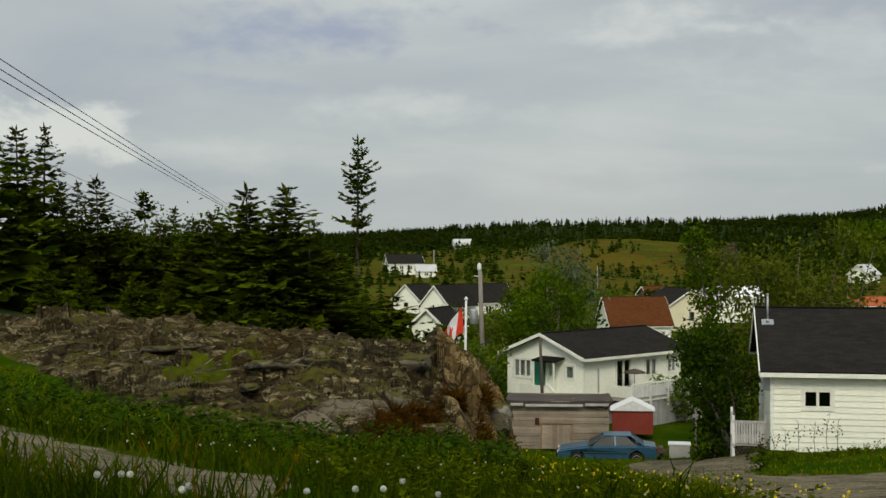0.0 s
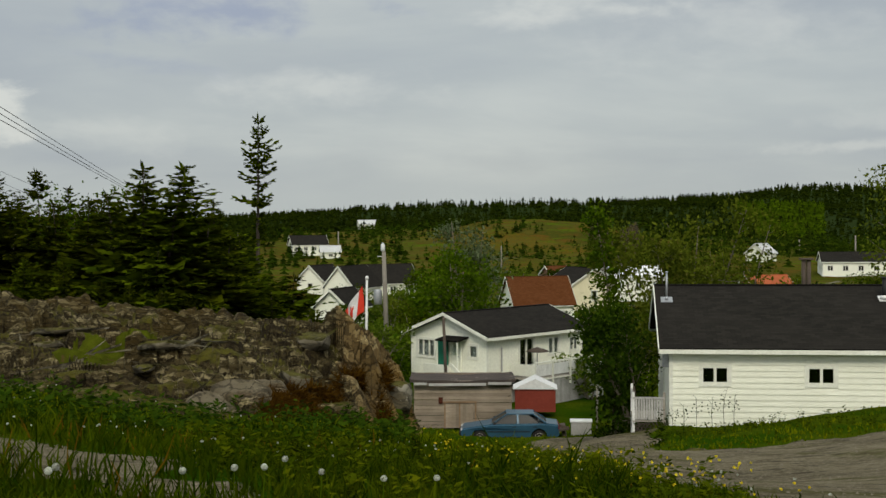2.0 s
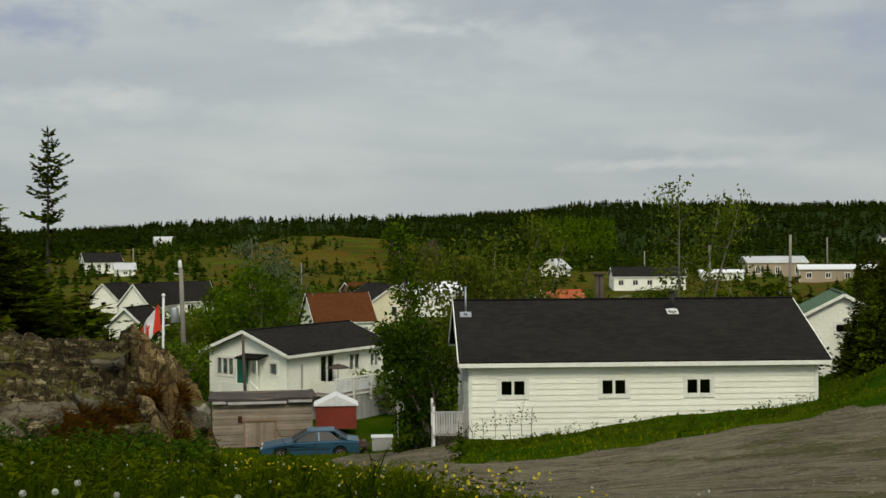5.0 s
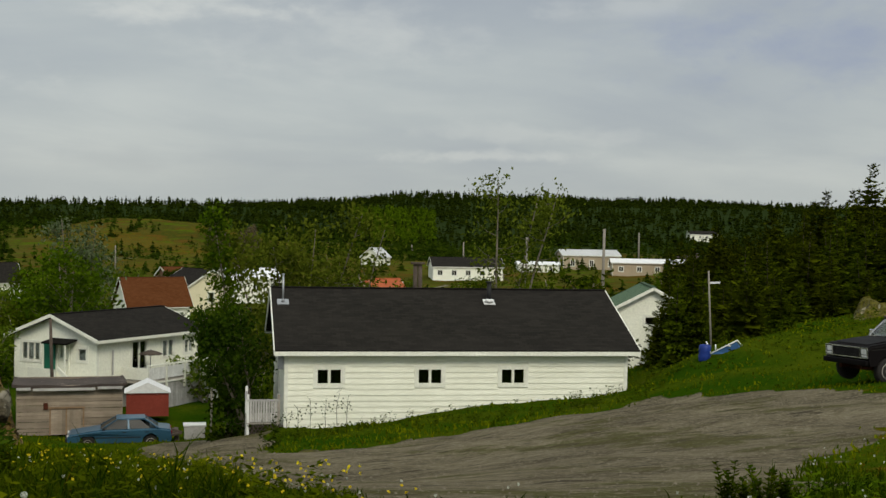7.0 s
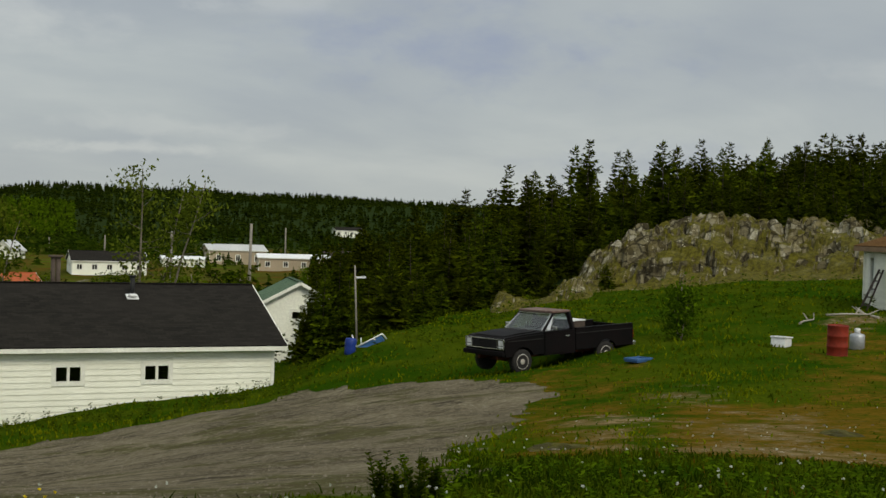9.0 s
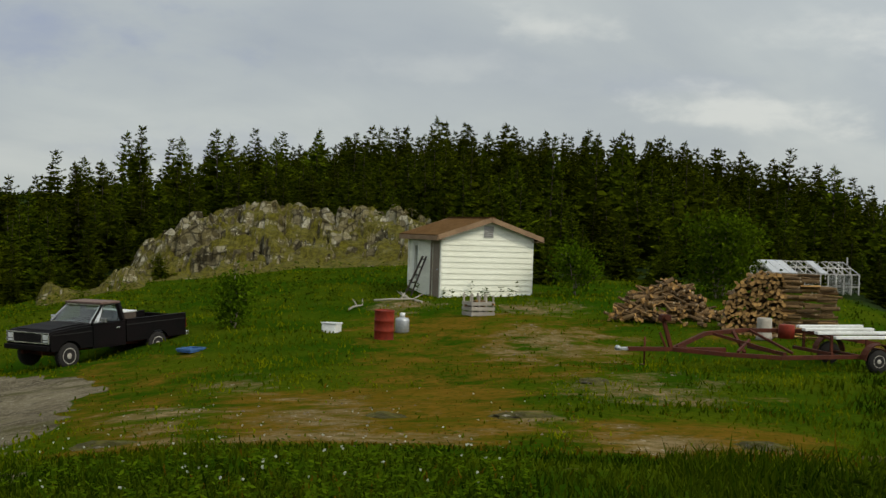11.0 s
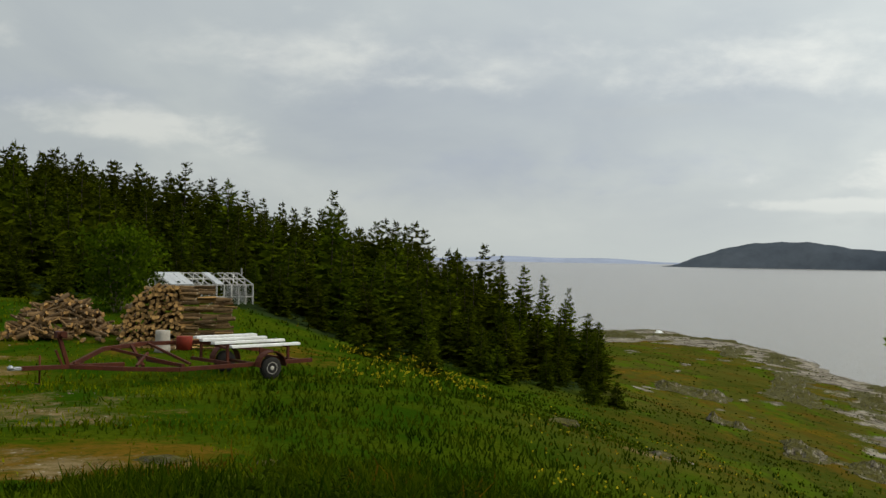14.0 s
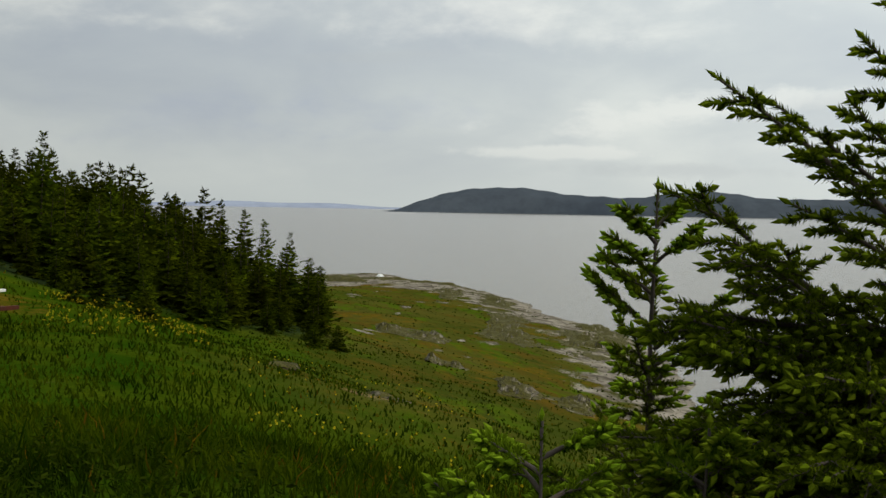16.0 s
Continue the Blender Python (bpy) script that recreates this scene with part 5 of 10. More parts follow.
def gable_house(name, m, L, D, H, rise, drop, label, walls, roof, over=0.35, openings=None, siding=None, course=0.2, trim=None, group="", faces=("front", "right", "back", "left"), lap=0.012):
    """A house with its ridge along x: walls with real openings, lapped boards, roof slabs, fascias and corner boards."""
    openings = openings or {}
    trim, boards = trim or M["trim"], M["trim"]
    ho = thing(name, m, label, "shed" if "shed" in name else "house", group)
    th = 0.15
    for side, (fm, length) in wall_faces(L, D).items():
        ops = openings.get(side, [])
        bm = bmesh.new()
        inset = th if side in ("right", "left") else 0.0
        zs = sorted({-drop, H, *[o[1] for o in ops], *[o[1] + o[3] for o in ops]})
        for z0, z1 in zip(zs, zs[1:]):
            for a, b in free_spans(length, z0, z1, ops):
                a, b = max(a, inset), min(b, length - inset)
                if b > a:
                    box(bm, ((a + b) / 2, th / 2, (z0 + z1) / 2), (b - a, th, z1 - z0))
        if side in ("right", "left"):
            prism(bm, [(0.01, H), (length - 0.01, H), (length / 2, H + rise - 0.01)], 0.0, th)
        bmesh.ops.remove_doubles(bm, verts=bm.verts, dist=0.0005)
        ob = part("wall", bm, walls, ho)
        ob.matrix_basis = fm
        if siding and side in faces:
            z, top = -drop, H + (rise if side in ("right", "left") else 0)
            while z < top - 0.06:
                z1 = min(z + course, top)
                for a, b in free_spans(length, z + 0.01, z1 - 0.01, [(o[0], o[1] - 0.09, o[2] + 0.18, o[3] + 0.18) for o in ops]):
                    if z1 > H:
                        k0, k1 = max(0.0, (z - H) / rise) * length / 2, min(0.98, (z1 - H) / rise) * length / 2
                        pts = [(max(a, k0), z), (min(b, length - k0), z), (min(b, length - k1), z1), (max(a, k1), z1)]
                    else:
                        pts = [(a, z), (b, z), (b, z1), (a, z1)]
                    if pts[1][0] - pts[0][0] < 0.05:
                        continue
                    bm = bmesh.new()
                    lo = [bm.verts.new((x, -(0.006 + (2 * lap if i < 2 else 0)), zz)) for i, (x, zz) in enumerate(pts)]
                    hi = [bm.verts.new((x, -0.002, zz)) for x, zz in pts]
                    bm.faces.new(lo)
                    for i in range(4):
                        bm.faces.new((lo[i], hi[i], hi[(i + 1) % 4], lo[(i + 1) % 4]))
                    bmesh.ops.recalc_face_normals(bm, faces=bm.faces)
                    part("siding_board", bm, siding, ob)
                z = z1
        # corner boards
        bm = bmesh.new()
        if side in ("front", "back"):
            bm.free()
            for x in (0.05, length - 0.05):
                bm = bmesh.new()
                box(bm, (x, -0.02, (H - drop) / 2), (0.12, 0.055, H + drop - 0.02))
                part("corner_board", bm, boards, ho).matrix_basis = fm
        else:
            bm.free()
        for o in ops:
            kind = o[4]
            if kind == "door":
                put_door(ho, fm, *o[:4], o[5], o[6], len(o) > 7)
            elif kind == "window":
                put_window(ho, fm, *o[:4], boards, o[5] if len(o) > 5 else 2, len(o) > 6)
    # dark floor inside closes the view through the windows
    bm = bmesh.new()
    box(bm, (L / 2, D / 2, -drop + 0.05), (L - 2 * th - 0.02, D - 2 * th - 0.02, 0.08))
    box(bm, (L / 2, D * 0.62, (H - drop) / 2), (L - 2 * th - 0.02, 0.06, H + drop - 0.3))
    part("inner_wall", bm, M["dark"], ho)
    # roof slabs with their own sheet coordinates for the shingle rows
    slope = math.hypot(D / 2, rise)
    run = slope * (1 + over / (D / 2))
    for sgn in (1, -1):
        bm = bmesh.new()
        uv = bm.loops.layers.uv.new("UVMap")
        y_e = -over if sgn == 1 else D + over
        z_e = H - rise * over / (D / 2)
        n = Vector((0, -rise * sgn, D / 2)).normalized()
        thick = 0.14
        low = [Vector((-over, y_e, z_e)), Vector((L + over, y_e, z_e))]
        high = [Vector((-over, D / 2, H + rise)), Vector((L + over, D / 2, H + rise))]
        top = [bm.verts.new(p + n * thick) for p in (*low, high[1], high[0])]
        bot = [bm.verts.new(p + n * 0.02) for p in (*low, high[1], high[0])]
        f = bm.faces.new(top)
        for loop, c in zip(f.loops, ((0, 0), (L + 2 * over, 0), (L + 2 * over, run), (0, run))):
            loop[uv].uv = c
        bm.faces.new(bot[::-1])
        for i in range(4):
            bm.faces.new((top[i], bot[i], bot[(i + 1) % 4], top[(i + 1) % 4]))
        bmesh.ops.recalc_face_normals(bm, faces=bm.faces)
        part("roof", bm, roof, ho)
        # eave fascia and the boards up the gable edges
        bm = bmesh.new()
        box(bm, (L / 2, y_e - 0.02 * sgn, z_e + 0.02), (L + 2 * over + 0.03, 0.035, 0.17), bevel=0.006)
        for x in (-over - 0.02, L + over + 0.02):
            beam(bm, (x, y_e, z_e + 0.05), (x, D / 2, H + rise + 0.06), 0.035, 0.17)
        part("fascia", bm, trim, ho)
        bm = bmesh.new()
        box(bm, (L / 2, (y_e + (0 if sgn == 1 else D)) / 2, z_e - 0.03), (L + 2 * over - 0.02, over, 0.02))
        part("soffit", bm, trim, ho)
    bm = bmesh.new()
    beam(bm, (-over, D / 2, H + rise + 0.14), (L + over, D / 2, H + rise + 0.14), 0.28, 0.04)
    part("ridge_cap", bm, roof, ho)
    return ho


# the long white cottage beside the drive
cottage_z = 7.16
cottage = gable_house("house", pose(10.9, 42.98, cottage_z, 0, 0, -11.37), 12.21, 8.28, 2.47, 1.76, 0.75, "long white clapboard cottage with a dark shingle roof",
                      M["siding"], M["roof_dark"], 0.36,
                      {"front": [(1.53, 1.2, 0.92, 0.6, "window"), (5.05, 1.2, 0.92, 0.6, "window"), (8.02, 1.2, 0.92, 0.6, "window")],
                       "left": [(4.6, 0.3, 0.9, 2.0, "door", M["wall_white"], "white painted side door")]},
                      M["siding"], 0.2, faces=("front", "left"))


def roof_z(y, H=2.47, D=8.28, rise=1.76):
    return H + rise * (1 - abs(y - D / 2) / (D / 2)) + 0.14


def roof_pipe(parent, x, y, h, r, material, flash, name, label):
    bm = bmesh.new()
    z = roof_z(y)
    tube(bm, [(x, y, z - 0.1), (x, y, z + h)], r, 12)
    tube(bm, [(x, y, z + h), (x, y, z + h + 0.05)], r * 1.5, 12)
    ob = part(name, bm, material, parent, label)
    bm = bmesh.new()
    turn = Matrix.Rotation(math.atan2(1.76, 4.14), 3, 'X')
    box(bm, (x, y, z + 0.02), (0.42, 0.42, 0.03), turn)
    lathe(bm, [(r * 2.2, 0), (r * 1.2, 0.12)], 12, c=(x, y, z + 0.02))
    part("flashing", bm, flash, ob)


roof_pipe(cottage, 0.05, 2.95, 1.0, 0.035, M["galvanised"], M["galvanised"], "mast", "grey service mast with a weatherhead")
roof_pipe(cottage, 7.75, 3.05, 0.75, 0.085, M["wire"], M["white_plastic"], "stovepipe", "black stovepipe with white flashing")
bm = bmesh.new()
for dx in (-0.09, 0.09):
    tube(bm, [(5.35 + dx, 5.2, 3.4), (5.35 + dx, 5.2, 5.25)], 0.085, 12)
box(bm, (5.35, 5.2, 5.29), (0.5, 0.32, 0.07), bevel=0.01)
part("chimney", bm, M["dark_wood"], cottage, "dark twin flue chimney with a flat cap")
bm = bmesh.new()
box(bm, (-0.12, 0.28, 1.95), (0.2, 0.3, 0.42), bevel=0.01)
tube(bm, [(-0.06, 0.2, 2.1), (-0.06, 0.2, 2.5)], 0.03, 8)
part("meter_box", bm, M["galvanised"], cottage, "grey electric meter box")

# small porch with a rail at the cottage's end
porch = thing("porch", pose(10.85, 43.1, cottage_z - 0.45, 0, 0, -11.37), "weathered porch with a slatted rail at the cottage end", "porch")
for k in range(10):
    bm = bmesh.new()
    box(bm, (-0.62, 0.25 + 0.24 * k, 0.30), (1.15, 0.22, 0.035))
    part("deck_board", bm, M["grey_wood"], porch)
for x, y in ((-1.15, 0.2), (-0.1, 0.2), (-1.15, 2.5)):
    bm = bmesh.new()
    box(bm, (x, y, 0.35), (0.09, 0.09, 1.9), bevel=0.01)
    part("post", bm, M["white_board"] if x < -1 else M["grey_wood"], porch)
for k in range(11):
    bm = bmesh.new()
    box(bm, (-1.05 + 0.09 * k, 0.17, 0.72), (0.07, 0.02, 0.72))
    part("slat", bm, M["bleached"], porch)
bm = bmesh.new()
box(bm, (-0.62, 0.17, 1.10), (1.1, 0.06, 0.07))
beam(bm, (-1.15, 0.2, 1.0), (-1.15, 2.5, 1.1), 0.06, 0.07)
part("rail", bm, M["bleached"], porch)
bm = bmesh.new()
for k in range(9):
    beam(bm, (-1.15 + 0.13 * k, 0.12, -0.15), (-1.15 + 0.13 * k + 0.3, 0.12, 0.25), 0.02, 0.03)
    beam(bm, (-1.15 + 0.13 * k + 0.3, 0.14, -0.15), (-1.15 + 0.13 * k, 0.14, 0.25), 0.02, 0.03)
part("lattice", bm, M["dark_wood"], porch, "dark diamond lattice skirt")

# the white bungalow below: ridge along x, gable towards the drive
bung_corner = Vector((7.37, 68.35, 0))
bung_z = 5.39
bungalow = gable_house("house", pose(bung_corner.x, bung_corner.y, bung_z, 0, 0, 42.2), 8.4, 5.65, 2.32, 1.04, 0.1, "white bungalow with a dark roof, green door and raised deck",
                       M["wall_white"], M["roof_dark"], 0.4,
                       {"left": [(1.15, 0.95, 1.35, 1.0, "window", 3, True), (4.7, 1.1, 0.62, 0.7, "window", 1, True),
                                 (3.35, 0.1, 0.75, 1.9, "door", M["wall_white"], "white door with glass", True)],
                        "front": [(3.35, 0.45, 1.25, 1.55, "window", 2), (5.75, 0.95, 1.0, 0.95, "window", 2, True), (7.6, 1.0, 0.8, 0.8, "window", 2, True)]},
                       None)
bm = bmesh.new()
box(bm, (4.2, 2.9, -1.15), (8.0, 5.1, 2.1))
part("foundation", bm, M["concrete"], bungalow, "grey concrete foundation")
bm = bmesh.new()
box(bm, (-0.16, 3.05, 1.1), (0.07, 0.75, 1.9), bevel=0.01)
part("shutter_door", bm, M["green_door"], bungalow, "open green storm door")
bm = bmesh.new()
prism(bm, [(-0.85, 1.98), (0.05, 2.16), (0.05, 2.24), (-0.88, 2.06)], 1.3, 3.0)
part("porch_roof", bm, M["roof_dark"], bungalow, "small dark porch roof")
bm = bmesh.new()
for y in (1.4, 2.9):
    box(bm, (-0.80, y, 0.7), (0.07, 0.07, 2.6))
box(bm, (-0.65, 2.6, 0.0), (1.25, 2.0, 0.12))
for k in range(5):
    box(bm, (-0.65, 1.45 - 0.28 * k, -0.1 - 0.2 * k), (1.1, 0.3, 0.05))
beam(bm, (-1.15, 1.6, 0.8), (-1.15, 0.3, -0.1), 0.08, 0.2)
box(bm, (-1.2, 2.6, 0.4), (0.05, 1.9, 0.7))
part("front_steps", bm, M["trim"], bungalow, "white painted steps and rail")
bm = bmesh.new()
for k in range(3):
    box(bm, (1.15 + 0.03 * k, -0.06, 1.0), (0.03, 0.05, 1.3))
part("downpipe", bm, M["concrete"], bungalow)
# side deck with solid rail
deck = thing("deck", pose(bung_corner.x, bung_corner.y, bung_z, 0, 0, 42.2), "raised white wooden deck along the bungalow wall", "deck")
bm = bmesh.new()
box(bm, (4.95, -0.95, -0.05), (6.2, 1.75, 0.12))
part("floor", bm, M["grey_wood"], deck)
for k in range(31):
    bm = bmesh.new()
    box(bm, (1.95 + 0.2 * k, -1.8, 0.42), (0.185, 0.03, 0.62))
    part("board", bm, M["white_board"], deck)
    bm = bmesh.new()
    box(bm, (1.95 + 0.2 * k, -1.78, -0.82), (0.185, 0.03, 1.4))
    part("skirt_board", bm, M["bleached"], deck)
for z, w in ((0.84, 0.09), (-0.08, 0.06)):
    bm = bmesh.new()
    box(bm, (4.95, -1.82, z), (6.3, w, 0.09), bevel=0.01)
    part("rail", bm, M["trim"], deck)
for x in (1.85, 3.4, 4.95, 6.5, 8.05):
    bm = bmesh.new()
    box(bm, (x, -1.83, 0.2), (0.1, 0.1, 1.4))
    part("post", bm, M["trim"], deck)
bm = bmesh.new()
box(bm, (1.86, -0.9, 0.42), (0.04, 1.7, 0.62))
part("end_panel", bm, M["trim"], deck)
umbrella = thing("patio_umbrella", pose(*(Matrix.Translation((bung_corner.x, bung_corner.y, bung_z)) @ Matrix.Rotation(radians(42.2), 4, 'Z') @ Vector((3.2, -0.9, 0.0)))), "open dark patio umbrella with a pale rim on the deck", "umbrella")
bm = bmesh.new()
tube(bm, [(0, 0, 0), (0, 0, 1.6)], 0.025, 8)
part("pole", bm, M["galvanised"], umbrella)
bm = bmesh.new()
lathe(bm, [(0.62, 1.34), (0.64, 1.32), (0.60, 1.38), (0.35, 1.48), (0.04, 1.56)], 8)
part("canopy", bm, M["dark_wood"], umbrella)

# weathered board shed in front of it
old_z = EYE_Z - 60.5 * math.tan(radians(9.25))
shed_old = thing("board_shed", pose(3.05, 60.35, old_z, 0, 0, -4.5), "old weathered board shed with a flat sagging felt roof", "shed")
for side, y in (("front", 0.0), ("back", 3.2)):
    for k in range(15):
        bm = bmesh.new()
        box(bm, (2.3, y, 0.08 + 0.15 * k), (4.6 - 0.02 * (k % 3), 0.03, 0.142), Matrix.Rotation(0.004 * ((k * 7) % 5 - 2), 3, 'Y'))
        part("board", bm, M["old_wood"], shed_old)
for x in (0.0, 4.6):
    for k in range(15):
        bm = bmesh.new()
        box(bm, (x, 1.6, 0.08 + 0.15 * k), (0.03, 3.2, 0.142))
        part("board", bm, M["old_wood"], shed_old)
bm = bmesh.new()
n = 12
rows = [[bm.verts.new((-0.2 + 5.0 * i / n, y, 2.36 - 0.10 * math.sin(math.pi * i / n) + (-0.10 if y > 1 else 0) + 0.03 * math.sin(5 * i))) for i in range(n + 1)] for y in (-0.25, 3.45)]
low = [[bm.verts.new(v.co - Vector((0, 0, 0.14))) for v in r] for r in rows]
for i in range(n):
    bm.faces.new((rows[0][i], rows[0][i + 1], rows[1][i + 1], rows[1][i]))
    bm.faces.new((low[0][i], low[1][i], low[1][i + 1], low[0][i + 1]))
    for r, q in ((rows[0], low[0]), (low[1], rows[1])):
        bm.faces.new((r[i], q[i], q[i + 1], r[i + 1]))
part("roof", bm, M["felt"], shed_old, "sagging dark felt roof with pale edge strips")
for x0, x1, z in ((0.0, 0.6, 2.14), (0.7, 3.4, 2.10), (3.5, 4.6, 2.14)):
    bm = bmesh.new()
    box(bm, ((x0 + x1) / 2, -0.29, z), (x1 - x0, 0.03, 0.12))
    part("edge_strip", bm, M["bleached"], shed_old)
for name, c, s in [("hatch_board", (1.55 + 0.165 * k, -0.035, 0.58), (0.158, 0.03, 1.12)) for k in range(8)] + [("hatch_rail", (x, -0.06, 0.6), (0.06, 0.03, 1.2)) for x in (1.45, 2.15, 2.9)] + [("hatch_rail", (2.15, -0.06, 1.24), (1.6, 0.03, 0.07))]:
    bm = bmesh.new()
    box(bm, c, s)
    part(name, bm, M["old_wood"] if name == "hatch_board" else M["fascia_brown"], shed_old)
bm = bmesh.new()
box(bm, (1.25, -0.05, 1.32), (0.2, 0.05, 0.3))
part("lamp_box", bm, M["rust"], shed_old, "small rusty box on the wall")

# small red garden shed with a white roof
gs_z = EYE_Z - 65 * math.tan(radians(8.5))
gs = thing("garden_shed", pose(8.35, 64.0, gs_z, 0, 0, -8), "small red metal garden shed with a white roof", "shed")
for c, s in (((1.0, 0, 0.6), (2.0, 0.04, 1.2)), ((1.0, 1.7, 0.6), (2.0, 0.04, 1.2)), ((0.0, 0.85, 0.6), (0.04, 1.66, 1.2)), ((2.0, 0.85, 0.6), (0.04, 1.66, 1.2))):
    bm = bmesh.new()
    box(bm, c, s)
    panel = part("panel", bm, M["red_metal"], gs)
    for k in range(9):
        if s[1] < 0.1 and c[1] < 1:
            bm = bmesh.new()
            box(bm, (0.12 + 0.22 * k, c[1] - 0.03, 0.6), (0.05, 0.03, 1.18))
            part("rib", bm, M["red_metal"], panel)
bm = bmesh.new()
prism(bm, [(-0.12, 1.16), (2.12, 1.16), (1.0, 1.68)], -0.12, 1.85)
part("roof", bm, M["roof_white"], gs, "white ribbed metal roof")


# the white shed in the yard, its door side turned away
yard_z = land_at(38.0, 24.0) - 0.05
yard_shed = gable_house("yard_shed", pose(39.46, 27.78, yard_z, 0, 0, 236), 3.2, 3.5, 2.2, 0.56, 0.3, "white clapboard shed with a brown shingle roof in the yard",
                        M["siding"], M["roof_brown"], 0.28,
                        {"front": [(2.62, 0.02, 0.66, 1.92, "door", M["old_wood"], "plain weathered grey door"), (0.75, 0.5, 0.45, 1.4, "window", 1)]},
                        M["siding"], 0.2, M["fascia_brown"], faces=("front", "right"))


# village houses below and beyond
def village_house(b, d, z, L, D, H, rise, turn, walls, roof, label, windows=2, name="house"):
    p = polar(b, d)
    front = [(L * (k + 0.5) / windows, H * 0.42, min(1.0, L / windows * 0.45), H * 0.34, "window", 2) for k in range(windows)]
    side = [(D * 0.5, H * 0.42, min(0.9, D * 0.3), H * 0.34, "window", 1)]
    c = Matrix.Translation((p.x, p.y, z)) @ Matrix.Rotation(radians(turn), 4, 'Z') @ Matrix.Translation((-L / 2, -D / 2, 0))
    return gable_house(name, c, L, D, H, rise, 2.5, label, walls, roof, 0.3, {"front": front, "left": side, "right": side}, None, group="village houses")


W, Y = M["wall_white"], M["wall_yellow"]
village_house(-1.7, 330, 5.2, 9.0, 7, 2.6, 2.2, 12, W, M["roof_dark"], "white hillside house with a dark roof", 4)
village_house(-0.72, 318, 4.1, 4.6, 5, 2.1, 1.4, 5, W, M["roof_pale"], "small white house with a pale roof", 1)
village_house(-1.15, 196, 2.8, 6.2, 4.4, 2.3, 2.0, 60, W, M["roof_dark"], "white steep-gabled house with a dark roof", 2)
village_house(0.25, 178, 2.4, 7.0, 4.6, 2.6, 2.6, 58, W, M["roof_dark"], "tall white house with a black steep roof", 2)
village_house(1.75, 188, 2.4, 7.4, 5.4, 2.6, 2.4, 20, W, M["roof_dark"], "white house with a broad grey roof", 3)
village_house(-0.25, 104, 5.0, 3.6, 2.8, 2.2, 1.2, 62, W, M["roof_dark"], "small white house half hidden by the outcrop", 1)
village_house(8.45, 150, 1.0, 7.0, 6.2, 3.3, 2.9, 8, W, M["roof_red"], "white house with a steep red-brown roof", 3)
village_house(10.4, 172, 1.6, 6.5, 6.6, 3.9, 1.9, 112, Y, M["roof_dark"], "cream-yellow house among trees", 3)
village_house(9.3, 205, 3.6, 3.4, 3.4, 1.6, 1.2, 20, M["wall_brown"], M["roof_red"], "small brown hut with white trim", 1)
village_house(12.6, 190, 2.6, 8.0, 6.0, 3.0, 1.3, 10, W, M["roof_white"], "white low house behind leafy trees", 3)
village_house(18.2, 300, 2.6, 4.6, 5.0, 3.4, 2.0, 40, W, M["roof_pale"], "tall white house on the valley floor", 2)
village_house(19.35, 410, 1.2, 3.6, 3.4, 1.6, 0.5, 10, W, M["roof_white"], "small white flat-roofed outbuilding in the valley", 1)
village_house(19.7, 405, 0.6, 9.0, 4.0, 1.2, 0.3, 14, W, M["roof_white"], "long low white outbuilding", 3)
village_house(22.2, 262, 2.4, 14.2, 8.0, 3.0, 1.7, -14, W, M["roof_dark"], "long white building with a dark low roof", 5)
village_house(25.4, 290, 2.6, 9.0, 8.0, 2.6, 0.5, -20, W, M["roof_white"], "white flat store building", 3)
village_house(27.6, 312, 2.6, 13.5, 12.0, 4.4, 1.2, -18, M["wall_beige"], M["roof_pale"], "beige warehouse with a pale metal roof", 3, "warehouse")
village_house(30.2, 285, 3.0, 15.5, 10.0, 3.2, 0.7, -26, M["wall_beige"], M["roof_white"], "long beige warehouse with a white roof", 4, "warehouse")
village_house(32.55, 600, 8.0, 12.4, 8.0, 3.1, 1.4, -20, W, M["roof_dark"], "white house on the far wooded slope", 4)
village_house(30.25, 74, 8.0, 5.6, 4.2, 1.5, 1.1, 66, W, M["roof_green"], "white house with a faded green roof", 2)
village_house(18.4, 200, 2.9, 6.2, 4.0, 1.2, 1.1, 5, M["orange"], M["orange"], "low orange-painted hut beyond the cottage", 1, "hut")
village_house(1.0, 560, 9.2, 9.0, 7.0, 2.8, 1.8, 10, W, M["roof_pale"], "far white house on the skyline", 3)

# brown spoil heaps by the warehouses
for b, d, w, l, h, k in ((32.2, 330, 7.5, 5, 4.2, 1), (33.3, 335, 6.5, 5, 3.6, 2)):
    bm = bmesh.new()
    bmesh.ops.create_icosphere(bm, subdivisions=4, radius=1.0)
    for v in bm.verts:
        s = 1 + 0.25 * noise.fractal(v.co * 1.5 + Vector((k * 5, 0, 0)), 0.8, 2, 4)
        v.co = Vector((v.co.x * w * s, v.co.y * l * s, max(-0.2, v.co.z) * h * s))
    p = on_land(b, d, 0.2)
    whole("spoil_heap", bm, M["felt"], pose(p.x, p.y, p.z, 0, 0, 20 * k), "brown heap of earth beside the warehouses", "heap", "spoil heaps", smooth=True)
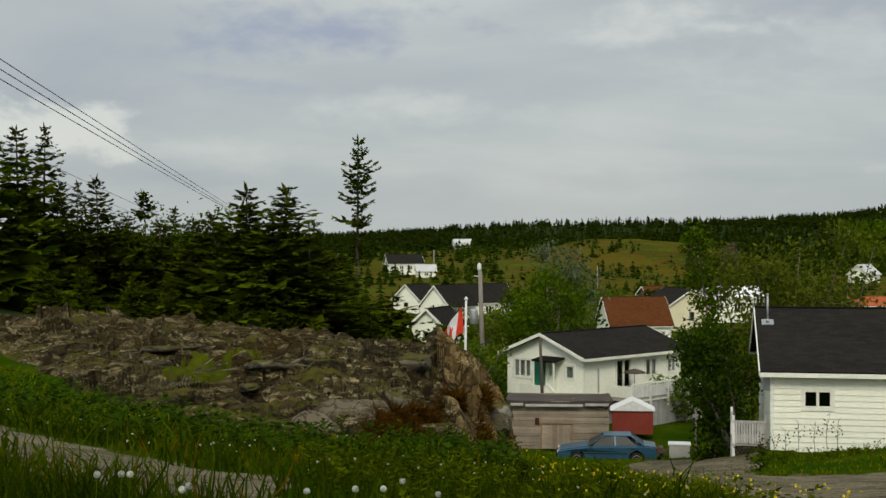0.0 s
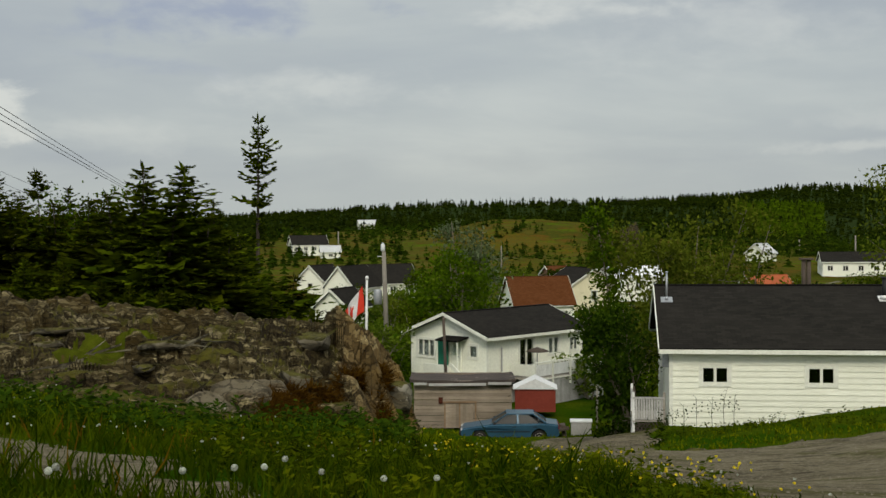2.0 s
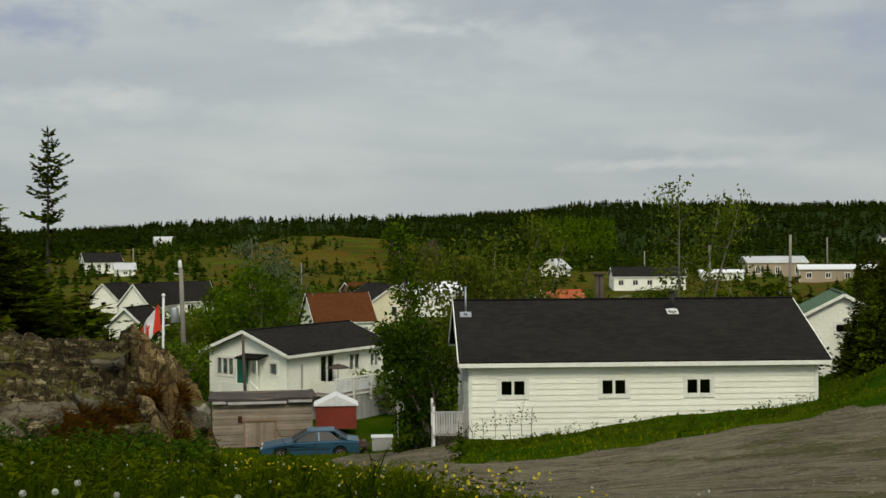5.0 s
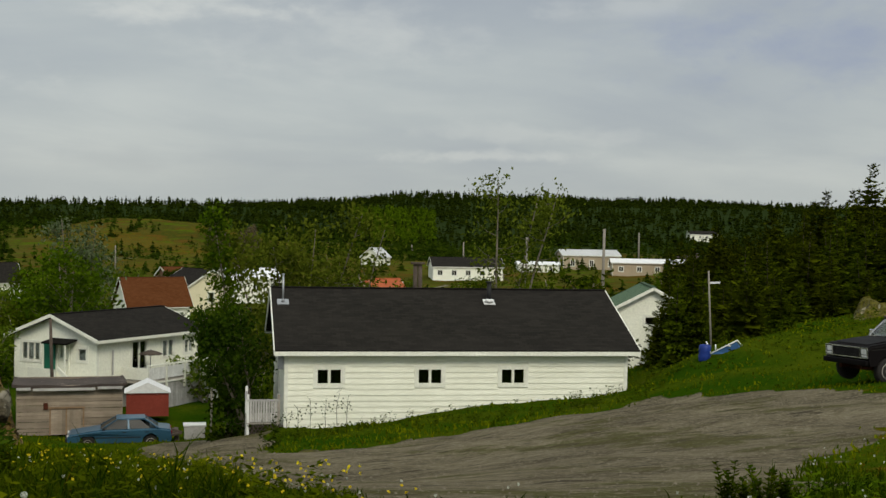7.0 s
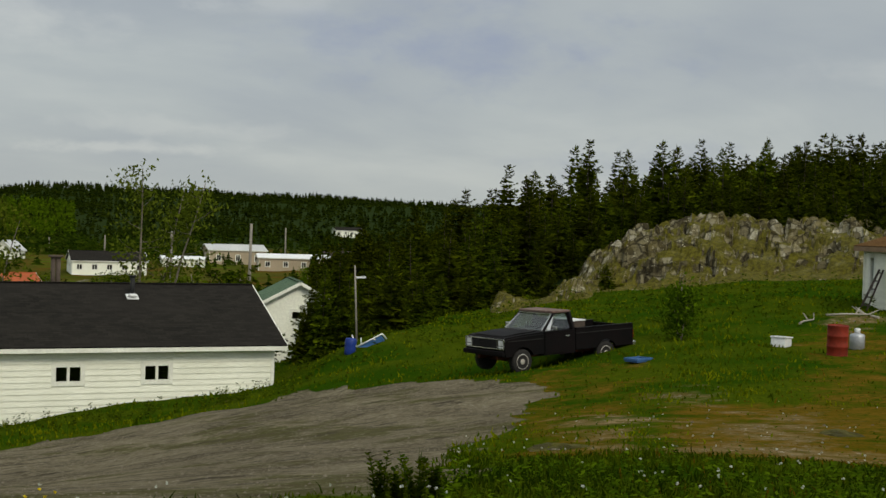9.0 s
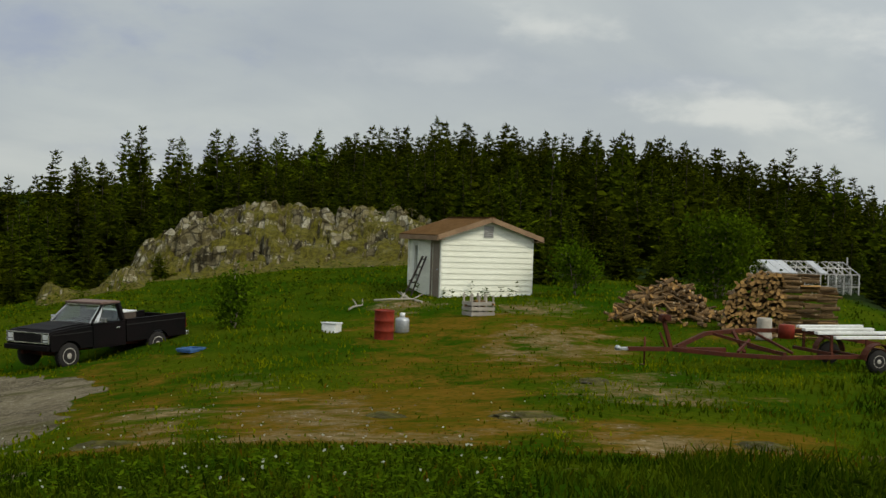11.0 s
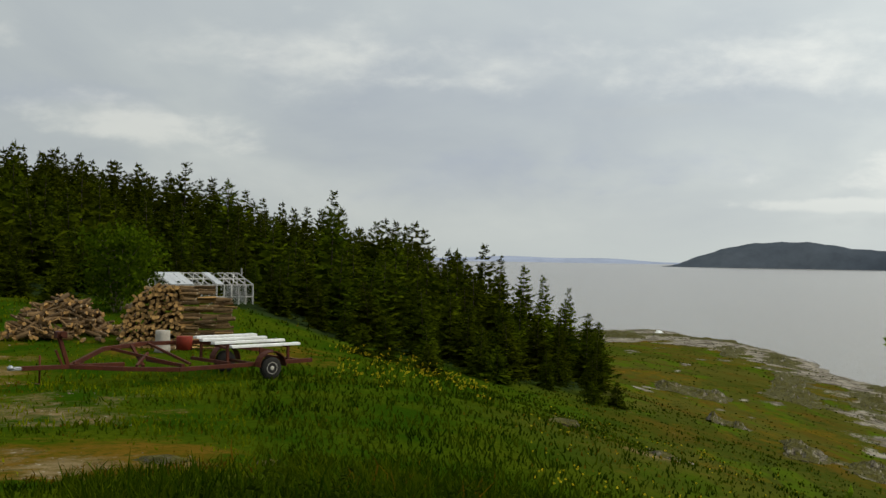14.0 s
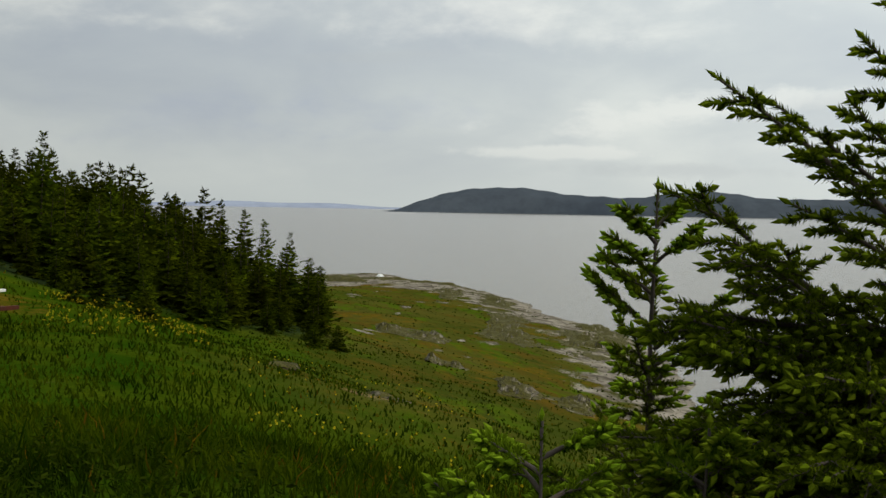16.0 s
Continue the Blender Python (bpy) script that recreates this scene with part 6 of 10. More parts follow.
# ---------------------------------------------------------------- vehicles
def arch_line(x0, x1, z, wheels, r):
    """The lower edge of a body side from x0 to x1, with round cut-outs over the wheels."""
    pts = [(x0, z)]
    step = 1 if x1 > x0 else -1
    for wx, wz in sorted(wheels, key=lambda w: w[0] * step):
        half = math.sqrt(max(0.01, r * r - (z - wz) ** 2))
        a0 = math.atan2(z - wz, -step * half)
        a1 = math.atan2(z - wz, step * half)
        if step > 0:
            if a0 < 0:
                a0 += 2 * math.pi
            angles = [a0 + (a1 - a0) * k / 10 for k in range(11)]
        else:
            if a1 < 0:
                a1 += 2 * math.pi
            angles = [a0 + (a1 - a0) * k / 10 for k in range(11)]
        pts += [(wx + r * math.cos(a), wz + r * math.sin(a)) for a in angles]
    return pts + [(x1, z)]


def wheel(parent, x, y, r, width, side, rim_label="pale steel rim", hub=0.62, flat=0.0):
    bm = bmesh.new()
    prof = [(r * hub, -width / 2), (r * 0.93, -width / 2), (r, -width / 2 + 0.03), (r, width / 2 - 0.03), (r * 0.93, width / 2), (r * hub, width / 2)]
    lathe(bm, prof, 28)
    for k in range(28):
        a = 2 * math.pi * k / 28
        box(bm, (r * math.cos(a), r * math.sin(a), 0), (0.02, 0.025, width * 0.8), Matrix.Rotation(a, 3, 'Z'))
    ob = part("tyre", bm, M["rubber"], parent)
    ob.matrix_basis = pose(x, y, r - flat, 90, 0, 0)
    bm = bmesh.new()
    o = width / 2 * side * -1
    lathe(bm, [(r * hub, o * 0.5), (r * hub, o * 1.02), (r * hub * 0.93, o * 1.05), (r * hub * 0.80, o * 0.72), (r * hub * 0.42, o * 0.80), (r * hub * 0.36, o * 1.0), (r * hub * 0.1, o * 1.05)], 24)
    for k in range(5):
        a = 2 * math.pi * k / 5
        lathe(bm, [(0.018, o * 0.8), (0.014, o * 0.98)], 6, c=(r * hub * 0.55 * math.cos(a), r * hub * 0.55 * math.sin(a), 0))
    bmesh.ops.recalc_face_normals(bm, faces=bm.faces)
    part("rim", bm, M["rim"], ob, rim_label)
    return ob


def frame_quad(bm, a, b, c, d, w, mat=0):
    """Bars along the four sides of a quad."""
    for p, q in ((a, b), (b, c), (c, d), (d, a)):
        beam(bm, p, q, w, w, mat=mat)


def pane_quad(bm, a, b, c, d, t=0.006):
    a, b, c, d = map(Vector, (a, b, c, d))
    n = (b - a).cross(d - a).normalized() * t
    f = [bm.verts.new(p + n) for p in (a, b, c, d)]
    g = [bm.verts.new(p - n) for p in (a, b, c, d)]
    bm.faces.new(f)
    bm.faces.new(g[::-1])
    for i in range(4):
        bm.faces.new((f[i], g[i], g[(i + 1) % 4], f[(i + 1) % 4]))


def pickup(m):
    tr = thing("pickup_truck", m, "flat black old pickup truck with rusty roof parked on grass", "truck")
    R, hw = 0.38, 0.98
    wheels = [(1.76, R), (-1.70, R)]
    # hood and front wings
    bm = bmesh.new()
    low = arch_line(0.92, 2.42, 0.56, wheels[:1], 0.45)
    prism(bm, low + [(2.45, 0.66), (2.45, 1.08), (2.34, 1.15), (1.7, 1.20), (0.92, 1.23)], -hw, hw)
    bmesh.ops.bevel(bm, geom=[e for e in bm.edges if abs(e.verts[0].co.y) > 0.9 and e.verts[0].co.y * e.verts[1].co.y > 0 and min(v.co.z for v in e.verts) > 1.0], offset=0.06, segments=3, affect='EDGES')
    part("front_body", bm, M["truck_paint"], tr)
    bm = bmesh.new()
    prism(bm, [(1.02, 1.225), (2.26, 1.165), (2.30, 1.175), (1.7, 1.235), (1.04, 1.258)], -0.74, 0.74)
    part("hood", bm, M["truck_paint"], tr)
    # cab
    bm = bmesh.new()
    prism(bm, [(-0.36, 0.5), (0.915, 0.5), (0.915, 1.235), (-0.36, 1.235)], -hw, hw)
    part("cab", bm, M["truck_paint"], tr)
    for y in (-1, 1):
        bm = bmesh.new()
        prism(bm, [(-0.12, 0.56), (0.85, 0.56), (0.90, 0.62), (0.90, 1.22), (-0.15, 1.22), (-0.15, 0.6)], y * (hw + 0.004), y * (hw + 0.022))
        door = part("door", bm, M["truck_paint"], tr)
        bm = bmesh.new()
        box(bm, (-0.03, y * (hw + 0.03), 1.06), (0.14, 0.02, 0.04), bevel=0.006)
        part("handle", bm, M["chrome"], door)
        bm = bmesh.new()
        beam(bm, (0.62, y * hw, 1.24), (0.62, y * (hw + 0.12), 1.30), 0.025)
        box(bm, (0.62, y * (hw + 0.16), 1.34), (0.06, 0.20, 0.13), bevel=0.02)
        part("mirror", bm, M["chrome"], tr, "chrome wing mirror")
        for mx, mz, ml in ((1.66, 1.03, 1.42), (-1.62, 1.10, 2.44)):
            bm = bmesh.new()
            box(bm, (mx, y * (hw + 0.006), mz), (ml, 0.010, 0.022))
            part("side_moulding", bm, M["rubber"], tr)
    # greenhouse: base and roof corners
    B = {k: Vector(v) for k, v in dict(fl=(0.90, 0.92, 1.235), fr=(0.90, -0.92, 1.235), rl=(-0.30, 0.92, 1.235), rr=(-0.30, -0.92, 1.235), tfl=(0.36, 0.78, 1.77), tfr=(0.36, -0.78, 1.77), trl=(-0.24, 0.78, 1.77), trr=(-0.24, -0.78, 1.77)).items()}
    bm = bmesh.new()
    for a, b in (("rl", "trl"), ("rr", "trr")):
        beam(bm, B[a], B[b], 0.17, 0.12, 0.02)
    beam(bm, B["rl"], B["rr"], 0.06)
    beam(bm, B["trl"], B["trr"], 0.08)
    for s in ("l", "r"):
        beam(bm, B["f" + s], B["tf" + s], 0.06, 0.05)
        beam(bm, B["tf" + s], B["tr" + s], 0.06)
    part("pillars", bm, M["truck_paint"], tr)
    bm = bmesh.new()
    frame_quad(bm, B["fl"] + Vector((0.03, -0.03, 0.02)), B["fr"] + Vector((0.03, 0.03, 0.02)), B["tfr"] + Vector((0.04, 0.03, -0.03)), B["tfl"] + Vector((0.04, -0.03, -0.03)), 0.035)
    ws = part("windscreen_trim", bm, M["chrome"], tr, "chrome windscreen trim")
    bm = bmesh.new()
    pane_quad(bm, B["fl"] + Vector((0.0, -0.04, 0.03)), B["fr"] + Vector((0.0, 0.04, 0.03)), B["tfr"] + Vector((0.01, 0.04, -0.03)), B["tfl"] + Vector((0.01, -0.04, -0.03)))
    part("windscreen", bm, M["car_glass"], tr)
    for s, y in (("l", 1), ("r", -1)):
        bm = bmesh.new()
        pane_quad(bm, B["f" + s] + Vector((-0.08, 0, 0.02)), B["r" + s] + Vector((0.12, 0, 0.02)), B["tr" + s] + Vector((0.1, 0, -0.04)), B["tf" + s] + Vector((-0.05, 0, -0.04)))
        part("side_window", bm, M["car_glass"], tr)
        bm = bmesh.new()
        beam(bm, B["f" + s] + Vector((-0.26, 0.012 * y, 0.0)), B["tf" + s] + Vector((-0.04, 0.012 * y, -0.03)), 0.03)
        pane_quad(bm, B["f" + s] + Vector((-0.06, 0.01 * y, 0.02)), B["f" + s] + Vector((-0.25, 0.01 * y, 0.02)), B["tf" + s] + Vector((-0.06, 0.01 * y, -0.05)), B["tf" + s] + Vector((-0.03, 0.01 * y, -0.05)))
        part("vent_window", bm, M["chrome"], tr, "pale quarter window")
    bm = bmesh.new()
    pane_quad(bm, B["rl"] + Vector((0, -0.12, 0.05)), B["rr"] + Vector((0, 0.12, 0.05)), B["trr"] + Vector((0, 0.1, -0.06)), B["trl"] + Vector((0, -0.1, -0.06)))
    part("rear_window", bm, M["car_glass"], tr)
    bm = bmesh.new()
    box(bm, (0.06, 0, 1.80), (0.76, 1.64, 0.07), bevel=0.03)
    part("roof", bm, M["truck_roof"], tr, "rust-speckled brown roof panel")
    bm = bmesh.new()
    box(bm, (0.05, 0, 1.16), (0.45, 1.5, 0.3), bevel=0.06)
    box(bm, (-0.16, 0, 1.36), (0.14, 1.5, 0.36), bevel=0.05)
    part("bench_seat", bm, M["dark"], tr)
    bm = bmesh.new()
    for a in range(16):
        p = [Vector((0.60, 0.42 + 0.19 * math.cos(q), 1.30 + 0.17 * math.sin(q))) for q in (2 * math.pi * a / 16, 2 * math.pi * (a + 1) / 16)]
        tube(bm, p, 0.014, 6)
    part("steering_wheel", bm, M["rubber"], tr)
    # bed
    for y in (-1, 1):
        bm = bmesh.new()
        low = arch_line(-2.86, -0.40, 0.58, wheels[1:], 0.45)
        prism(bm, low + [(-0.40, 1.21), (-0.44, 1.24), (-2.84, 1.24), (-2.88, 1.21)], y * (hw - 0.09), y * hw)
        bedside = part("bed_side", bm, M["truck_paint"], tr)
        bm = bmesh.new()
        box(bm, (-1.64, y * (hw - 0.05), 1.255), (2.46, 0.13, 0.035), bevel=0.012)
        part("bed_rail", bm, M["truck_paint"], bedside)
        bm = bmesh.new()
        box(bm, (-2.895, y * (hw - 0.09), 0.94), (0.03, 0.14, 0.3), bevel=0.01)
        part("tail_lamp", bm, M["tail_lens"], tr, "red tail lamp")
    bm = bmesh.new()
    box(bm, (-1.64, 0, 0.70), (2.45, 1.7, 0.06))
    box(bm, (-0.43, 0, 0.96), (0.05, 1.76, 0.5))
    part("bed_floor", bm, M["truck_paint"], tr)
    bm = bmesh.new()
    box(bm, (-2.87, 0, 0.95), (0.05, 1.74, 0.5), bevel=0.012)
    part("tailgate", bm, M["truck_paint"], tr)
    bm = bmesh.new()
    box(bm, (-0.75, 0.0, 1.20), (0.5, 1.5, 0.5), bevel=0.02)
    part("tool_box", bm, M["dark_wood"], tr, "dark tool box across the bed")
    bm = bmesh.new()
    box(bm, (-0.75, 0.0, 1.47), (0.54, 1.54, 0.04), bevel=0.01)
    part("tool_box_lid", bm, M["white_plastic"], tr, "pale lid")
    # grille, lamps, bumpers
    bm = bmesh.new()
    for k in range(6):
        box(bm, (2.465, 0, 0.84 + 0.042 * k), (0.03, 1.22, 0.014))
    for k in range(9):
        box(bm, (2.462, -0.6 + 0.15 * k, 0.95), (0.026, 0.014, 0.26))
    box(bm, (2.455, 0, 0.95), (0.02, 1.24, 0.27))
    grille = part("grille", bm, M["rubber"], tr, "black bar grille")
    bm = bmesh.new()
    frame_quad(bm, Vector((2.475, 0.93, 0.80)), Vector((2.475, -0.93, 0.80)), Vector((2.475, -0.93, 1.09)), Vector((2.475, 0.93, 1.09)), 0.03)
    for y in (-0.63, 0.63):
        box(bm, (2.475, y, 0.95), (0.025, 0.03, 0.27))
    part("grille_surround", bm, M["chrome"], grille)
    for y in (-0.78, 0.78):
        bm = bmesh.new()
        box(bm, (2.47, y, 0.98), (0.035, 0.21, 0.15), bevel=0.012)
        part("headlight", bm, M["lamp_glass"], tr, "square clear headlight")
        bm = bmesh.new()
        box(bm, (2.47, y, 0.855), (0.03, 0.21, 0.06), bevel=0.008)
        part("indicator", bm, M["lamp_glass"], tr, "small clear indicator lamp")
    bm = bmesh.new()
    box(bm, (2.52, 0, 0.66), (0.12, 1.94, 0.15), bevel=0.03)
    part("front_bumper", bm, M["truck_paint"], tr)
    bm = bmesh.new()
    box(bm, (-2.96, 0, 0.60), (0.14, 1.9, 0.16), bevel=0.03)
    part("rear_bumper", bm, M["chrome"], tr, "dull chrome rear bumper")
    bm = bmesh.new()
    for y in (-0.45, 0.45):
        box(bm, (-0.2, y, 0.5), (5.1, 0.1, 0.14))
    for x in (1.76, -1.70):
        tube(bm, [(x, -0.8, R), (x, 0.8, R)], 0.05, 10)
    lathe(bm, [(0.1, -0.12), (0.14, 0), (0.1, 0.12)], 10, c=(-1.70, 0, R))
    box(bm, (1.5, 0, 0.62), (0.9, 0.6, 0.4))
    part("chassis", bm, M["rust"], tr, "rusty underbody")
    for x in (1.76, -1.70):
        for y in (-1, 1):
            wheel(tr, x, y * 0.84, R, 0.22, y, "pale spoked wheel rim")
    return tr


pickup(pose(23.97, 27.14, 10.18, 1.1, 2.75, 179.4) @ Matrix.Scale(0.88, 4))


def sedan(m):
    car = thing("car", m, "blue four-door sedan with a damaged rear parked on grass", "car")
    R, hw = 0.30, 0.83
    wheels = [(1.38, R), (-1.28, R)]
    bm = bmesh.new()
    side = arch_line(-2.12, 2.18, 0.26, wheels, 0.37)
    prism(bm, side + [(2.24, 0.36), (2.24, 0.56), (2.12, 0.68), (0.98, 0.86), (0.9, 0.88), (-1.45, 0.92), (-1.62, 0.93), (-2.12, 0.86), (-2.18, 0.7), (-2.18, 0.4)], -hw, hw)
    bmesh.ops.bevel(bm, geom=[e for e in bm.edges if e.verts[0].co.y * e.verts[1].co.y > 0 and min(v.co.z for v in e.verts) > 0.6], offset=0.07, segments=3, affect='EDGES')
    part("body", bm, M["car_paint"], car)
    P = {k: Vector(v) for k, v in dict(fl=(0.86, 0.75, 0.87), fr=(0.86, -0.75, 0.87), rl=(-1.62, 0.75, 0.92), rr=(-1.62, -0.75, 0.92), tfl=(0.16, 0.58, 1.34), tfr=(0.16, -0.58, 1.34), trl=(-1.02, 0.58, 1.34), trr=(-1.02, -0.58, 1.34)).items()}
    bm = bmesh.new()
    box(bm, (-0.43, 0, 1.355), (1.24, 1.2, 0.05), bevel=0.02)
    part("roof", bm, M["car_paint"], car)
    for s in ("l", "r"):
        bm = bmesh.new()
        beam(bm, P["f" + s], P["tf" + s], 0.05)
        beam(bm, P["r" + s], P["tr" + s], 0.12, 0.05)
        mid0, mid1 = P["f" + s].lerp(P["r" + s], 0.48), P["tf" + s].lerp(P["tr" + s], 0.40)
        beam(bm, mid0, mid1, 0.07, 0.04)
        beam(bm, P["tf" + s], P["tr" + s], 0.05)
        part("pillar", bm, M["car_paint"], car)
    for s in ("l", "r"):
        for a, b in ((0.05, 0.45), (0.51, 0.86)):
            bm = bmesh.new()
            lo0, lo1 = P["f" + s].lerp(P["r" + s], a), P["f" + s].lerp(P["r" + s], b)
            hi1, hi0 = P["tf" + s].lerp(P["tr" + s], max(0.0, (b - 0.1) * 1.05)), P["tf" + s].lerp(P["tr" + s], max(0.02, (a - 0.1) * 1.0))
            pane_quad(bm, lo0, lo1, hi1, hi0)
            part("side_window", bm, M["car_window"], car)
        y = 1 if s == "l" else -1
        bm = bmesh.new()
        box(bm, (0.72, y * 0.9, 0.93), (0.12, 0.14, 0.1), bevel=0.02)
        part("mirror", bm, M["rubber"], car, "black door mirror")
        for x in (-0.15, -1.1):
            bm = bmesh.new()
            box(bm, (x, y * (hw + 0.008), 0.76), (0.17, 0.02, 0.035), bevel=0.006)
            part("handle", bm, M["rubber"], car)
        bm = bmesh.new()
        box(bm, (0.1, y * (hw + 0.006), 0.52), (1.9, 0.016, 0.04))
        part("side_strip", bm, M["rubber"], car)
        bm = bmesh.new()
        box(bm, (2.22, y * 0.58, 0.58), (0.06, 0.36, 0.12), bevel=0.015)
        part("headlight", bm, M["lamp_glass"], car)
        bm = bmesh.new()
        box(bm, (-2.17, y * 0.6, 0.72), (0.05, 0.36, 0.14), bevel=0.015)
        part("tail_lamp", bm, M["tail_lens"], car)
    for a, b, c, d, n in (("fl", "fr", "tfr", "tfl", "windscreen"), ("rr", "rl", "trl", "trr", "rear_window")):
        bm = bmesh.new()
        pane_quad(bm, P[a], P[b], P[c], P[d])
        part(n, bm, M["car_window"], car)
    bm = bmesh.new()
    box(bm, (-0.35, 0, 0.7), (2.3, 1.4, 0.3), bevel=0.05)
    for x in (0.05, -0.95):
        box(bm, (x - 0.2, 0, 0.98), (0.16, 1.25, 0.5), bevel=0.05)
    part("seats", bm, M["dark"], car)
    bm = bmesh.new()
    box(bm, (2.26, 0, 0.40), (0.12, 1.66, 0.2), bevel=0.04)
    part("front_bumper", bm, M["rubber"], car)
    bm = bmesh.new()
    box(bm, (-2.32, 0.1, 0.62), (0.34, 1.6, 0.12), Matrix.Rotation(0.25, 3, 'Y'), 0.03)
    box(bm, (-2.42, 0.0, 0.42), (0.2, 1.5, 0.14), Matrix.Rotation(-0.3, 3, 'X'), 0.03)
    beam(bm, (-2.15, 0.7, 0.8), (-2.62, 0.75, 0.66), 0.05, 0.16)
    part("hanging_bumper", bm, M["dark_wood"], car, "loose damaged rear bumper")
    for x, f in ((1.38, 0.02), (-1.28, 0.02)):
        for y in (-1, 1):
            wheel(car, x, y * 0.72, R, 0.18, y, "pale wheel rim", 0.62 if x < 0 else 0.55, 0.03)
    return car


car_p = on_land(7.2, 56.5)
sedan(pose(car_p.x, car_p.y, car_p.z - 0.05, 0, 0, 173) @ Matrix.Diagonal((0.97, 0.97, 0.90, 1)))


def boat_trailer():
    a, b = on_land(64.2, 27.5), on_land(75.8, 30.4)
    ang = math.degrees(math.atan2(b.y - a.y, b.x - a.x))
    L = (b - a).xy.length
    tr = thing("boat_trailer", pose(a.x, a.y, (a.z + b.z) / 2 + 0.02, 0, 0, ang), "rusty red boat trailer with white bunk planks on grass", "trailer")
    zf = 0.36
    bm = bmesh.new()
    beam(bm, (0.12, 0, zf), (2.35, 0, zf), 0.09, 0.09, 0.008)
    part("tongue", bm, M["rust"], tr)
    bm = bmesh.new()
    box(bm, (0.02, 0, zf), (0.3, 0.09, 0.07), bevel=0.015)
    lathe(bm, [(0.06, 0.0), (0.07, 0.05), (0.03, 0.09)], 12, c=(-0.08, 0, zf - 0.02))
    part("coupler", bm, M["galvanised"], tr, "grey steel coupler")
    for y in (-1, 1):
        bm = bmesh.new()
        pts = [(1.15, 0.03 * y, zf), (2.1, 0.5 * y, zf + (0.30 if y > 0 else -0.05)), (3.2, 0.85 * y, zf + (0.36 if y > 0 else -0.08)), (4.6, 0.85 * y, zf + (0.36 if y > 0 else -0.05)), (L, 0.85 * y, zf + (0.08 if y > 0 else 0))]
        for p, q in zip(pts, pts[1:]):
            beam(bm, p, q, 0.075, 0.09, 0.008)
        part("side_rail", bm, M["rust"], tr)
        wheel(tr, 5.35, 1.0 * y, 0.24, 0.16, -1 if y < 0 else 1, "rusty trailer wheel rim", 0.55)
        bm = bmesh.new()
        n = 10
        arcs = [[bm.verts.new((5.35 + rr * math.cos(math.pi * k / n), yy * y, 0.27 + rr * math.sin(math.pi * k / n))) for k in range(n + 1)] for rr, yy in ((0.35, 0.89), (0.35, 1.13), (0.33, 1.13), (0.33, 0.89))]
        for p, q in zip(arcs, arcs[1:] + arcs[:1]):
            for k in range(n):
                bm.faces.new((p[k], q[k], q[k + 1], p[k + 1]))
        bmesh.ops.recalc_face_normals(bm, faces=bm.faces)
        part("mudguard", bm, M["rust"], tr, "rounded rusty mudguard")
    for x in (3.3, 4.4, 6.2):
        bm = bmesh.new()
        beam(bm, (x, -0.85, zf), (x, 0.85, zf), 0.07)
        part("cross_bar", bm, M["rust"], tr)
    bm = bmesh.new()
    tube(bm, [(5.35, -0.95, 0.28), (5.35, 0.95, 0.28)], 0.035, 10)
    part("axle", bm, M["rust"], tr)
    bm = bmesh.new()
    beam(bm, (2.3, 0.55, zf + 0.30), (3.3, -0.5, zf), 0.06)
    beam(bm, (2.4, -0.5, zf), (3.0, 0.2, zf + 0.2), 0.05)
    beam(bm, (2.75, -0.1, zf - 0.05), (2.75, 0.5, zf + 0.36), 0.06)
    beam(bm, (3.6, -0.6, zf), (3.3, 0.8, zf + 0.36), 0.05)
    part("brace", bm, M["rust"], tr)
    bm = bmesh.new()
    beam(bm, (1.12, 0, zf), (0.92, 0, zf + 0.62), 0.08, 0.08, 0.008)
    beam(bm, (1.0, 0.0, zf + 0.02), (0.85, 0, zf + 0.35), 0.04)
    box(bm, (0.95, 0, zf + 0.66), (0.22, 0.2, 0.14), bevel=0.02)
    tube(bm, [(0.95, -0.16, zf + 0.68), (0.95, 0.16, zf + 0.68)], 0.06, 10)
    beam(bm, (1.2, -0.1, zf + 0.08), (1.55, 0.25, zf + 0.05), 0.035)
    part("winch_post", bm, M["rust"], tr, "rusty winch post")
    bm = bmesh.new()
    tube(bm, [(0.55, 0.08, zf + 0.25), (0.55, 0.08, 0.02)], 0.022, 8)
    box(bm, (0.55, 0.08, 0.02), (0.16, 0.12, 0.03))
    part("jack", bm, M["rust"], tr, "thin rusty jockey jack")
    for k, (y, z, x0, x1) in enumerate(((-0.62, 0.70, 4.55, 6.35), (-0.2, 0.76, 4.35, 6.2), (0.25, 0.80, 4.3, 6.0), (0.62, 0.84, 4.35, 5.95))):
        bm = bmesh.new()
        beam(bm, (x0, y, z), (x1, y + 0.05, z + 0.02), 0.16, 0.06, 0.01)
        part("bunk_plank", bm, M["white_board"], tr, "white painted plank")
    for x in (4.5, 6.05):
        bm = bmesh.new()
        for y in (-0.6, 0.6):
            beam(bm, (x, y, zf), (x, y, 0.74), 0.05)
        beam(bm, (x, -0.62, 0.66), (x, 0.62, 0.76), 0.05)
        part("bunk_bracket", bm, M["rust"], tr)
    bm = bmesh.new()
    lathe(bm, [(0.03, 0.56), (0.18, 0.58), (0.18, 0.86), (0.16, 0.88)], 16, c=(4.05, 0.55, 0))
    part("keel_roller", bm, M["red_drum"], tr, "red round roller bracket")
    return tr


boat_trailer()
